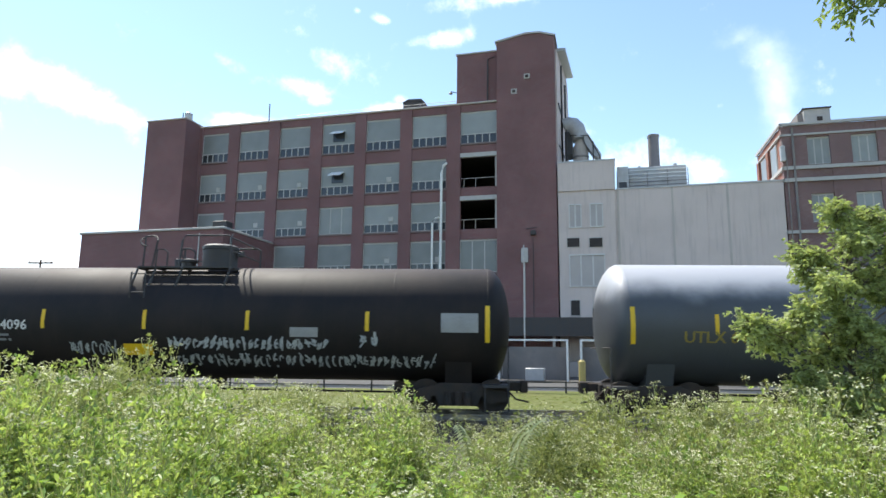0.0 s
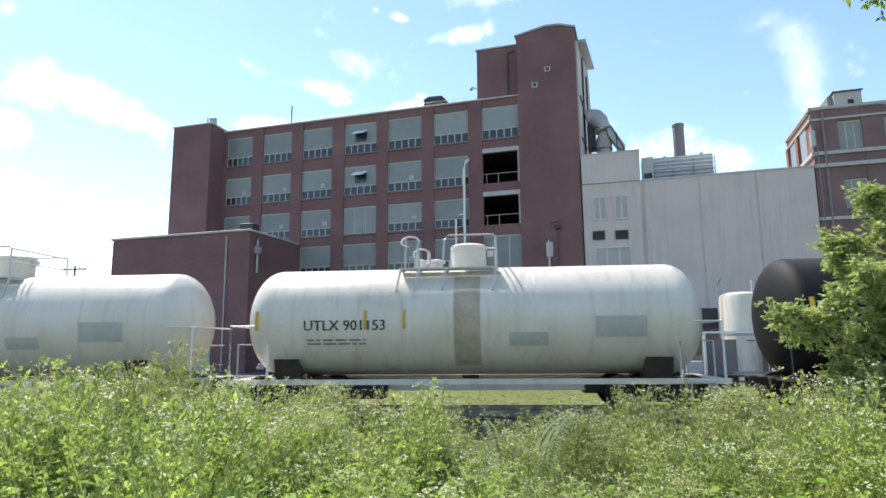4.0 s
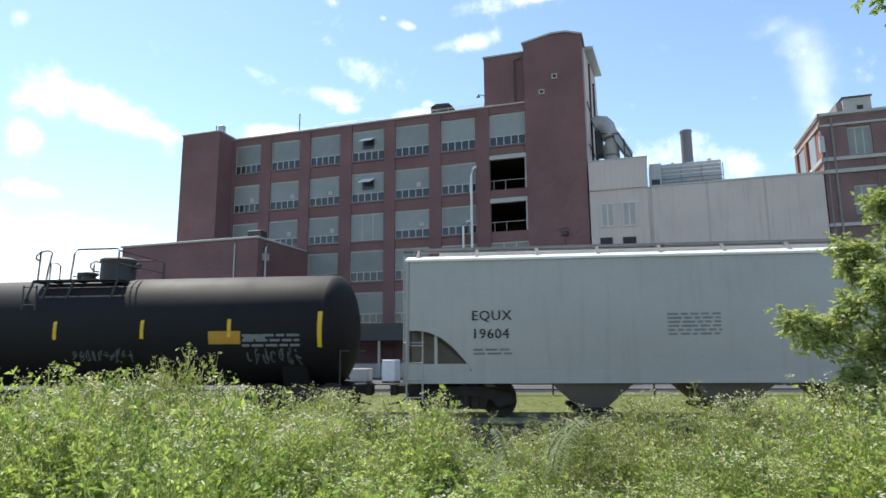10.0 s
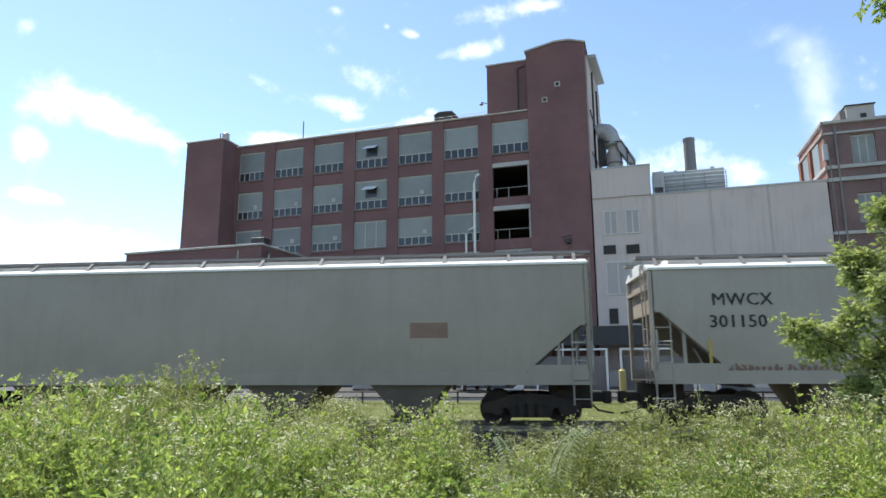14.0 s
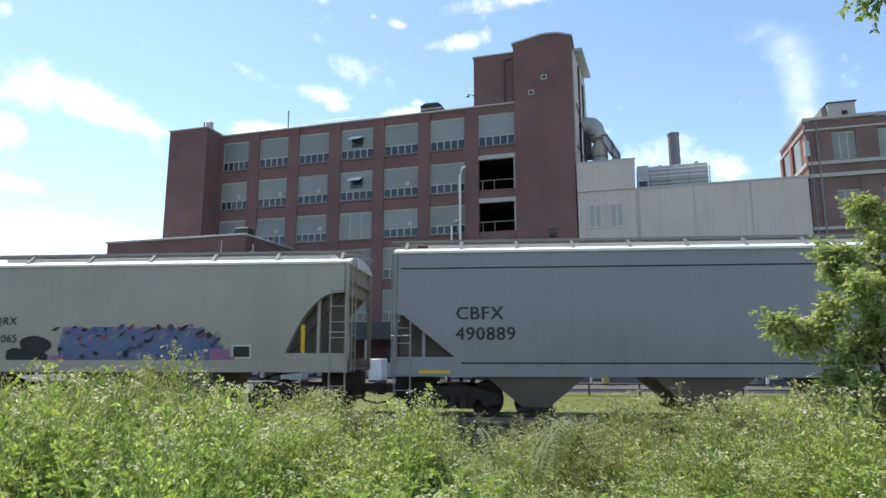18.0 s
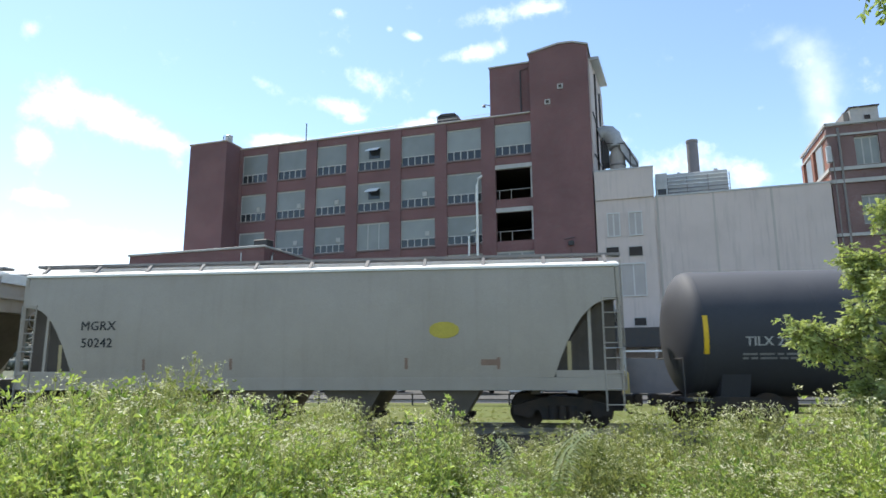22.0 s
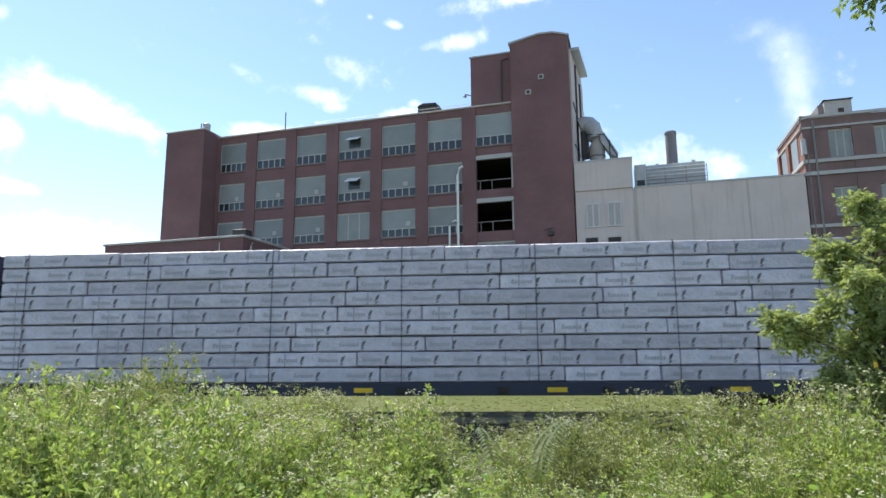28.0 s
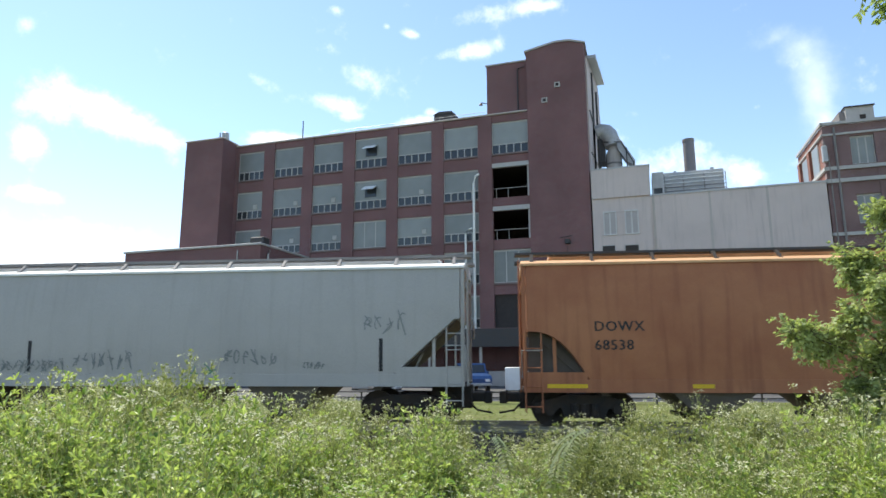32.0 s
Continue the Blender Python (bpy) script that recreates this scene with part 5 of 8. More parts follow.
def scrawl(car, x0, x1, z0, z1, shell, material, seed, width=0.035, label="", letters=None, lift=0.012):
    """Sprayed writing that nobody can read: quick angular strokes with a few bows."""
    rng = random.Random(seed)
    k = Kit()
    n = letters or max(2, int((x1 - x0) / ((z1 - z0) * 0.5)))
    zc, zh = (z0 + z1) / 2, (z1 - z0) / 2
    slant = rng.uniform(0.05, 0.3)
    for i in range(n):
        cx, w = x0 + (x1 - x0) * (i + rng.uniform(0.4, 0.6)) / n, (x1 - x0) / n * rng.uniform(0.34, 0.5)
        zl = zh * rng.uniform(0.65, 1.1)
        up = zc + zh * rng.uniform(-0.15, 0.15)
        for stroke in range(rng.choice((2, 3, 3))):
            u, v = rng.choice(((-1, -1), (-1, 1), (-1, 0.2), (0, 1)))
            line = [(u, v)]
            for j in range(rng.choice((1, 2, 2, 3))):
                u = max(-1.0, min(1.0, -u * rng.uniform(0.3, 1.1) + rng.uniform(-0.4, 0.6)))
                v = max(-1.1, min(1.1, v * rng.uniform(-1.2, 0.2) + rng.uniform(-0.3, 0.3)))
                line.append((u, v))
            if rng.random() < 0.4:
                a0 = rng.uniform(0, 3.1)
                line = [(0.7 * math.cos(a0 + j * 0.75), 0.8 * math.sin(a0 + j * 0.75)) for j in range(rng.choice((4, 5, 6)))]
            fine = [(cx + w * (u + slant * v), up + zl * v) for u, v in line]
            for a, b in zip(fine, fine[1:]):
                dx, dz = b[0] - a[0], b[1] - a[1]
                m = math.hypot(dx, dz) or 1
                half = width / 2 * rng.uniform(0.7, 1.25)
                ox, oz = -dz / m * half, dx / m * half
                q = [(a[0] + ox, a[1] + oz), (b[0] + ox, b[1] + oz), (b[0] - ox, b[1] - oz), (a[0] - ox, a[1] - oz)]
                k.add([(x, shell(z) - lift - 0.001 * stroke, z) for x, z in q], [(0, 1, 2, 3)])
    return tagged(part("graffiti", k, material, car, label, 0), kind="stuff")


def blob(car, pts, shell, material, name="graffiti_fill", label="", lift=0.010):
    """A filled outline (x, z) on the near side, cut into strips so that it follows the shell."""
    k = Kit()
    k.add([(x, shell(z) - lift, z) for x, z in pts], [tuple(range(len(pts)))])
    return part(name, k, material, car, label, 0)


def fuzzy_band(x0, x1, z0, z1, seed, n=22):
    rng = random.Random(seed)
    up = [(x0 + (x1 - x0) * i / n, z1 + rng.uniform(-0.14, 0.10) * (z1 - z0)) for i in range(n + 1)]
    dn = [(x0 + (x1 - x0) * i / n, z0 + rng.uniform(-0.04, 0.07) * (z1 - z0)) for i in range(n, -1, -1)]
    return up + dn


def data_block(car, x, z, w, h, shell, material, rows=3):
    """Stencilled data too small to read: plain bars."""
    k = Kit()
    for r in range(rows):
        zz = z + h * (r + 0.2) / rows
        a = x
        rng = random.Random(int(x * 97 + r))
        while a < x + w:
            b = min(x + w, a + rng.uniform(0.12, 0.4))
            k.add([(a, shell(zz) - 0.009, zz), (b, shell(zz) - 0.009, zz), (b, shell(zz + h / rows * 0.5) - 0.009, zz + h / rows * 0.5), (a, shell(zz + h / rows * 0.5) - 0.009, zz + h / rows * 0.5)], [(0, 1, 2, 3)])
            a = b + 0.06
    tagged(part("data_stencil", k, material, car, smooth=0), kind="stuff")


def ladder(car, x, y, z0, z1, w=0.4, material=None, along="x"):
    k = Kit()
    ax = (lambda d: (x + d, y)) if along == "x" else (lambda d: (x, y + d))
    for d in (0, w):
        p = ax(d)
        k.tube([(p[0], p[1], z0), (p[0], p[1], z1)], 0.022, 5)
    n = max(2, int((z1 - z0) / 0.36))
    for i in range(n):
        z = z0 + 0.15 + (z1 - z0 - 0.2) * i / max(1, n - 1)
        k.tube([(*ax(0), z), (*ax(w), z)], 0.016, 5)
    part("ladder", k, material or METALGREY, car)


def tank_car(off_r, off_l, material, label, radius=1.58, axis=2.72, bands=(), dome=0.0, rails=False, mark_mat=None, head=0.62, frame=False, marks=(), mark_h=0.55, platform=True, flip=-1):
    """A tank car between its head ends, with manway, platform, stub sills and trucks."""
    centre, half = (off_r + off_l) / 2, (off_r - off_l) / 2
    car = thing("tank_car", pose(centre + run(0), TRACK_Y, 0), label, "tank car", "cars of the freight train")
    CARS.append((car, centre))
    straight = half - head
    prof = [(-half, 0.02)] + [(-straight - head * math.cos(a), radius * math.sin(a)) for a in [math.pi / 2 * i / 9 for i in range(1, 9)]] + [(-straight, radius)]
    prof += [(x, radius) for x in (-straight * 0.5, 0, straight * 0.5)] + [(-x, r) for x, r in reversed(prof)]
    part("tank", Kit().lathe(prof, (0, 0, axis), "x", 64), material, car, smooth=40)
    for x in np.linspace(-straight, straight, 7):
        seam = Kit().lathe([(x - 0.014, radius), (x - 0.009, radius + 0.0025), (x + 0.009, radius + 0.0025), (x + 0.014, radius)], (0, 0, axis), "x", 64)
        part("weld_seam", seam, material, car)
    shell = lambda z: -math.sqrt(max(0.05, radius ** 2 - (z - axis) ** 2))
    for x, w in bands:          # worn bands, pale on the shoulder and darker below
        patch(car, "band", x - w / 2, x + w / 2, axis + 0.98, axis + radius * 0.985, shell, PALEBAND, "pale worn band over the shoulder")
        patch(car, "band", x - w / 2, x + w / 2, axis - 0.1, axis + 0.975, shell, GRAF["dim"], "darker lower end of the band", 0.006)
    # manway, valves and platform on top
    top = axis + radius
    met = WHITEFRAME if material is WHITETANK else DARKMETAL
    f = flip
    part("manway", Kit().lathe([(top - 0.08, 0.50), (top + 0.52, 0.50), (top + 0.53, 0.53), (top + 0.62, 0.53), (top + 0.68, 0.42), (top + 0.70, 0.1)], (dome, 0, 0), "z", 24), material if material is WHITETANK else DARKMETAL, car, "round valve housing with a bolted lid")
    part("lid_hinge", Kit().box(dome - f * 0.62 - 0.09, dome - f * 0.62 + 0.09, -0.07, 0.07, top + 0.34, top + 0.5, 0.01), met, car)
    part("valve", Kit().lathe([(top - 0.05, 0.2), (top + 0.16, 0.2), (top + 0.17, 0.26), (top + 0.24, 0.26), (top + 0.28, 0.1)], (dome + f * 0.95, 0.0, 0), "z", 14), met, car)
    part("valve", Kit().lathe([(top - 0.05, 0.1), (top + 0.28, 0.1), (top + 0.3, 0.05)], (dome + f * 1.35, 0.15, 0), "z", 10), met, car)
    if platform:
        for y in (-0.93, 0.93):
            plank = Kit()
            xa, xb = sorted((dome - f * 0.85, dome + f * 1.85))
            for j in range(3):
                yy = y - 0.26 + 0.18 * j
                plank.box(xa, xb, yy, yy + 0.15, top - 0.13, top - 0.09)
            part("platform", plank, met, car, "slatted steel walkway")
        for x in (-0.8, 0.55, 1.3, 1.8):
            z1 = axis + math.sqrt(radius ** 2 - 1.28 ** 2)
            part("platform_leg", Kit().tube([(dome + f * x, -1.18, top - 0.11), (dome + f * (x + 0.12), -1.29, z1 - 0.02)], 0.034, 5), met, car)
            part("platform_bearer", Kit().tube([(dome + f * x, -1.18, top - 0.15), (dome + f * x, 1.18, top - 0.15)], 0.03, 5), met, car)
        for y in (-1.19, 1.19):
            r = Kit().tube([(dome - f * 0.78, y, top - 0.1), (dome - f * 0.78, y, top + 0.72), (dome - f * 0.7, y, top + 0.78), (dome + f * 0.5, y, top + 0.78), (dome + f * 0.6, y, top + 0.66), (dome + f * 0.66, y, top - 0.1)], 0.028, 5)
            part("railing", r, met, car)
            part("railing", Kit().tube([(dome + f * 1.0, y, top - 0.1), (dome + f * 1.0, y, top + 0.3), (dome + f * 1.1, y, top + 0.38), (dome + f * 1.3, y, top + 0.38), (dome + f * 1.32, y, top - 0.1)], 0.022, 5), met, car)
            hoop = [(dome + f * (1.55 + 0.24 * math.cos(q)), y - 0.1 * math.sin(q) * (1 if y > 0 else -1), top + 0.62 + 0.16 * math.sin(q)) for q in [math.pi - j * math.pi / 6 for j in range(10)]]
            part("ladder_hoop", Kit().tube([(dome + f * 1.42, y, top - 0.1), (dome + f * 1.32, y, top + 0.6)] + hoop, 0.026, 5).tube([(dome + f * 1.68, y, top - 0.1), (dome + f * 1.66, y, top + 0.75)], 0.026, 5), met, car)
        part("railing", Kit().tube([(dome - f * 0.78, -1.19, top + 0.72), (dome - f * 0.78, 1.19, top + 0.72)], 0.024, 5).tube([(dome - f * 0.78, -1.19, top + 0.35), (dome - f * 0.78, 1.19, top + 0.35)], 0.02, 5), met, car)
        if not frame:
            ladder(car, dome + f * 1.55 - 0.2, -radius - 0.02, top - 1.0, top - 0.3, 0.4, met)
    if rails:
        r = Kit()
        for x in np.linspace(dome + 1.1, straight, 6):
            r.tube([(x, -0.5, top - 0.1), (x, -0.5, top + 0.42)], 0.022, 5)
        r.tube([(dome + 1.1, -0.5, top + 0.42), (straight, -0.5, top + 0.42), (straight + 0.1, -0.5, top - 0.1)], 0.024, 5)
        part("walkway_board", Kit().box(dome + 1.1, straight, -0.45, 0.45, top + 0.02, top + 0.05), DARKMETAL, car, smooth=0)
        part("walkway", r, DARKMETAL, car)
    # saddles, stub sills or full frame, outlet
    for s in (-1, 1):
        x = s * (half - 1.4)
        part("saddle", Kit().prism([(-1.3, 1.7), (-1.0, 1.0), (1.0, 1.0), (1.3, 1.7), (0.9, 1.35), (0, 1.18), (-0.9, 1.35)], "x", x - 0.35, x + 0.35), material if material is not WHITETANK else UNDER, car, smooth=0)
        part("stub_sill", Kit().box(min(s * (half - 3.2), s * half), max(s * (half - 3.2), s * half), -0.32, 0.32, 0.72, 1.12, 0.02), UNDER, car)
        part("end_step", Kit().box(min(s * (half - 0.1), s * (half - 0.75)), max(s * (half - 0.1), s * (half - 0.75)), -1.45, 1.45, 1.05, 1.12).tube([(s * (half - 0.1), -1.42, 0.45), (s * (half - 0.1), -1.42, 2.1)], 0.02, 5).tube([(s * (half - 0.7), -1.42, 0.45), (s * (half - 0.7), -1.42, 1.1)], 0.02, 5)
             .tube([(s * (half - 0.1), -1.42, 0.45), (s * (half - 0.7), -1.42, 0.45)], 0.02, 5).tube([(s * (half - 0.1), -1.4, 2.1), (s * (half - 0.1), 1.4, 2.1)], 0.02, 5), met, car)
    part("bottom_outlet", Kit().lathe([(0.85, 0.12), (0.95, 0.18), (1.2, 0.25)], (dome * 0.3, 0, 0), "z", 14), UNDER, car)
    part("brake_rigging", Kit().tube([(-half * 0.7, 0.3, 0.85), (half * 0.7, 0.3, 0.8)], 0.03, 5).box(-3.4, -2.3, -0.9, -0.2, 0.62, 1.02, 0.03).tube([(-2.8, -0.6, 0.75), (-half * 0.75, -0.4, 0.7)], 0.02, 5), UNDER, car)
    if frame:
        part("side_frame", Kit().box(-half - 0.3, half + 0.3, -1.38, -1.26, 1.02, 1.16).box(-half - 0.3, half + 0.3, 1.26, 1.38, 1.02, 1.16).box(-half - 0.3, half + 0.3, -0.3, 0.3, 0.8, 1.12), WHITETANK, car, smooth=0)
        for s in (-1, 1):
            part("end_platform", Kit().box(min(s * (half - 0.4), s * (half + 0.3)), max(s * (half - 0.4), s * (half + 0.3)), -1.26, 1.26, 1.08, 1.14), WHITETANK, car, smooth=0)
            part("end_railing", Kit().tube([(s * (half + 0.2), -1.25, 1.1), (s * (half + 0.2), -1.25, 2.6), (s * (half - 0.9), -1.35, 2.6), (s * (half - 0.9), -1.35, 1.1)], 0.03, 5).tube([(s * (half + 0.2), -1.25, 2.6), (s * (half + 0.2), 1.25, 2.6)], 0.03, 5), ROOFWHITE, car)
    for x in marks:
        patch(car, "reflective_mark", x - 0.05, x + 0.05, 2.72 - mark_h * 0.46, 2.72 + mark_h * 0.46, shell, mark_mat or YELLOW, "worn reflective strip" if frame else "yellow reflective strip")
    for s in () if frame else (-1, 1):
        patch(car, "reflective_mark", s * (straight - 0.02) - 0.06, s * (straight - 0.02) + 0.06, 2.2, 3.15, shell, YELLOW, "yellow reflective strip")
    running_gear(car, half + (0.3 if frame else -0.1), 1.7 if frame else 1.3, coupler=0.6)
    return car, half, shell


def hopper_car(off_r, off_l, material, label, roof=None, top=4.5, sill=1.3, cut=2.0, cut_z=3.0, bays=4, ribs=0, curve=False, brackets=12, see_through=False, slope=None, rail_end=True, spread=1.6):
    """A covered hopper: body with sloped ends, roof with hatches and running board, outlets, end posts and ladders."""
    roof, slope = roof or ROOFWHITE, slope or SLOPE
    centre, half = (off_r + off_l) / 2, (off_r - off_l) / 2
    car = thing("covered_hopper_car", pose(centre + run(0), TRACK_Y, 0), label, "hopper car", "cars of the freight train")
    CARS.append((car, centre))
    W = 1.58
    bulge = lambda z: -W + 0.10 * ((z - (sill + top) / 2) / ((top - sill) / 2)) ** 2
    shell = bulge
    # body stations along x
    st = []
    steps = 8 if curve else 1
    for i in range(steps + 1):
        t = i / steps
        zb = cut_z + (sill + 0.32 - cut_z) * (t ** 2.2 if curve else t)
        st.append((-half + 0.25 + cut * t, zb))
    st = [(-half + 0.12, cut_z)] + st
    st = st + [(-x, z) for x, z in reversed(st)]
    vs, fs, ns = [], [], 8
    ring = 2 * (ns + 1)
    for x, zb in st:
        zs = [zb + (top - zb) * k / ns for k in range(ns + 1)]
        vs += [(x, bulge(z), z) for z in zs] + [(x, -bulge(z), z) for z in reversed(zs)]
    for i in range(len(st) - 1):
        fs += [(i * ring + k, i * ring + (k + 1) % ring, (i + 1) * ring + (k + 1) % ring, (i + 1) * ring + k) for k in range(ring)]
    fs += [tuple(range(ring)), tuple(range((len(st) - 1) * ring, len(st) * ring))]
    part("body", Kit().add(vs, fs), material, car, smooth=30)
    # slope sheets under the ends
    for s in (-1, 1):
        part("slope_sheet", Kit().prism([(s * (half - 0.2), cut_z - 0.02), (s * (half - 0.25 - cut * 1.25), sill - 0.1), (s * (half - 0.25 - cut * 1.4), sill - 0.1), (s * (half - 0.25 - cut * 0.2), cut_z - 0.02)], "y", -1.3, 1.3), slope, car, smooth=0)
        # flat panel fills the recess below the slope with a darker tone
        if not see_through:
            edge = [(s * -x, z) for x, z in st[1:len(st) // 2]]
            part("recess_panel", Kit().prism([(s * (half - 0.14), cut_z)] + edge + [(s * (half - 0.14), sill + 0.33)], "y", -1.22, -1.16), slope, car, "dusty panel filling the end recess", 0)
        part("end_sill", Kit().box(min(s * (half - 0.102), s * (half - cut - 0.2)), max(s * (half - 0.102), s * (half - cut - 0.2)), -1.555, -1.5, sill + 0.32, sill + 0.5), material, car, smooth=0)
        part("end_frame", Kit().box(min(s * half, s * (half - 0.1)), max(s * half, s * (half - 0.1)), -1.5, -1.38, sill, top - 0.05).box(min(s * half, s * (half - 0.1)), max(s * half, s * (half - 0.1)), 1.38, 1.5, sill, top - 0.05)
             .box(min(s * (half - 0.85), s * (half - 0.77)), max(s * (half - 0.85), s * (half - 0.77)), -1.48, -1.4, sill, cut_z).box(min(s * half, s * (half - 0.08)), max(s * half, s * (half - 0.08)), -1.4, 1.4, top - 0.5, top - 0.4), material, car, smooth=0)
        ladder(car, s * (half - 0.05) - (0.42 if s > 0 else 0), -1.56, sill - 0.5, cut_z + 0.1, 0.42, material)
        if rail_end:
            ladder(car, s * (half + 0.06), -1.35, sill, top + 0.15, 0.42, material, "y")
        part("end_platform", Kit().box(min(s * half, s * (half - 0.9)), max(s * half, s * (half - 0.9)), -1.4, 1.4, sill + 0.0, sill + 0.05).box(min(s * (half - 1.0), s * (half + 0.1)), max(s * (half - 1.0), s * (half + 0.1)), -0.35, 0.35, 0.74, sill - 0.002), UNDER, car, smooth=0)
        part("air_reservoir", Kit().lathe([(-0.45, 0.05), (-0.4, 0.17), (0.4, 0.17), (0.45, 0.05)], (s * (half - 1.15), -0.75, sill + 0.24), "x", 12), METALGREY, car, "small grey air reservoir")
        part("brake_rod", Kit().tube([(s * (half - 0.3), -0.8, sill), (s * (half - 0.3), -0.8, cut_z - 0.4)], 0.03, 5), METALGREY, car)
        part("end_brace", Kit().tube([(s * (half - 1.6), -0.9, sill), (s * (half - 1.0), -0.9, cut_z - 0.5)], 0.03, 5), METALGREY, car)
        wheel = [(math.cos(2 * math.pi * j / 12) * 0.26, math.sin(2 * math.pi * j / 12) * 0.26) for j in range(13)]
        if s > 0:
            part("brake_wheel", Kit().tube([(half + 0.12, 0.55 + u, cut_z - 0.2 + v) for u, v in wheel], 0.02, 5).tube([(half + 0.12, 0.29, cut_z - 0.2), (half + 0.12, 0.81, cut_z - 0.2)], 0.015, 4).tube([(half, 0.55, cut_z - 0.2), (half + 0.12, 0.55, cut_z - 0.2)], 0.03, 5), METALGREY, car)
        part("grab_rail", Kit().tube([(s * (half + 0.03), -1.5, sill + 0.35), (s * (half + 0.03), -1.5, sill + 1.05), (s * (half - 0.5), -1.56, sill + 1.05)], 0.02, 5), METALGREY, car)
    part("side_sill", Kit().box(-half, half, -1.55, -1.45, sill, sill + 0.318).box(-half, half, 1.45, 1.55, sill, sill + 0.318), material, car, smooth=0)
    # roof
    e = W - 0.10
    rp = [(-e - 0.05, top - 0.03), (-e - 0.05, top + 0.03), (-e * 0.72, top + 0.17), (-e * 0.35, top + 0.26), (0, top + 0.29), (e * 0.35, top + 0.26), (e * 0.72, top + 0.17), (e + 0.05, top + 0.03), (e + 0.05, top - 0.03)]
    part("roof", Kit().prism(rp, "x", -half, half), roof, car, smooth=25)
    run_z = top + 0.35
    rb = Kit().box(-half - 0.15, half + 0.15, -0.95, -0.55, run_z, run_z + 0.07).box(-half - 0.15, half + 0.15, 0.55, 0.95, run_z, run_z + 0.07)
    part("running_board", rb, DARKMETAL if roof is not ROOFWHITE else YARDGREY, car, smooth=0)
    for i in range(brackets):
        x = -half + 0.3 + (2 * half - 0.6) * i / (brackets - 1)
        part("roof_bracket", Kit().prism([(-1.33, top + 0.07), (-1.27, top + 0.07), (-0.9, run_z), (-1.02, run_z)], "x", x - 0.04, x + 0.04), UNDER if roof is not ROOFWHITE else YARDGREY, car, smooth=0)
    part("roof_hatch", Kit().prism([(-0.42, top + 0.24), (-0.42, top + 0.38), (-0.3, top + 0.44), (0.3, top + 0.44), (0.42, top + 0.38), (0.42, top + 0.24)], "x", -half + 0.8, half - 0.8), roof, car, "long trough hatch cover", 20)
    # outlets
    a, b = -half + cut + spread, half - cut - spread
    pitch = (b - a) / bays
    for i in range(bays):
        xm, w = a + pitch * (i + 0.5), pitch * 0.30
        part("outlet_hopper", Kit().add([(xm - w, -1.4, sill), (xm + w, -1.4, sill), (xm + w, 1.4, sill), (xm - w, 1.4, sill), (xm - 0.35, -1.2, 0.62), (xm + 0.35, -1.2, 0.62), (xm + 0.35, 1.2, 0.62), (xm - 0.35, 1.2, 0.62)],
                                        [(0, 1, 5, 4), (1, 2, 6, 5), (2, 3, 7, 6), (3, 0, 4, 7), (4, 5, 6, 7)]), OUTLET, car, smooth=0)
        part("outlet_gate", Kit().box(xm - 0.5, xm + 0.5, -1.22, 1.22, 0.50, 0.618, 0.02).tube([(xm, -1.42, 0.56), (xm, -1.2, 0.56)], 0.05, 6), UNDER, car)
    for i in range(ribs):
        x = -half + cut * 0.55 + (2 * half - cut * 1.1) * i / (ribs - 1)
        k = Kit()
        zb = sill + 0.33
        d = min(x + half, half - x) - 0.25
        if d < cut:
            zb = cut_z + (sill + 0.32 - cut_z) * d / cut + 0.05
        zs = [zb + (top - 0.1 - zb) * j / 5 for j in range(6)]
        for z0, z1 in zip(zs, zs[1:]):
            k.add([(x - 0.06, bulge(z0) + 0.01, z0), (x - 0.03, bulge(z0) - 0.045, z0), (x + 0.03, bulge(z0) - 0.045, z0), (x + 0.06, bulge(z0) + 0.01, z0),
                   (x - 0.06, bulge(z1) + 0.01, z1), (x - 0.03, bulge(z1) - 0.045, z1), (x + 0.03, bulge(z1) - 0.045, z1), (x + 0.06, bulge(z1) + 0.01, z1)], [(0, 1, 5, 4), (1, 2, 6, 5), (2, 3, 7, 6)])
        part("side_rib", k, material, car, smooth=0)
    running_gear(car, half, 1.55)
    return car, half, shell


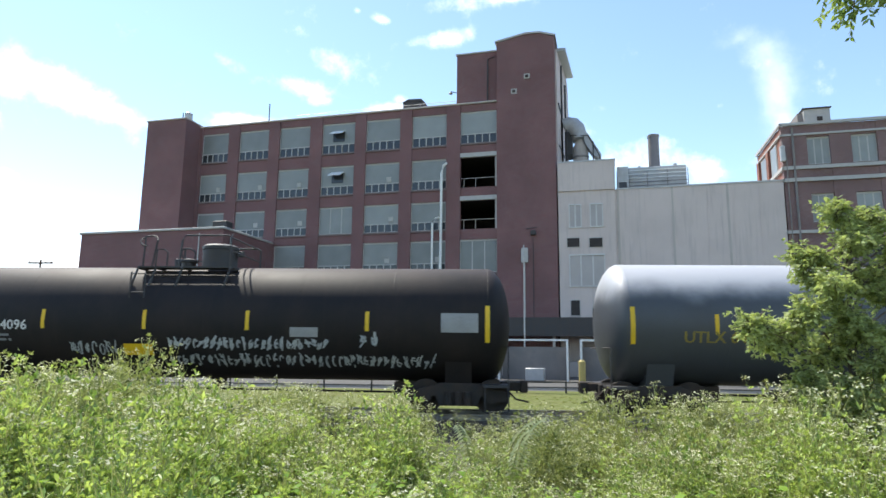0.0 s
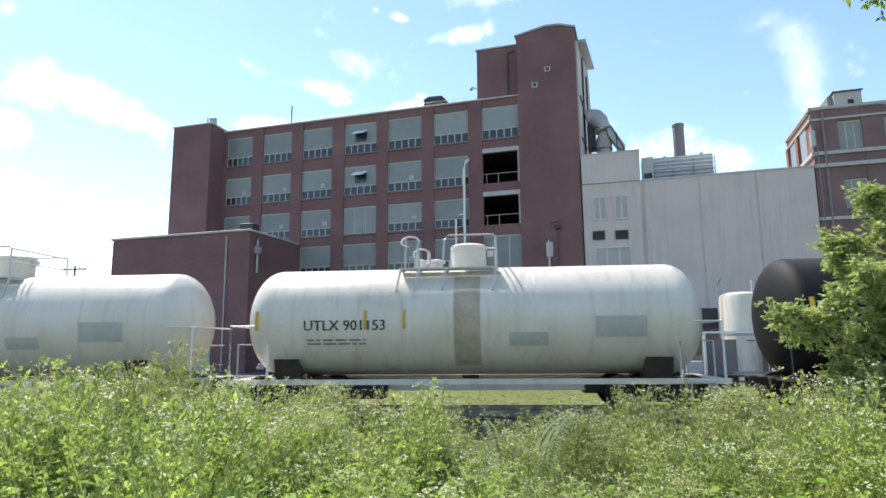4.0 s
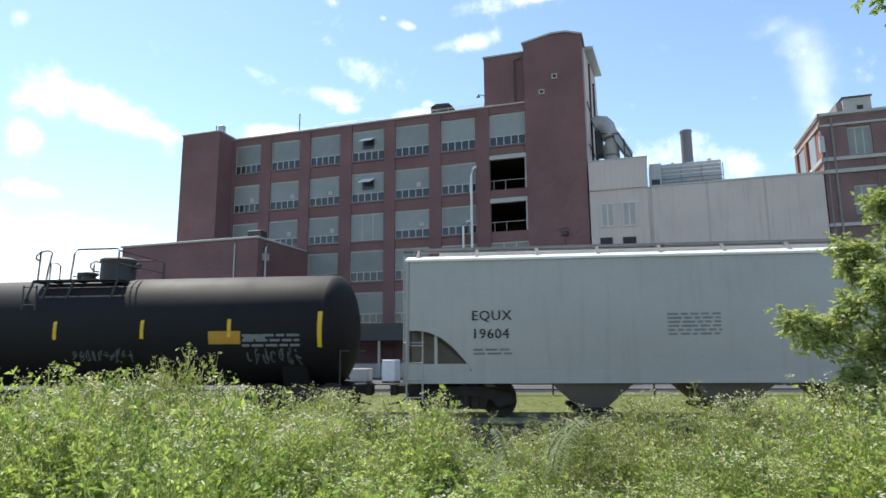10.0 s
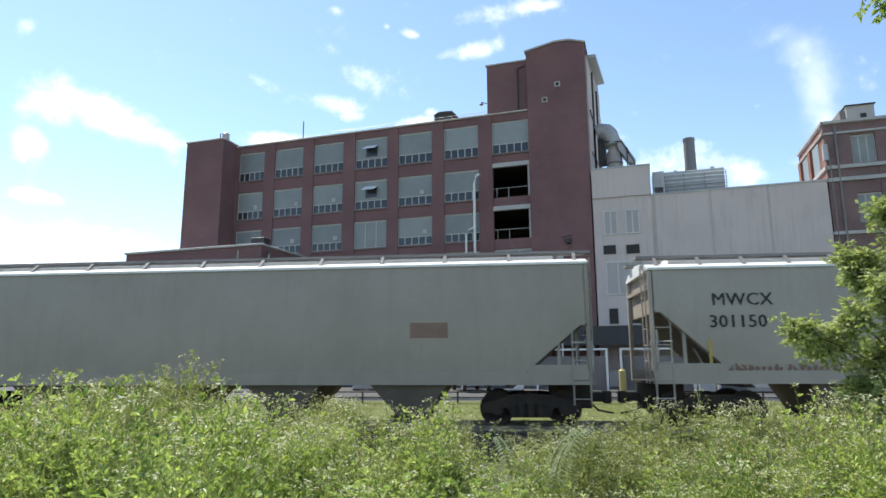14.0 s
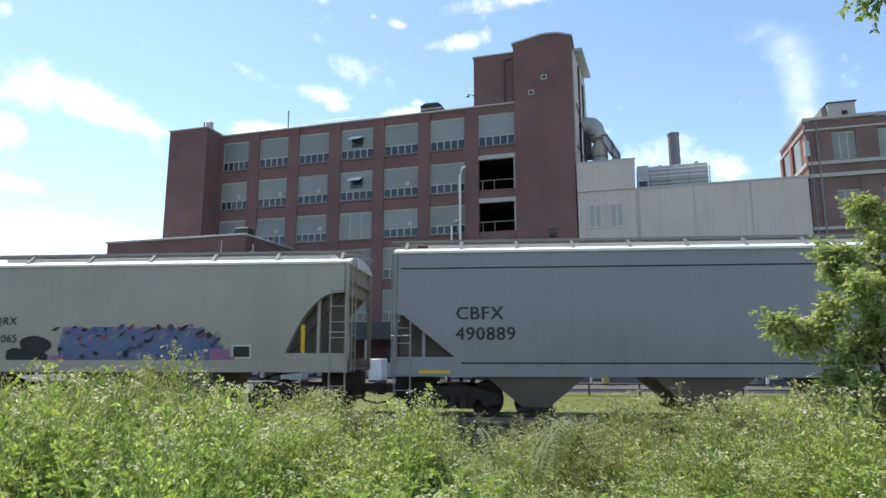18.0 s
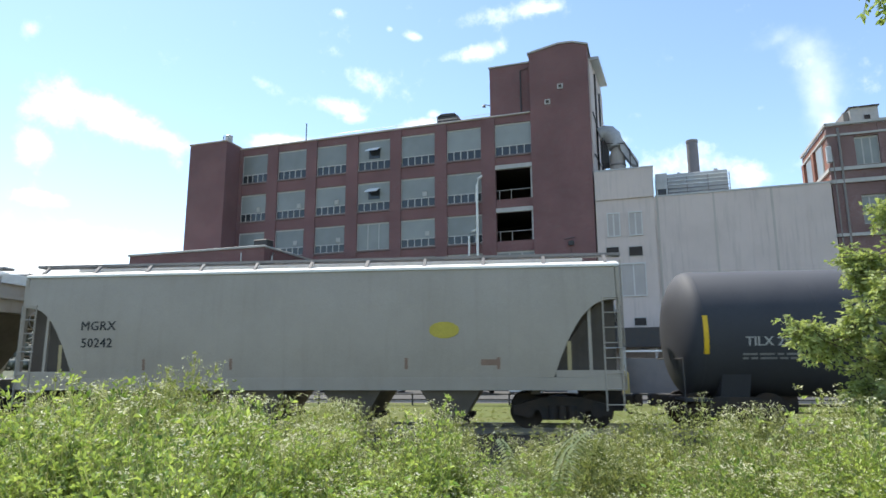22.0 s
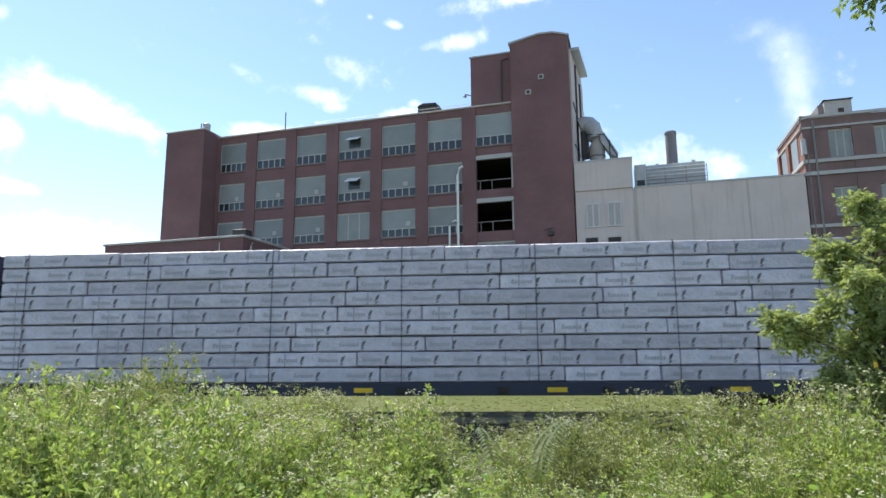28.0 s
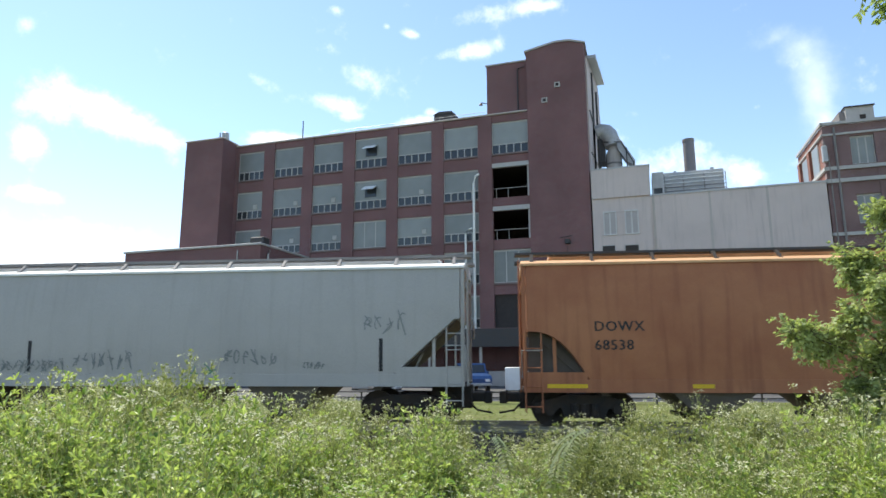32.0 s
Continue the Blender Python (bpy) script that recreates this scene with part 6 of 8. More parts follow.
def beam_car(off_r, off_l, material, label, loaded, bulk=None):
    """A centre-beam flat car: deck, end bulkheads, braced centre beam, and its wrapped lumber where it is loaded."""
    bulk = bulk or material
    centre, half = (off_r + off_l) / 2, (off_r - off_l) / 2
    car = thing("centerbeam_flat_car", pose(centre + run(0), TRACK_Y, 0), label, "flat car", "cars of the freight train")
    CARS.append((car, centre))
    top = 4.86
    part("deck", Kit().box(-half, half, -1.36, 1.36, 1.13, 1.245), material, car, smooth=0)
    for y in (-1.41, 1.41):
        part("side_sill", Kit().box(-half, half, y - 0.048, y + 0.048, 0.92, 1.25), material, car, smooth=0)
    part("centre_sill", Kit().box(-half + 1, half - 1, -0.35, 0.35, 0.86, 1.128), material, car, smooth=0)
    part("top_chord", Kit().box(-half + 0.3, half - 0.3, -0.28, 0.28, top - 0.3, top, 0.02), material, car)
    for s in (-1, 1):
        x = s * half
        k = Kit().box(min(x, x - s * 0.12), max(x, x - s * 0.12), -1.42, 1.42, 1.247, top + 0.04)
        part("bulkhead", k, bulk, car, "tall ribbed end bulkhead", 0)
        for y in (-1.33, -0.45, 0.45, 1.33):
            part("bulkhead_rib", Kit().box(min(x + s * 0.002, x + s * 0.14), max(x + s * 0.002, x + s * 0.14), y - 0.08, y + 0.08, 1.247, top + 0.03), bulk, car, smooth=0)
        for z in (2.2, 3.1, 4.0):
            part("bulkhead_rib", Kit().box(min(x + s * 0.002, x + s * 0.1), max(x + s * 0.002, x + s * 0.1), -1.26, 1.26, z, z + 0.14), bulk, car, smooth=0)
        if not loaded:          # stencilled data too small to read, on the inner face
            q = Kit()
            for lo, hi, n in ((3.75, 3.86, 6), (3.5, 3.6, 5), (3.25, 3.35, 6), (2.6, 2.68, 4), (2.4, 2.48, 5)):
                for j in range(n):
                    q.box(min(x - s * 0.128, x - s * 0.122), max(x - s * 0.128, x - s * 0.122), -0.95 + j * 0.3, -0.76 + j * 0.3, lo, hi)
            tagged(part("stencil_bar", q, DIMMARK, car, "worn white stencil marks", 0), kind="stuff")
        ladder(car, x + s * 0.14, -1.3, 0.6, top, 0.42, bulk, "y")
        patch(car, "reflective_mark", x - s * 0.3 - 0.07, x - s * 0.3 + 0.07, 1.42, 2.0, lambda z: -1.49, YELLOW, "yellow reflective strip")
    # upright posts, and braces that fall away from the middle of the car
    pan = (half - 1.05) / 8.5
    post = Kit().box(-0.1, 0.1, -0.16, 0.16, 1.247, top - 0.302, 0.012).mesh("beam_post", material)
    gusset = Kit().prism([(-0.24, 1.25), (0.24, 1.25), (0.12, 1.55), (-0.12, 1.55)], "y", -0.18, 0.18).mesh("gusset", material, 0)
    for i in range(18):
        x = (i - 8.5) * pan
        part("beam_post", post, None, car).location = (x, 0, 0)
        if i in (1, 3, 5, 7, 10, 12, 14, 16):
            part("gusset", gusset, None, car).location = (x, 0, 0)
    for s in (-1, 1):
        for p in (-0.5, 1.5, 3.5, 5.5)[s < 0:]:
            a, b = s * p * pan, s * (p + 1.8) * pan
            lean = 0.09
            br = part("diagonal_brace", Kit().prism([(b - lean, 1.26), (b + lean, 1.26), (a + lean, top - 0.33), (a - lean, top - 0.33)], "y", -0.07 - 0.02 * s, 0.07 - 0.02 * s), material, car, smooth=0)
            # pale strip painted as sunlight on the brace's upper edge
            part("sunlit_edge", Kit().prism([(b + s * (lean + 0.004), 1.5), (b + s * (lean + 0.04), 1.5), (a + s * (lean + 0.04), top - 0.5), (a + s * (lean + 0.004), top - 0.5)], "y", -0.08 - 0.02 * s, -0.03 - 0.02 * s), EDGELIGHT, br, "pale strip for the sunlit flange edge", 0)
    for s in (-1, 1):           # short brace from the last gusset to the bulkhead
        a, b = s * 7.62 * pan, s * (half - 0.125)
        part("end_brace", Kit().prism([(a - 0.08, 1.27), (a + 0.08, 1.27), (b, 3.0), (b, 3.2)], "y", -0.08, 0.06), material, car, smooth=0)
    pocket = Kit().box(-0.12, 0.12, -1.53, -1.462, 0.96, 1.14, 0.01).mesh("stake_pocket", UNDER)
    for i in range(9):
        part("stake_pocket", pocket, None, car).location = (-half + 1.5 + (2 * half - 3) * i / 8, 0, 0)
    if loaded:
        load_lumber(car, half, int(abs(centre)))
    running_gear(car, half, 2.1)
    return car, half, lambda z: -1.47


def load_lumber(car, half, seed):
    """Nine layers of wrapped packages on each side of the beam, each with printed marks and straps."""
    rng = random.Random(seed)
    layers, h = 9, 0.4015
    x_end = half - 0.6
    kinds = {}
    for ln in (2.45, 3.05, 3.7, 4.9):
        b = Kit().box(-ln / 2 + 0.012, ln / 2 - 0.012, -0.56, 0.56, 0.008, h - 0.02, 0.028).mesh("lumber_package", WRAP)
        s = Kit()
        for t in (-0.3,) if ln < 4 else (0.31,):
            s.box(ln * t - 0.012, ln * t + 0.012, -0.564, -0.561, 0.02, h - 0.03)
        p, q = Kit(), Kit()
        m = max(2, round(ln / 1.25))
        for j in range(m):
            x = -ln / 2 + ln * (j + 0.5) / m + rng.uniform(-0.16, 0.16)
            a = x - 0.42
            for i in range(7):      # unread printed name: a row of bars, then a hooked shape
                hh = 0.085 if i else 0.12
                p.add([(a, -0.566, 0.13), (a + 0.058, -0.566, 0.13), (a + 0.058 + 0.02, -0.566, 0.13 + hh), (a + 0.02, -0.566, 0.13 + hh)], [(0, 1, 2, 3)])
                a += 0.078
            q.add([(a + 0.06, -0.566, 0.10), (a + 0.14, -0.566, 0.16), (a + 0.20, -0.566, 0.30), (a + 0.10, -0.566, 0.26)], [(0, 1, 2, 3)])
            q.add([(a + 0.06, -0.566, 0.06), (a + 0.11, -0.566, 0.05), (a + 0.15, -0.566, 0.12), (a + 0.11, -0.566, 0.12)], [(0, 1, 2, 3)])
        kinds[ln] = (b, s.mesh("strap", FILMSTRAP, 0), p.mesh("printed_line", PRINT, 0), q.mesh("printed_mark", HOOK, 0))
    for side in (-1, 1):
        for k in range(layers):
            row = []
            while sum(row) < 2 * x_end - 1.2:
                row.append(rng.choice(list(kinds)))
            fit = 2 * x_end / sum(row)
            if fit < 0.93:
                row[-1] = 2.45
                fit = 2 * x_end / sum(row)
            x = -x_end + rng.uniform(-0.04, 0.04)
            for ln in row:
                b, s, p, q = kinds[ln]
                ob = part("lumber_package", b, None, car, "white wrapped lumber package")
                ob.location = (x + ln * fit / 2, side * 0.86 + (rng.uniform(-0.045, 0.045)), 1.255 + k * h)
                ob.rotation_euler = (0, rng.uniform(-0.004, 0.004), 0)
                ob.scale = (fit, 1, 1)
                if side < 0:
                    part("strap", s, None, ob)
                    tagged(part("printed_line", p, None, ob), kind="stuff")
                    tagged(part("printed_mark", q, None, ob), kind="stuff")
                x += ln * fit
    cable = Kit().tube([(0, -1.47, 1.24), (0, -1.475, 1.255 + layers * h), (0, -0.3, 1.255 + layers * h + 0.03)], 0.012, 4).mesh("tie_down_cable", STRAP)
    for i in range(7):
        part("tie_down_cable", cable, None, car).location = (-x_end + 0.8 + (2 * x_end - 1.6) * i / 6, 0, 0)


# --- the cars, front to rear: metres along the train of their front and rear ends
def build_train():
    GOLD = paint("dull yellow lettering", (0.25, 0.19, 0.035), 0.6, mix=0.4)
    T, D = WHITEMARK, DIMMARK
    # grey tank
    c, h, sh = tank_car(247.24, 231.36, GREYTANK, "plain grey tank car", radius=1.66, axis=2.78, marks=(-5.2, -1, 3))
    lettering(c, "UTLX 644447", -h + 1.9, 2.25, 0.30, sh, GOLD)
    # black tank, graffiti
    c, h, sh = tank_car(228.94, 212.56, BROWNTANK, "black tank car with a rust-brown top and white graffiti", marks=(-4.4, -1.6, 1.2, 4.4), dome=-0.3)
    lettering(c, "TILX 254096", -h + 1.35, 2.43, 0.27, sh, T)
    data_block(c, -h + 1.2, 2.1, 1.7, 0.25, sh, D, 2)
    patch(c, "panel", -h + 6.0, -h + 6.8, 1.78, 2.08, sh, YELLOW, "faded yellow sticker")
    patch(c, "panel", h - 1.85, h - 0.88, 2.45, 2.95, sh, PALEBAND, "grey data panel")
    patch(c, "panel", 2.35, 3.1, 2.3, 2.55, sh, PALEBAND, "grey data panel")
    scrawl(c, -h + 4.5, -h + 5.9, 1.75, 2.15, sh, GRAF["white"], 1, 0.03, "white sprayed tag")
    scrawl(c, -h + 7.2, -h + 11.6, 1.95, 2.28, sh, GRAF["white"], 2, 0.045, "white sprayed writing")
    scrawl(c, -h + 7.2, -h + 14.4, 1.5, 1.85, sh, GRAF["white"], 3, 0.04, "white sprayed writing")
    scrawl(c, -h + 12.4, -h + 12.9, 2.0, 2.45, sh, GRAF["white"], 4, 0.05, letters=2)
    # black tank with paired marks
    c, h, sh = tank_car(210.74, 195.56, BROWNTANK, "black tank car with paired yellow marks", marks=(-4.1, -3.68, -1.3, -0.85, 1.5, 2.04, 3.8, 4.4))
    lettering(c, "GATX 28878", -h + 1.2, 2.24, 0.235, sh, T)
    data_block(c, -h + 1.2, 1.92, 1.9, 0.18, sh, D, 2)
    patch(c, "panel", h - 1.85, h - 0.9, 2.6, 3.1, sh, DIMMARK, "grey data panel")
    patch(c, "panel", h - 6.2, h - 5.4, 1.9, 2.15, sh, GRAF["rust"], "faded yellow sticker")
    patch(c, "panel", h - 7.9, h - 7.5, 1.5, 1.75, sh, YELLOW, "small yellow sticker")
    patch(c, "panel", h - 2.05, h - 1.5, 1.85, 2.1, sh, DIMMARK)
    blob(c, [(h - 0.75, 1.55), (h - 0.55, 1.75), (h - 0.75, 1.95), (h - 0.95, 1.75)], sh, WHITEMARK, "placard", "white diamond placard")
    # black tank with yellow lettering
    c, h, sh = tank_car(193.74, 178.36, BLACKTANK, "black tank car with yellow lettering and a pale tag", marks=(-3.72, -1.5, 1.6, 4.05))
    lettering(c, "UTLX 602666", -h + 1.55, 2.45, 0.27, sh, GOLD)
    scrawl(c, -h + 4.25, -h + 6.0, 1.85, 2.3, sh, GRAF["white"], 9, 0.05, "pale sprayed tag", 6)
    patch(c, "panel", h - 4.95, h - 4.15, 2.6, 2.9, sh, YELLOW, "yellow sticker")
    data_block(c, h - 2.2, 2.3, 1.1, 0.5, sh, D, 4)
    # two white pressure tanks on frames
    for r, l, text, seed in ((176.7, 164.1, "UTLX 901153", 21), (162.6, 150.1, "TILX 180197", 22)):
        c, h, sh = tank_car(r, l, WHITETANK, "dirty white tank car on a full underframe", radius=1.5, axis=2.72, frame=True, marks=(-5.67, -2.7, -1.66), head=0.9, mark_mat=paint("worn yellow mark on white", (0.50, 0.36, 0.06), 0.6, mix=0.4))
        lettering(c, text, -h + 1.9, 2.45, 0.28, sh, BLACKMARK)
        data_block(c, -h + 2.0, 2.05, 1.6, 0.2, sh, D, 2)
        patch(c, "panel", h - 3.0, h - 1.7, 2.2, 2.75, sh, PALEPANEL, "faded data panel")
        patch(c, "panel", h - 5.2, h - 4.2, 2.0, 2.35, sh, PALEPANEL)
        patch(c, "rust_stain", -0.35, 0.35, 1.5, 3.9, sh, paint("thin rust wash", (0.42, 0.36, 0.27), 0.6, mix=0.6), "brown spill stain below the manway")
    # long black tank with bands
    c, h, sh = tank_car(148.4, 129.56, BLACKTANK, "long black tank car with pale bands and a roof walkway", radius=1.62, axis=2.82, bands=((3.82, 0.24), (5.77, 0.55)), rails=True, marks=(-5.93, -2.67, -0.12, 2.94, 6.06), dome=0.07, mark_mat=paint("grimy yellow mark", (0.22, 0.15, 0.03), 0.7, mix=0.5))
    for i, (a, b, z0, z1, col) in enumerate(((-9.0, -7.9, 2.0, 2.4, "dim"), (-4.3, -1.5, 1.75, 2.4, "white"), (-1.1, -0.4, 1.8, 2.15, "dim"), (0.3, 1.5, 1.85, 2.4, "white"), (2.2, 2.8, 1.85, 2.4, "white"), (3.1, 3.7, 1.85, 2.4, "green"), (4.6, 5.4, 2.2, 2.6, "white"))):
        scrawl(c, a, b, z0, z1, sh, GRAF[col], 30 + i, 0.03, "sprayed graffiti")
    patch(c, "panel", h - 2.3, h - 1.75, 1.75, 2.05, sh, PALEBAND, "small grey panel")
    # empty centre-beam car
    c, h, sh = beam_car(128.3, 105.0, CARBROWN, "empty red-brown center-beam flat car", False, CARRED)
    lettering(c, "AOK", -h + 2.7, 1.04, 0.15, lambda z: -1.475, T)
    lettering(c, "29960", -h + 3.75, 1.04, 0.15, lambda z: -1.475, T)
    # grey hopper with smooth sides
    c, h, sh = hopper_car(103.5, 83.6, HOPLIGHT, "smooth light grey covered hopper car", top=4.46, sill=1.24, cut=1.5, cut_z=2.6, curve=True, brackets=13, slope=OUTLET)
    lettering(c, "EQUX", -h + 1.75, 2.85, 0.26, sh, BLACKMARK, spacing=1.1)
    lettering(c, "19604", -h + 1.75, 2.38, 0.26, sh, BLACKMARK, spacing=1.1)
    data_block(c, -h + 1.8, 1.95, 1.0, 0.2, sh, D, 2)
    data_block(c, -h + 6.7, 2.4, 1.3, 0.6, sh, D, 6)
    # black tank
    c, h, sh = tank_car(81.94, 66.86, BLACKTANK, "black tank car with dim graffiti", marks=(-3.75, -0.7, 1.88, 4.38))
    lettering(c, "GATX 67724", -h + 1.15, 2.3, 0.23, sh, paint("worn white lettering", (0.36, 0.35, 0.34), 0.7, mix=0.5))
    scrawl(c, -h + 0.1, -h + 1.1, 2.15, 2.5, sh, GRAF["dim"], 41, 0.03, "thin grey sprayed tag")
    scrawl(c, -h + 1.3, -h + 2.7, 1.7, 2.0, sh, GRAF["dim"], 44, 0.025, "thin grey sprayed tag")
    patch(c, "panel", 3.8, 4.7, 2.3, 2.65, sh, paint("amber sticker", (0.5, 0.26, 0.02), 0.6), "amber sticker")
    scrawl(c, -0.2, 1.6, 1.85, 2.2, sh, GRAF["dim"], 42, 0.03, "thin grey sprayed tag")
    data_block(c, 4.75, 2.2, 1.6, 0.4, sh, D, 3)
    patch(c, "panel", 4.8, 5.4, 2.42, 2.55, sh, DIMMARK, "small pale panel")
    scrawl(c, 4.8, 6.4, 1.75, 2.2, sh, GRAF["dim"], 43, 0.04)
    # ribbed grey hopper
    c, h, sh = hopper_car(65.0, 45.2, HOPGREY, "ribbed grey covered hopper car", top=4.72, sill=1.32, cut=2.1, cut_z=3.35, ribs=16, brackets=12, see_through=True)
    for text, x, z in (("AD", 2.2, 2.35), ("NX", 3.35, 2.35), ("12", 2.2, 1.85), ("57", 3.35, 1.85), ("57", 4.4, 1.85)):
        lettering(c, text, -h + x, z, 0.24, lambda z: sh(z) - 0.02, BLACKMARK)
    # short two-bay hopper
    c, h, sh = hopper_car(43.9, 32.3, HOPPALE, "short pale covered hopper car", top=4.32, sill=1.42, cut=1.6, cut_z=3.2, bays=2, brackets=11, see_through=True)
    lettering(c, "MWCX", -h + 1.5, 3.35, 0.32, sh, BLACKMARK, spacing=1.05)
    lettering(c, "301150", -h + 1.4, 2.8, 0.32, sh, BLACKMARK, spacing=1.05)
    patch(c, "panel", h - 3.5, h - 3.1, 1.75, 2.02, sh, BLACKMARK, "small black data panel")
    scrawl(c, -h + 1.5, -h + 7.5, 1.6, 1.9, sh, GRAF["rust"], 51, 0.05, "faint rusty scrawl")
    for s in (-1, 1):
        patch(c, "reflective_mark", s * (h - 1.4) - 0.04, s * (h - 1.4) + 0.04, 1.7, 2.5, sh, paint("worn yellow strip", (0.5, 0.36, 0.1), 0.6), "worn yellow strip")
    # grey hopper
    c, h, sh = hopper_car(30.8, 11.1, HOPWARM, "weathered grey covered hopper car", top=4.52, sill=1.4, cut=1.4, cut_z=2.9, brackets=12, see_through=True)
    lettering(c, "SHPX", -h + 1.7, 2.75, 0.22, sh, BLACKMARK)
    data_block(c, -h + 1.7, 2.3, 0.8, 0.2, sh, BLACKMARK, 1)
    patch(c, "rust_patch", 5.2, 6.2, 2.6, 3.0, sh, GRAF["rust"], "worn patch")
    # pale hopper
    c, h, sh = hopper_car(9.6, -10.2, HOPWARM, "pale grey covered hopper car with black lettering", top=4.75, sill=1.38, cut=1.4, cut_z=2.9, brackets=12, see_through=True)
    lettering(c, "DOWX", -h + 1.75, 2.85, 0.26, sh, BLACKMARK, spacing=1.1)
    lettering(c, "69156", -h + 1.85, 2.38, 0.26, sh, BLACKMARK, spacing=1.1)
    data_block(c, -h + 1.7, 1.85, 2.1, 0.25, sh, D, 2)
    patch(c, "reflective_mark", -h + 1.35, -h + 1.45, 1.8, 2.6, sh, YELLOW, "yellow reflective strip")
    patch(c, "panel", -h + 3.0, -h + 3.25, 2.6, 2.85, sh, D, "round dim decal")
    # blue grey hopper
    c, h, sh = hopper_car(-11.5, -31.5, HOPBLUE, "blue-grey covered hopper car", top=4.66, sill=1.4, cut=1.6, cut_z=3.0, brackets=14, spread=0.0)
    lettering(c, "CBFX", -h + 1.65, 2.86, 0.35, sh, BLACKMARK, spacing=1.08)
    lettering(c, "490889", -h + 1.65, 2.33, 0.35, sh, BLACKMARK, spacing=1.08)
    patch(c, "reflective_mark", h - 1.9, h - 1.0, 1.48, 1.56, lambda z: -1.55, YELLOW, "yellow reflective strip")
    patch(c, "reflective_mark", -h + 0.7, -h + 1.5, 1.48, 1.56, lambda z: -1.55, YELLOW, "yellow reflective strip")
    part("belt_line", Kit().box(-h + 1.6, h - 1.6, -1.545, -1.53, 1.72, 1.76).box(-h + 0.2, h - 0.2, -1.53, -1.5, 4.2, 4.24), UNDER, c, smooth=0)
    # short hopper with the big mural
    c, h, sh = hopper_car(-32.7, -44.3, HOPPALE, "short pale covered hopper car with a blue graffiti mural", top=4.42, sill=1.5, cut=1.5, cut_z=3.6, bays=2, curve=True, brackets=7)
    lettering(c, "MQRX", -h + 1.35, 2.78, 0.22, sh, BLACKMARK, spacing=1.08)
    lettering(c, "113065", -h + 1.35, 2.30, 0.22, sh, BLACKMARK, spacing=1.08)
    for k, (z0, z1) in enumerate(((1.6, 1.92), (1.86, 2.22), (2.16, 2.5), (2.42, 2.7))):
        blob(c, fuzzy_band(-2.3 + 0.05 * k, 2.5 - 0.07 * k * k, z0, z1, 61 + k), sh, GRAF["blue"], label="blue sprayed mural", lift=0.012 + 0.0006 * k)
    for k, (x, z, r, q) in enumerate(((-3.05, 1.85, 0.5, 0.26), (-2.95, 2.2, 0.46, 0.28), (-3.5, 1.95, 0.3, 0.2))):
        blob(c, [(x + r * math.cos(a) * (1 + 0.12 * math.sin(3 * a + k)), z + q * math.sin(a)) for a in [i * math.pi / 9 for i in range(18)]], sh, GRAF["black"], label="black sprayed ball", lift=0.016 + 0.0006 * k)
    for x0, x1, z0, z1, seed in ((-2.7, -2.1, 1.6, 1.95, 65), (2.15, 2.75, 1.62, 1.9, 66), (2.05, 2.6, 1.86, 2.1, 68)):
        blob(c, fuzzy_band(x0, x1, z0, z1, seed, 8), sh, GRAF["pink"], label="pink sprayed patch", lift=0.015)
    rng = random.Random(67)
    for i in range(64):         # torn strokes crowded along the head of the mural, loose ones below
        head = i < 38
        x, z = -2.3 + 4.6 * (i % 38 if head else rng.uniform(0, 38)) / 38 + rng.uniform(-0.08, 0.08), (rng.uniform(2.4, 2.74) if head else rng.uniform(1.72, 2.4))
        w, d, t = rng.uniform(0.04, 0.1), rng.uniform(0.04, 0.1), rng.uniform(-0.06, 0.1)
        edge = [(x + w * math.cos(a) * rng.uniform(0.7, 1.2) + t * math.sin(a), z + d * math.sin(a) * rng.uniform(0.7, 1.2)) for a in [q * math.pi / 4 for q in range(8)]]
        blob(c, edge, sh, GRAF[("black", "ash", "pink", "dusk", "black", "red")[i % 6] if head else ("dusk", "ash", "dusk", "black")[i % 4]], label="short sprayed stroke", lift=0.018 + 0.0002 * i)
    patch(c, "panel", h - 3.14, h - 2.61, 1.86, 2.22, sh, WHITEMARK, "white edge of the data panel", 0.006)
    patch(c, "panel", h - 3.1, h - 2.65, 1.9, 2.18, sh, BLACKMARK, "small black data panel", 0.012)
    for s in (-1, 1):
        patch(c, "reflective_mark", s * (h - 1.2) - 0.05, s * (h - 1.2) + 0.05, 1.9, 2.75, sh, YELLOW, "yellow reflective strip")
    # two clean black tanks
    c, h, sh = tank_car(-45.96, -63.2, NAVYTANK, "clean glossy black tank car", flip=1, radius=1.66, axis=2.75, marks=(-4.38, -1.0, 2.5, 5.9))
    lettering(c, "TILX 293141", -h + 1.75, 2.34, 0.27, sh, T)
    data_block(c, -h + 1.2, 2.05, 1.6, 0.2, sh, D, 2)
    patch(c, "panel", -h + 6.3, -h + 7.1, 1.75, 2.08, sh, YELLOW, "yellow sticker")
    data_block(c, -h + 4.5, 1.95, 0.7, 0.22, sh, D, 2)
    data_block(c, h - 4.1, 2.35, 1.7, 0.15, sh, T, 1)
    data_block(c, h - 2.2, 2.45, 1.0, 0.5, sh, D, 4)
    blob(c, [(h - 1.2, 1.55), (h - 1.0, 1.75), (h - 1.2, 1.95), (h - 1.4, 1.75)], sh, WHITEMARK, "placard", "white diamond placard")
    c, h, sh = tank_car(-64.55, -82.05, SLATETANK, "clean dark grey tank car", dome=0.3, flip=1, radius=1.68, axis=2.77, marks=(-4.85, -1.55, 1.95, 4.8))
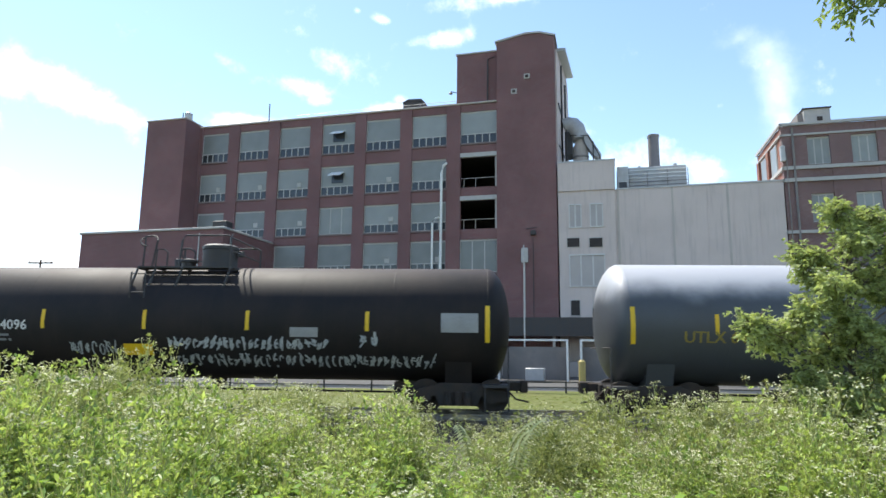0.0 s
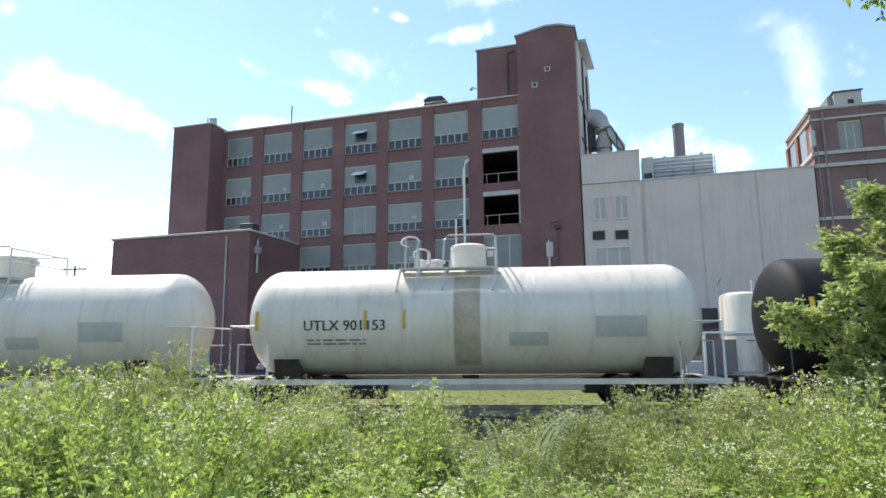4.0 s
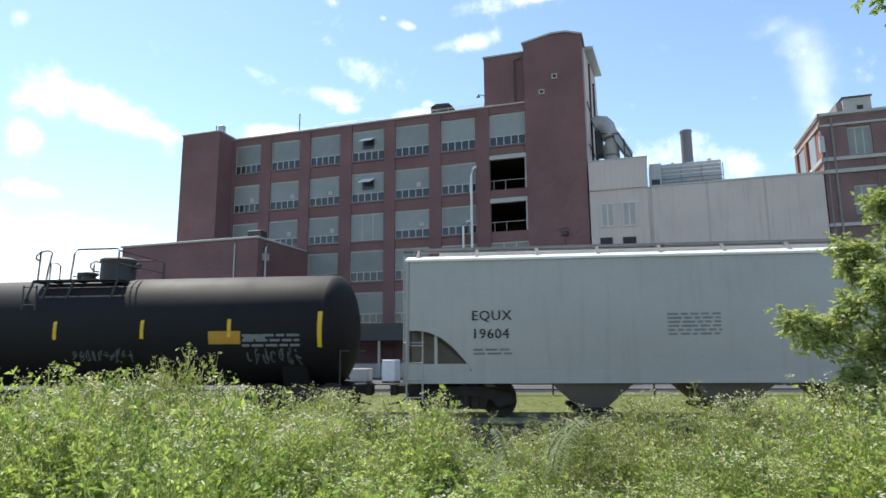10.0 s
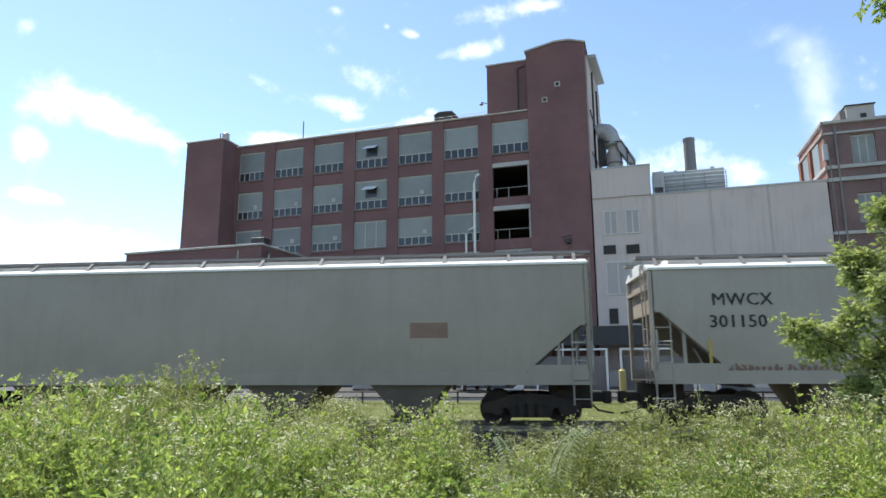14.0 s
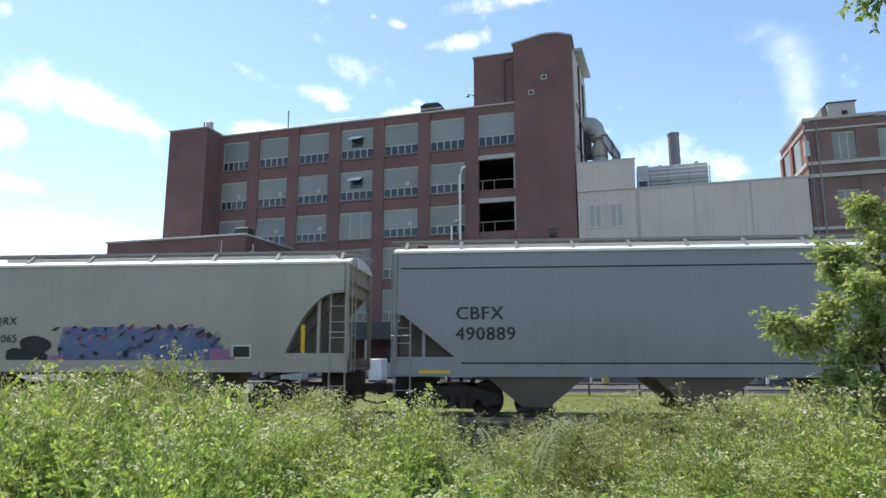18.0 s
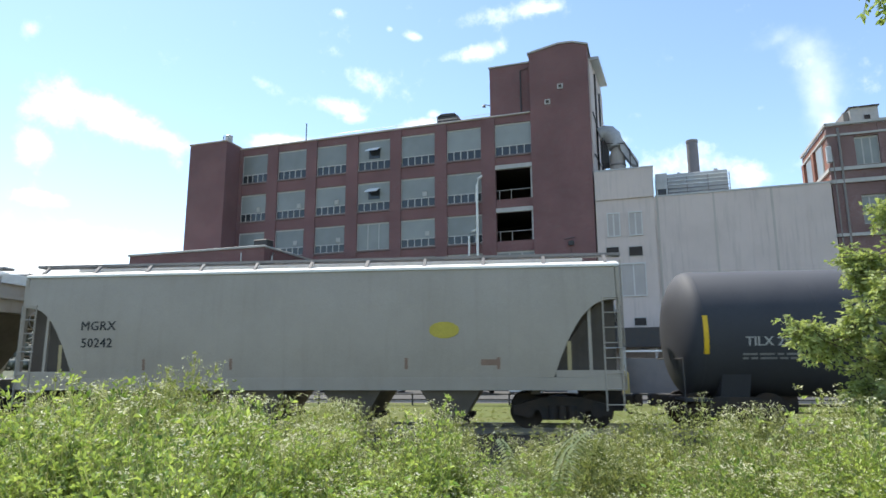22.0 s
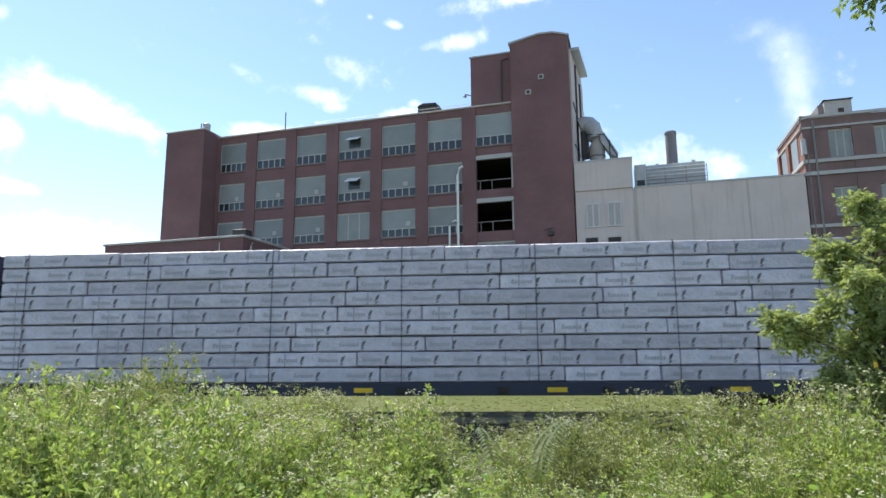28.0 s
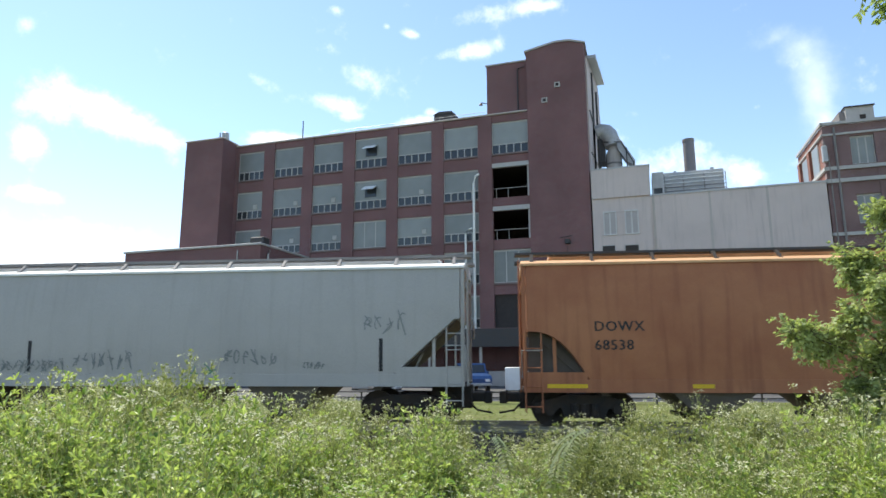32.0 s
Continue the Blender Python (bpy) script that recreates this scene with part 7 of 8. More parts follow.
    lettering(c, "TILX 293145", -h + 1.55, 2.4, 0.23, sh, paint("worn grey-white lettering", (0.42, 0.42, 0.41), 0.7, mix=0.5))
    data_block(c, -h + 1.5, 2.05, 1.4, 0.2, sh, D, 2)
    patch(c, "panel", -h + 7.2, -h + 7.9, 1.88, 2.15, sh, YELLOW, "yellow sticker")
    patch(c, "panel", h - 5.52, h - 4.8, 2.5, 2.93, sh, YELLOW, "yellow sticker")
    data_block(c, h - 7.45, 1.72, 0.9, 0.42, sh, D, 4)
    data_block(c, h - 5.5, 2.05, 0.64, 0.18, sh, D, 2)
    data_block(c, h - 3.6, 2.24, 1.45, 0.16, sh, D, 1)
    data_block(c, h - 3.55, 1.98, 0.8, 0.2, sh, D, 3)
    data_block(c, h - 1.45, 2.45, 1.0, 0.45, sh, D, 3)
    blob(c, [(h - 1.0, 1.6), (h - 0.84, 1.76), (h - 1.0, 1.92), (h - 1.16, 1.76)], sh, WHITEMARK, "placard", "white diamond placard")
    # two pale hoppers of one class, a rust-streaked one between them
    for r, l, num, seed in ((-83.4, -100.1, "50242", 71), (-119.6, -136.7, "50057", 72)):
        c, h, sh = hopper_car(r, l, HOPPALE, "pale grey covered hopper car with a yellow decal", top=4.5, sill=1.32, cut=1.5, cut_z=3.6, brackets=11, curve=True)
        lettering(c, "MGRX", -h + 1.9, 2.95, 0.26, sh, BLACKMARK, spacing=1.05)
        lettering(c, num, -h + 1.95, 2.48, 0.26, sh, BLACKMARK, spacing=1.05)
        blob(c, [((3.8 if num[2] == "2" else 1.2) + 0.4 * math.cos(a), (2.86 if num[2] == "2" else 2.2) + 0.22 * math.sin(a)) for a in [i * math.pi / 7 for i in range(14)]], sh, paint("worn yellow decal", (0.52, 0.42, 0.06), 0.6), "decal", "worn yellow oval decal")
        patch(c, "panel", h - 3.6, h - 3.1, 1.95, 2.1, sh, GRAF["rust"], "rusty patch")
        for x in (-4.5, -2.0, 2.8, 5.2):
            patch(c, "reflective_mark", x - 0.04, x + 0.04, 1.85, 2.15, sh, GRAF["rust"])
        for s in (-1, 1):
            patch(c, "reflective_mark", s * (h - 1.35) - 0.05, s * (h - 1.35) + 0.05, 1.75, 2.55, sh, paint("faded tan strip", (0.42, 0.34, 0.18), 0.6), "faded strip")
    c, h, sh = hopper_car(-101.5, -118.3, HOPRUSTY, "pale covered hopper car with long rust streaks", top=4.5, sill=1.22, cut=1.5, cut_z=3.6, brackets=11, curve=True)
    lettering(c, "TCMX", -h + 1.6, 2.75, 0.26, sh, BLACKMARK, spacing=1.05)
    lettering(c, "703448", -h + 1.6, 2.28, 0.26, sh, BLACKMARK, spacing=1.05)
    data_block(c, h - 3.5, 2.25, 1.2, 0.6, sh, D, 5)
    patch(c, "panel", h - 2.9, h - 2.4, 1.75, 2.05, sh, BLACKMARK, "small black data panel")
    patch(c, "panel", -0.6, 0.1, 1.75, 2.0, sh, GRAF["rust"], "rusty placard")
    patch(c, "panel", 0.4, 0.85, 1.8, 1.95, sh, GRAF["rust"], "rusty placard")
    seam_stain = paint("faint brown run", (0.30, 0.26, 0.21), 0.8, (0.40, 0.36, 0.31), 0.9, 2.0)
    for i, x in enumerate((-5.1, -3.4, -1.65, 0.07, 3.9, 5.6)):
        patch(c, "rust_streak", x - 0.025, x + 0.03, 1.9 + 0.4 * (i % 3), 4.42, sh, seam_stain, "faint brown run down a seam", 0.004)
    rust_run = paint("rust run", (0.24, 0.135, 0.07), 0.8, (0.36, 0.27, 0.19), 0.9, 2.0)
    for x, w, z in ((2.1, 0.07, 3.2), (2.16, 0.03, 2.7), (-0.9, 0.02, 3.9)):
        patch(c, "rust_streak", x - w, x + w, z, 4.44, sh, rust_run, "rust run from the roof", 0.006)
    # two loaded lumber cars
    c, h, sh = beam_car(-137.75, -161.4, CARBROWN, "red-brown center-beam flat car stacked with white wrapped lumber", True)
    c, h, sh = beam_car(-162.3, -186.4, CARBLUE, "dark blue center-beam flat car stacked with white wrapped lumber", True)
    lettering(c, "NOKL", -h + 4.2, 0.98, 0.2, lambda z: -1.475, T, spacing=1.1)
    lettering(c, "737", -h + 5.9, 0.98, 0.2, lambda z: -1.475, T, spacing=1.1)
    lettering(c, "167", -h + 7.0, 0.98, 0.2, lambda z: -1.475, T, spacing=1.1)
    for x in (-9, -6.6, -1, 4, 8.5):
        patch(c, "reflective_mark", x - 0.25, x + 0.25, 1.0, 1.12, lambda z: -1.47, YELLOW, "yellow reflective strip")
    # blue-grey hopper with red tag
    c, h, sh = hopper_car(-187.6, -207.5, HOPLIGHT, "light blue-grey covered hopper car with a red tag", top=4.56, sill=1.22, cut=1.4, cut_z=2.75, curve=True, brackets=13, slope=OUTLET)
    lettering(c, "MLLX", -h + 1.75, 2.82, 0.25, sh, BLACKMARK, spacing=1.05)
    lettering(c, "26133", -h + 1.75, 2.36, 0.25, sh, BLACKMARK, spacing=1.05)
    data_block(c, -h + 1.8, 1.95, 0.9, 0.15, sh, D, 1)
    scrawl(c, h - 3.5, h - 1.4, 1.55, 2.3, sh, GRAF["red"], 81, 0.13, "bold red-brown sprayed tag", 6)
    scrawl(c, h - 5.2, h - 3.6, 1.5, 1.95, sh, GRAF["rust"], 82, 0.06, "faint sprayed tag", 6)
    # orange hopper
    c, h, sh = hopper_car(-208.7, -228.3, HOPORANGE, "rusty orange-tan covered hopper car", ROOFORANGE, top=4.5, sill=1.22, cut=1.4, cut_z=2.75, curve=True, brackets=13)
    lettering(c, "DOWX", -h + 1.8, 2.75, 0.26, sh, BLACKMARK, spacing=1.1)
    lettering(c, "68538", -h + 1.8, 2.28, 0.26, sh, BLACKMARK, spacing=1.1)
    data_block(c, h - 5.0, 1.95, 1.4, 0.6, sh, GRAF["rust"], 5)
    patch(c, "panel", h - 2.5, h - 1.95, 1.85, 2.2, sh, BLACKMARK, "small black data panel")
    for x in (-h + 1.1, -5.4, -1.9, 1.8, 5.3, h - 1.1):
        w = 0.5 if abs(abs(x) - h + 1.1) < 0.1 else 0.26
        patch(c, "reflective_mark", x - w, x + w, 1.33, 1.43, lambda z: -1.555, YELLOW, "yellow reflective strip")
    # grey hopper with dark scrawls, last to come
    c, h, sh = hopper_car(-229.8, -249.6, HOPLIGHT, "light grey covered hopper car with dark scrawls", top=4.48, sill=1.36, cut=1.6, cut_z=3.1, brackets=13, see_through=True)
    for i, (a, b, z0, z1, col, wd) in enumerate(((-6.5, -1.2, 1.75, 2.1, "ash", 0.03), (3.4, 4.9, 1.9, 2.35, "ash", 0.035), (-4.5, 4.0, 1.45, 1.7, "ash", 0.03), (7.2, 8.4, 2.7, 3.3, "ash", 0.03), (2.4, 3.2, 1.45, 2.0, "green", 0.03), (5.6, 6.2, 1.8, 2.0, "ash", 0.03), (-1.0, 0.8, 1.8, 2.3, "ash", 0.03))):
        scrawl(c, a, b, z0, z1, sh, GRAF[col], 90 + i, wd, "dark sprayed scrawl")
    for x in (-2.3, h - 2.2):
        patch(c, "reflective_mark", x - 0.05, x + 0.05, 1.75, 2.6, sh, GRAF["black"], "dark strip")


build_train()


# ================= weeds, sapling and branch =================
def plant_variants(rng, count, bloom):
    """Small weed plants as arrays: places, triangles and the material of each triangle (0 leaf, 1 stem, 2 flower)."""
    out = []
    for _ in range(count):
        vs, fs, mi = [], [], []

        def quad(a, b, c, d, m):
            n = len(vs)
            vs.extend((a, b, c, d))
            fs.extend(((n, n + 1, n + 2), (n, n + 2, n + 3)))
            mi.extend((m, m))

        def speck(c, a, b, m):
            n = len(vs)
            vs.extend((c - a - b * 0.6, c + a - b * 0.6, c + b))
            fs.append((n, n + 1, n + 2))
            mi.append(m)

        def leaf(p, az, ln, wide, rise, droop):
            d = np.array([math.cos(az), math.sin(az), rise])
            d /= np.linalg.norm(d)
            side = np.cross(d, (0, 0, 1))
            side = side / np.linalg.norm(side) * ln * wide
            mid = p + d * ln * 0.5 + np.array([0, 0, 0.004])
            quad(p, mid + side, p + d * ln - np.array([0, 0, ln * droop]), mid - side, 0)

        stems = rng.integers(2, 4)
        for _s in range(stems):
            lean = rng.uniform(-0.3, 0.3, 2)
            hgt = rng.uniform(0.7, 1.05)
            base = rng.uniform(-0.06, 0.06, 2)
            at = lambda t: np.array([base[0] + lean[0] * t * t, base[1] + lean[1] * t * t, hgt * t])
            for a, b in ((0, 0.5), (0.5, 1.0)):
                p, q = at(a), at(b)
                w = 0.0035 * (1.3 - a)
                quad(p - (w, 0, 0), p + (w, 0, 0), q + (w * 0.7, 0, 0), q - (w * 0.7, 0, 0), 1)
            # tufts of short oval leaves at the nodes, crowded towards the tip
            nodes = rng.integers(8, 10)
            for k in range(nodes):
                t = 1.02 - 0.66 * (k / nodes) + rng.uniform(-0.03, 0.02)
                tw = at(t) + rng.normal(0, 0.026, 3) * (1, 1, 0.6)
                for _leaf in range(rng.integers(5, 7)):
                    leaf(tw, rng.uniform(0, 2 * math.pi), rng.uniform(0.03, 0.068) * (1.3 - 0.5 * t), rng.uniform(0.12, 0.21), rng.uniform(0.2, 2.6), rng.uniform(0.0, 0.45))
            # flat-topped heads of small cream flowers, or a loose spike of seed
            kind = rng.random()
            top = at(1.0)
            if kind < bloom:
                for u in range(rng.integers(2, 5)):
                    cen = top + rng.normal(0, 1, 3) * (0.06, 0.06, 0.045) + (0, 0, 0.02)
                    quad(top - (0, 0, 0.14), top - (0.005, 0, 0.14), cen, cen + (0.005, 0, 0), 1)
                    rad = rng.uniform(0.016, 0.036)
                    for k in range(9):
                        o = rng.normal(0, 1, 3) * (rad, rad, rad * 0.4)
                        r = rng.uniform(0.006, 0.012)
                        c = cen + o
                        a = np.array([1, 0, rng.uniform(-0.5, 0.5)]) * r
                        b = np.array([0, 1, rng.uniform(-0.5, 0.5)]) * r
                        speck(c, a, b, 2 if rng.random() < 0.8 else 1)
            elif kind < bloom + 0.25:
                for k in range(9):
                    c = at(rng.uniform(0.8, 1.08)) + rng.normal(0, 0.014, 3)
                    r = rng.uniform(0.006, 0.013)
                    a = rng.normal(0, 1, 3)
                    a *= r / np.linalg.norm(a)
                    b = np.cross(a, rng.normal(0, 1, 3))
                    b *= r / np.linalg.norm(b)
                    speck(c, a, b, 1)
        out.append((np.array(vs), np.array(fs), np.array(mi)))
    return out


def ground_z(y):
    return np.interp(y, [-6, 3, 6, 11.5, 13.6, 14.8], [0.38, 0.36, 0.12, -0.05, -0.22, -0.35])


def weed_height(x, y):
    """Height of the growth over its ground: taller on the left bank, a dip before the train's middle."""
    h = 0.98 + 0.13 * np.sin(x * 1.7 + y * 0.6) + 0.12 * np.sin(x * 0.63 - y * 1.1 + 2) + 0.2 * np.sin(x * 5.3 + 1.3 * y) * np.sin(y * 4.4 - x * 0.9) + 0.1 * np.sin(x * 9.7 - y * 5.1)
    ang = x / np.maximum(y, 1.0)
    h += np.interp(ang, [-1.0, -0.82, -0.66, -0.56, -0.44, -0.34, -0.15, 0.05, 0.2, 0.33, 0.5, 1.0], [0.33, 0.29, 0.32, 0.52, 0.38, 0.21, 0.06, -0.12, -0.1, 0.06, 0.26, 0.3])
    h -= 0.2 * np.exp(-((ang - 0.05) / 0.085) ** 2) * np.interp(y, [5.0, 7.0], [0.0, 1.0])      # a gap where the track shows
    return h - 0.24 * np.interp(y, [3.0, 6.0], [1.0, 0.0])


def scatter(name, label, n, seed, y0, y1, wide, scale, variants, materials):
    rng = np.random.default_rng(seed)
    # plants stand in domed clumps, with a few between them
    m = n // 24
    cy = np.sqrt(rng.uniform(y0 ** 2, y1 ** 2, m))
    cx = rng.uniform(-1, 1, m) * (cy * wide + 1.2) - cy * 0.09
    rad, tall = rng.uniform(0.18, 0.42, m), rng.uniform(0.7, 1.1, m)
    own = rng.integers(0, m, n)
    off = rng.normal(0, 0.5, (n, 2)) * np.where(rng.random(n) < 0.2, 2.2, 1.0)[:, None]
    far = np.minimum((off ** 2).sum(1), 1.6)
    x, y = cx[own] + off[:, 0] * rad[own], np.clip(cy[own] + off[:, 1] * rad[own], 2.5, 13.3)
    h = weed_height(cx[own], cy[own]) * tall[own] * (1.15 - 0.46 * far) * rng.uniform(0.9, 1.02, n) * scale
    lean_x, lean_y = off[:, 0] * 0.2, off[:, 1] * 0.2
    az = rng.uniform(0, 2 * math.pi, n)
    half = len(variants) // 2
    leafy = rng.random(n) < np.interp(x / y, [-0.9, -0.3, 0.2, 0.8], [0.7, 0.55, 0.35, 0.15]) * np.interp(y, [4.0, 7.0], [1.35, 0.35])
    which = np.where(leafy, rng.integers(0, half, n), rng.integers(half, len(variants), n))
    V, F, M, off = [], [], [], 0
    for k, (vs, fs, mi) in enumerate(variants):
        sel = np.where(which == k)[0]
        if not len(sel):
            continue
        c, s = np.cos(az[sel])[:, None], np.sin(az[sel])[:, None]
        sc = h[sel][:, None]
        wid = sc * 0.5 + 0.5
        px = (vs[None, :, 0] * c - vs[None, :, 1] * s) * wid + x[sel][:, None] + lean_x[sel][:, None] * vs[None, :, 2] ** 2
        py = (vs[None, :, 0] * s + vs[None, :, 1] * c) * wid + y[sel][:, None] + lean_y[sel][:, None] * vs[None, :, 2] ** 2
        pz = vs[None, :, 2] * sc + ground_z(y[sel])[:, None]
        V.append(np.stack([px, py, pz], -1).reshape(-1, 3))
        F.append((fs[None] + (np.arange(len(sel)) * len(vs))[:, None, None] + off).reshape(-1, 3))
        M.append(np.tile(mi, len(sel)))
        off += len(sel) * len(vs)
    me = tri_mesh(name, np.concatenate(V), np.concatenate(F), *materials, index=np.concatenate(M))
    return tagged(new(name, me), label, "weeds", kind="stuff")


def build_weeds():
    rng = np.random.default_rng(21)
    var = plant_variants(rng, 9, 0.10) + plant_variants(rng, 9, 0.62)
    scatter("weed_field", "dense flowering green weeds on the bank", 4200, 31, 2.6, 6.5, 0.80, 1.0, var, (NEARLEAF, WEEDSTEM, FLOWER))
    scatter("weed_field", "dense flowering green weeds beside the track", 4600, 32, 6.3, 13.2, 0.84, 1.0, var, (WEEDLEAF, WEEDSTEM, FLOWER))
    # broad leaves low in front
    rng = np.random.default_rng(8)
    vs, fs = [], []
    for k in range(900):
        y = rng.uniform(2.6, 5.0)
        x = (rng.uniform(-0.85, 0.75) if k % 3 == 0 else rng.uniform(-0.85, -0.05)) * y
        if k > 872:             # one bright clump
            x, y = -0.1 + rng.normal(0, 0.06), 3.35 + rng.normal(0, 0.05)
        z = ground_z(y) + rng.uniform(0.5, 0.95) + (0.06 if k > 872 else 0)
        az, ln = rng.uniform(0, 2 * math.pi), rng.uniform(0.035, 0.075)
        d = np.array([math.cos(az), math.sin(az), rng.uniform(-0.3, 0.6)])
        s = np.cross(d, (0, 0, 1)) * ln * 0.42
        p = np.array([x, y, z])
        n = len(vs)
        vs += [p, p + d * ln * 0.35 + s, p + d * ln * 0.8 + s * 0.75, p + d * ln * 1.15 - (0, 0, ln * 0.3), p + d * ln * 0.8 - s * 0.75, p + d * ln * 0.35 - s]
        fs += [(n, n + 1, n + 5), (n + 1, n + 2, n + 5), (n + 2, n + 4, n + 5), (n + 2, n + 3, n + 4)]
    tagged(new("broad_leaf_weeds", tri_mesh("broad_leaf_weeds", vs, fs, BROADLEAF)), "bright broad-leaved weeds among the tall ones", "weeds", kind="stuff")
    # short grass tufts on the mown strip
    rng = np.random.default_rng(9)
    n = 9000
    y = rng.uniform(20.6, 33.6, n)
    x = rng.uniform(-30, 32, n)
    z = np.interp(y, [19.7, 20.8, 23, 33.6, 34.4], [0.15, -0.2, -0.3, -0.25, -0.12])
    az = rng.uniform(0, 2 * math.pi, n)
    w, h = rng.uniform(0.06, 0.12, n), rng.uniform(0.015, 0.035, n)
    dx, dy = np.cos(az) * w, np.sin(az) * w
    a = np.stack([x - dx, y - dy, z], 1)
    b = np.stack([x + dx, y + dy, z], 1)
    t = np.stack([x - dy * 1.4, y + dx * 1.4, z + h], 1)
    tagged(new("mown_grass", tri_mesh("mown_grass", np.stack([a, b, t], 1).reshape(-1, 3), np.arange(3 * n).reshape(-1, 3), LAWN)), "short sunny grass beyond the track", "grass", kind="stuff")


def build_shoots():
    """Arching shoots with paired narrow leaflets that stand out before the track."""
    for x, y, h, lean in ((0.0, 6.5, 1.58, -0.18), (0.2, 6.5, 1.66, 0.42), (0.36, 6.45, 1.7, 0.36), (0.3, 6.3, 1.55, 0.24)):
        sh = thing("sumac_shoot", pose(x, y, float(ground_z(y))), "arching shoot with paired narrow leaflets among weeds", "plant", "shoots by the track")
        at = lambda t: Vector((lean * t * t, 0.1 * t, h * (t - 0.28 * t ** 3)))
        part("stalk", Kit().tube([at(k / 6) for k in range(7)], [0.011 - 0.0012 * k for k in range(7)], 5), WEEDSTEM, sh)
        vs, fs = [], []
        for k in range(13):
            t = 0.5 + 0.5 * k / 12
            c = at(t)
            for s in (-1, 1):
                d = Vector((0.25 * lean, s * 0.5, 0.0)) + Vector((s * 0.75, 0, -0.12 - 0.2 * t))
                d.normalize()
                ln = 0.165 * (1.25 - 0.85 * t)
                w = d.cross(Vector((0.2, -0.7, 0.6))).normalized() * 0.012
                n = len(vs)
                vs += [tuple(c), tuple(c + d * ln * 0.4 + w), tuple(c + d * ln - Vector((0, 0, 0.02))), tuple(c + d * ln * 0.4 - w)]
                fs += [(n, n + 1, n + 2), (n, n + 2, n + 3)]
        tagged(part("foliage", tri_mesh("foliage", vs, fs, SUMACLEAF), None, sh), kind="stuff")


def leafy_tree(name, m, label, limbs, leaf_len, per_m, seed, spread, leaf):
    """Trunk and limbs as tapered tubes; compound leaves of paired leaflets along the twigs."""
    tr = thing(name, m, label, "tree")
    rng = np.random.default_rng(seed)
    wood = Kit()
    lv, lf = [], []
    for pts, r0, leafy in limbs:
        pts = [Vector(p) for p in pts]
        n = len(pts)
        wood.tube(pts, [r0 * (1 - 0.75 * i / (n - 1)) for i in range(n)], 6)
        if not leafy:
            continue
        for a, b in zip(pts, pts[1:]):
            L = (b - a).length
            for k in range(max(1, int(L * per_m))):
                p = a.lerp(b, rng.random())
                d = Vector(rng.normal(0, 1, 3)) + Vector((0, 0, 0.15))
                d.normalize()
                ln = rng.uniform(0.5, 1.25) * spread
                q = p + d * ln - Vector((0, 0, ln * 0.25))
                if k % 3 == 0:
                    wood.tube([p, p.lerp(q, 0.5) + Vector((0, 0, 0.03)), q], [0.006, 0.004, 0.002], 3)
                for j in range(7):
                    c = p.lerp(q, 0.35 + 0.65 * j / 6) + Vector((0, 0, 0.03 * math.sin(j)))
                    for sgn in (-1, 1):
                        side = d.cross(Vector((0, 0, 1)))
                        if side.length < 1e-3:
                            side = Vector((1, 0, 0))
                        side.normalize()
                        e = (side * sgn + d * 0.7 + Vector(rng.normal(0, 0.3, 3)) - Vector((0, 0, 0.45))).normalized()
                        w = e.cross(Vector(rng.normal(0, 1, 3))).normalized() * leaf_len * rng.uniform(0.17, 0.27)
                        l2 = leaf_len * rng.uniform(0.7, 1.25)
                        i = len(lv)
                        lv += [c, c + e * l2 * 0.45 + w, c + e * l2, c + e * l2 * 0.45 - w]
                        lf += [(i, i + 1, i + 2), (i, i + 2, i + 3)]
    part("trunk", wood, BARK, tr)
    part("crown", tri_mesh("crown", [tuple(v) for v in lv], lf, leaf), None, tr, "yellow-green compound leaves")
    return tr


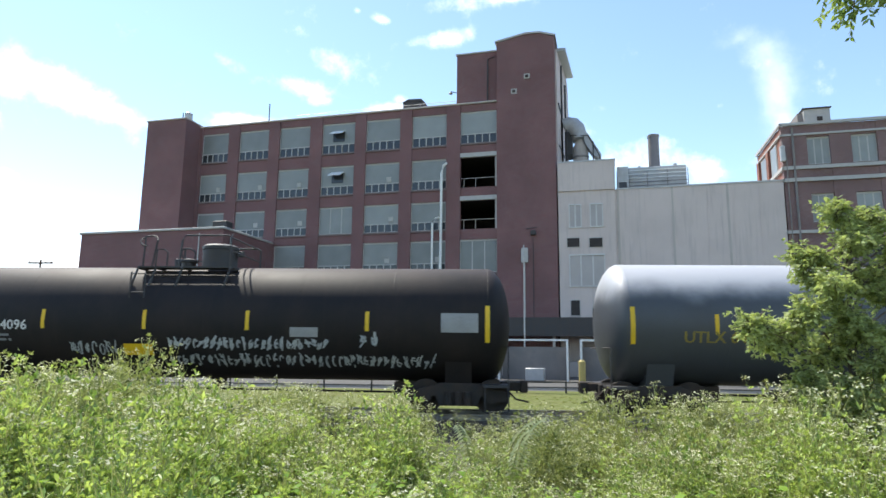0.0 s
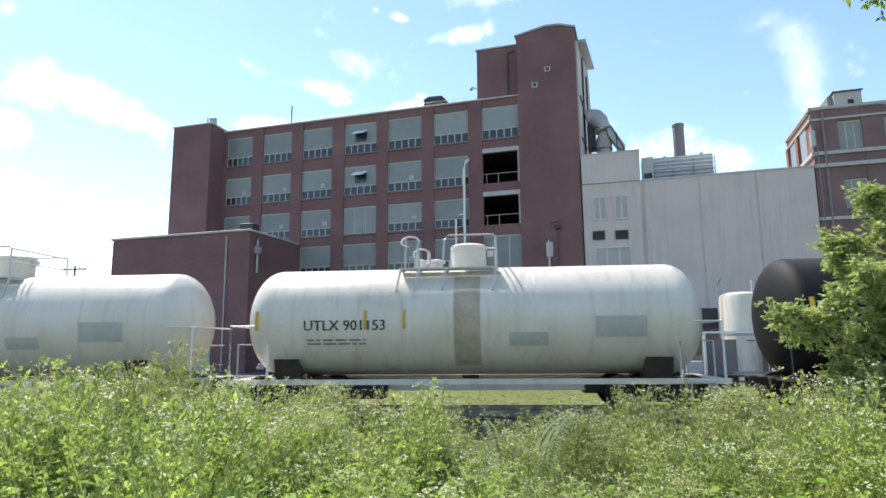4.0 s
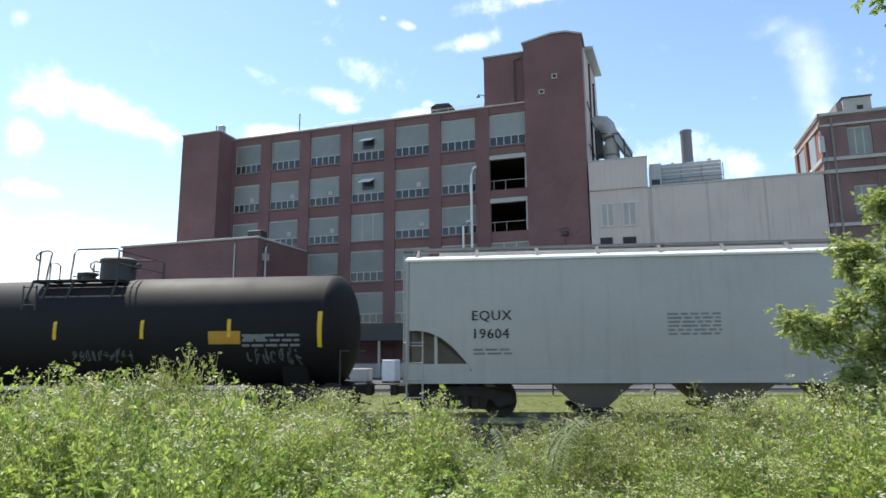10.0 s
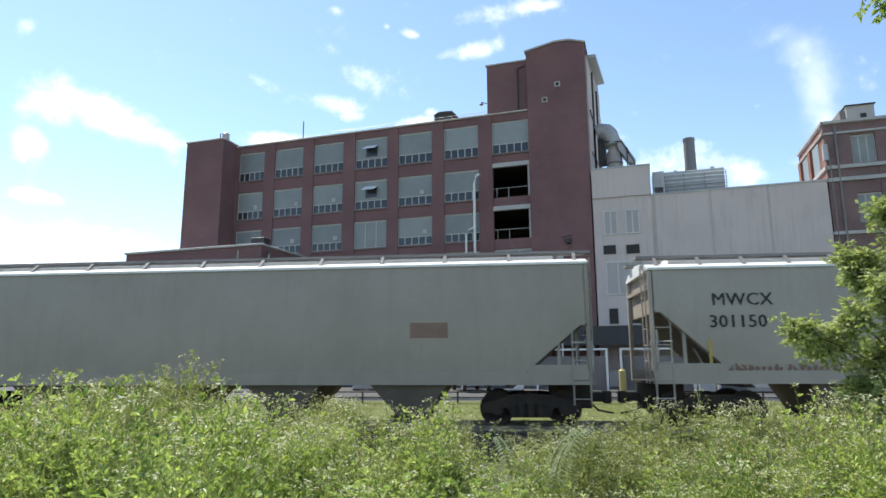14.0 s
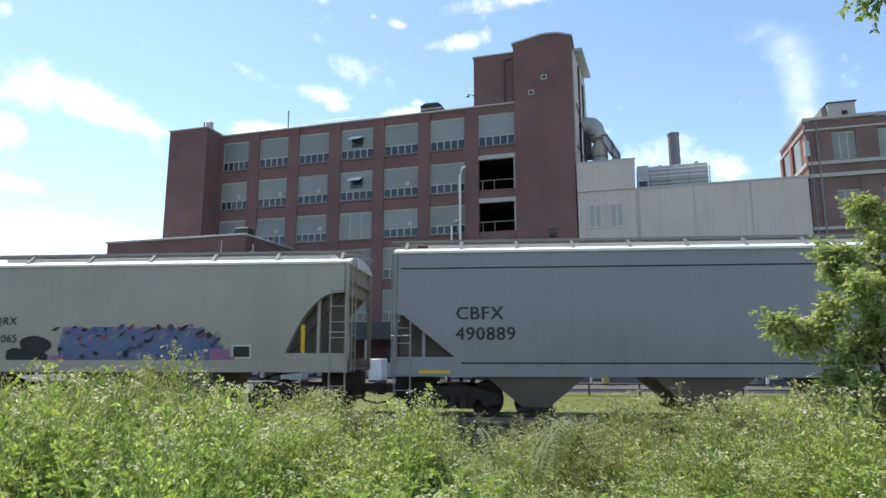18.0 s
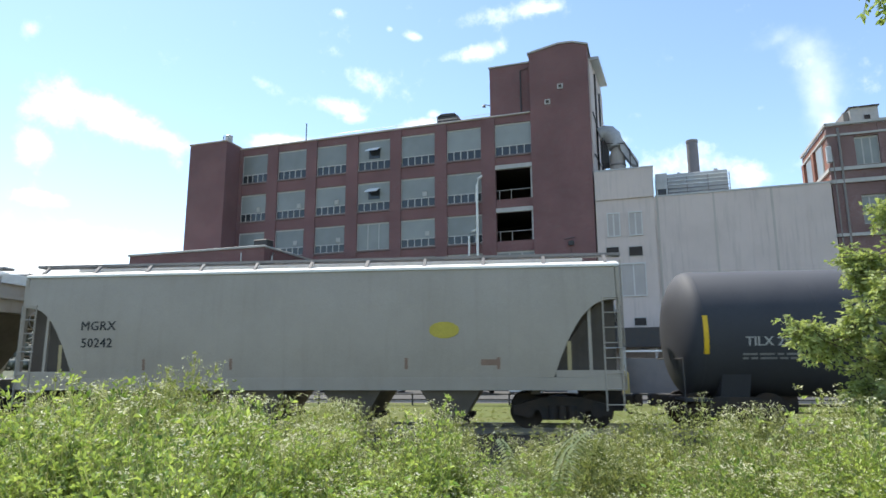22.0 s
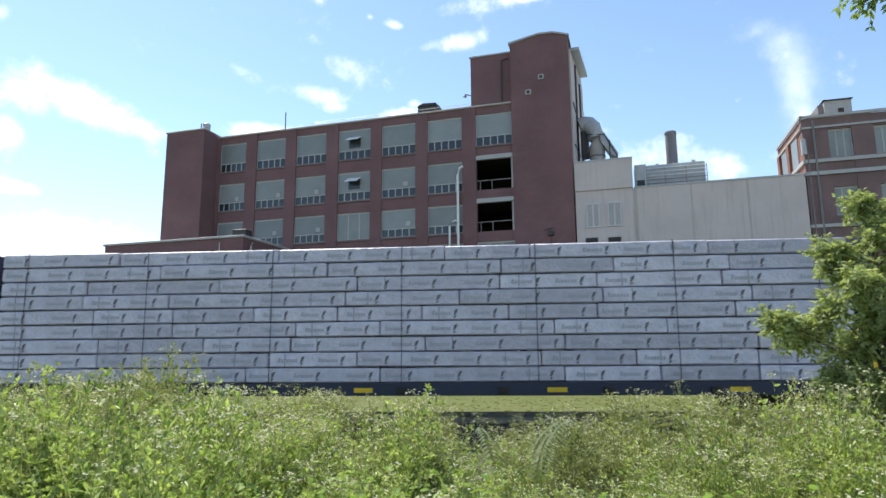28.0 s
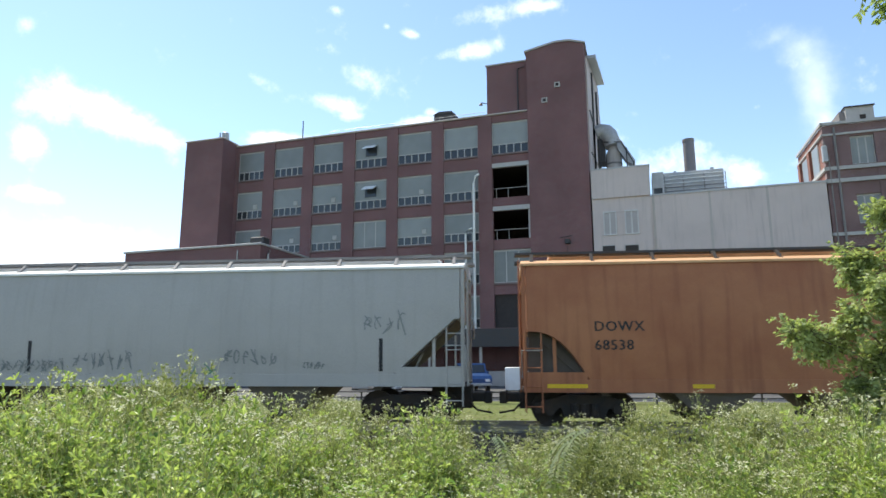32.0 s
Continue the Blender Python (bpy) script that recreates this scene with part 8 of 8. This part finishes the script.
def build_trees():
    # sapling at the edge of the bank: bare inner limbs, each ending in a tuft of twigs
    rng = np.random.default_rng(77)
    limbs = [([(0.1, 0, 0), (0.12, 0, 0.9), (0.08, 0.05, 1.8), (0.16, 0, 2.7), (0.2, 0, 3.35)], 0.045, False)]
    lobes = [(-1.0, -0.1, 2.0, 0.26), (-0.72, 0.05, 1.88, 0.25), (-0.5, -0.1, 2.14, 0.26), (-0.22, 0.1, 2.82, 0.28), (-0.18, -0.15, 2.5, 0.34), (0.1, 0, 3.4, 0.2), (0.48, 0.1, 3.3, 0.3), (0.17, -0.1, 3.05, 0.3), (-0.45, 0, 1.36, 0.26),
             (-0.12, -0.2, 1.32, 0.38), (0.07, -0.2, 2.0, 0.42), (-0.2, 0.1, 1.72, 0.3), (0.35, -0.2, 1.6, 0.4), (0.45, 0.1, 2.5, 0.42), (-0.3, -0.1, 0.95, 0.25), (0.2, -0.3, 0.95, 0.35), (0.8, 0, 2.9, 0.4), (0.85, -0.1, 2.0, 0.45), (0.8, -0.1, 1.3, 0.42), (1.2, 0.1, 2.5, 0.4), (1.25, 0, 1.7, 0.42), (1.1, 0.1, 3.2, 0.3)]
    for x, y, z, r in lobes:
        low = max(0.3, z - 0.6)
        limbs.append(([(0.1, 0.02, low), (0.1 + (x - 0.1) * 0.55, y * 0.5, (low + z) / 2 + 0.1), (x, y, z)], 0.014, False))
        for k in range(int(7 + 14 * r)):
            d = rng.normal(0, 1, 3)
            d *= r * rng.uniform(0.55, 1.0) / np.linalg.norm(d)
            limbs.append(([(x, y, z), (x + d[0] * 0.6, y + d[1] * 0.6, z + d[2] * 0.5 + 0.03), (x + d[0], y + d[1], z + d[2] * 0.85)], 0.005, True))
    leafy_tree("sapling", pose(4.25, 7.5, 0.3), "young tree with yellow-green compound leaves", limbs, 0.066, 62, 5, 0.19, SAPLEAF)
    # overhanging branch of a tree that stands beside the bank
    limbs = [([(0, 0, 0), (0.1, 0, 2.2), (0, 0.1, 4.3), (-0.3, 0, 6.2), (-0.4, 0, 8.2)], 0.17, False),
             ([(-0.3, 0, 6.0), (-1.4, -0.1, 6.15), (-2.25, -0.1, 5.75)], 0.05, False),
             ([(-1.7, -0.1, 5.95), (-2.1, -0.1, 5.55), (-2.55, -0.1, 5.18)], 0.02, True), ([(-1.9, -0.1, 5.9), (-2.4, 0.05, 5.6), (-2.75, 0, 5.35)], 0.02, True),
             ([(-1.5, -0.1, 5.95), (-1.9, -0.2, 5.4), (-2.2, -0.25, 5.1)], 0.02, True), ([(-1.3, 0, 6.0), (-1.5, 0.1, 5.6), (-1.7, 0.1, 5.3)], 0.02, True),
             ([(-0.4, 0, 7), (-1.5, 0.4, 7.6), (-2.4, 0.3, 7.4)], 0.04, True), ([(-0.4, 0, 7.6), (0.8, 0.4, 8.2), (1.6, 0.3, 8.0)], 0.04, True), ([(-0.3, 0, 6.6), (0.9, -0.4, 6.9), (1.9, -0.3, 6.5)], 0.04, True)]
    leafy_tree("roadside_tree", pose(6.25, 6.0, 0.28), "tree whose leafy branch hangs over the bank", limbs, 0.09, 50, 6, 0.25, TREELEAF)


build_weeds()
build_shoots()
build_trees()


# ================= motion of the train =================
def motions():
    for car, centre in CARS:
        walk(car, [(t, pose(centre + run(t), TRACK_Y, 0)) for t in range(33)])
    for ws, car, wx, tx in WHEELS:
        centre = dict(CARS)[car]
        seen = [k / 30 for k in range(961) if abs(centre + tx + wx + run(k / 30)) < 15]
        if not seen:
            continue
        times = ([0.0] if seen[0] > 0 else []) + seen + ([32.0] if seen[-1] < 32 else [])
        rows, turn = [], 0.0
        for i, t in enumerate(times):
            if i and 0 < i and times[i - 1] >= seen[0] and t <= seen[-1]:
                turn += math.degrees((run(t) - run(times[i - 1])) / WHEEL_R)
            rows.append((t, pose(wx, 0, WHEEL_R, 0, turn, 0)))
        walk(ws, rows)


motions()
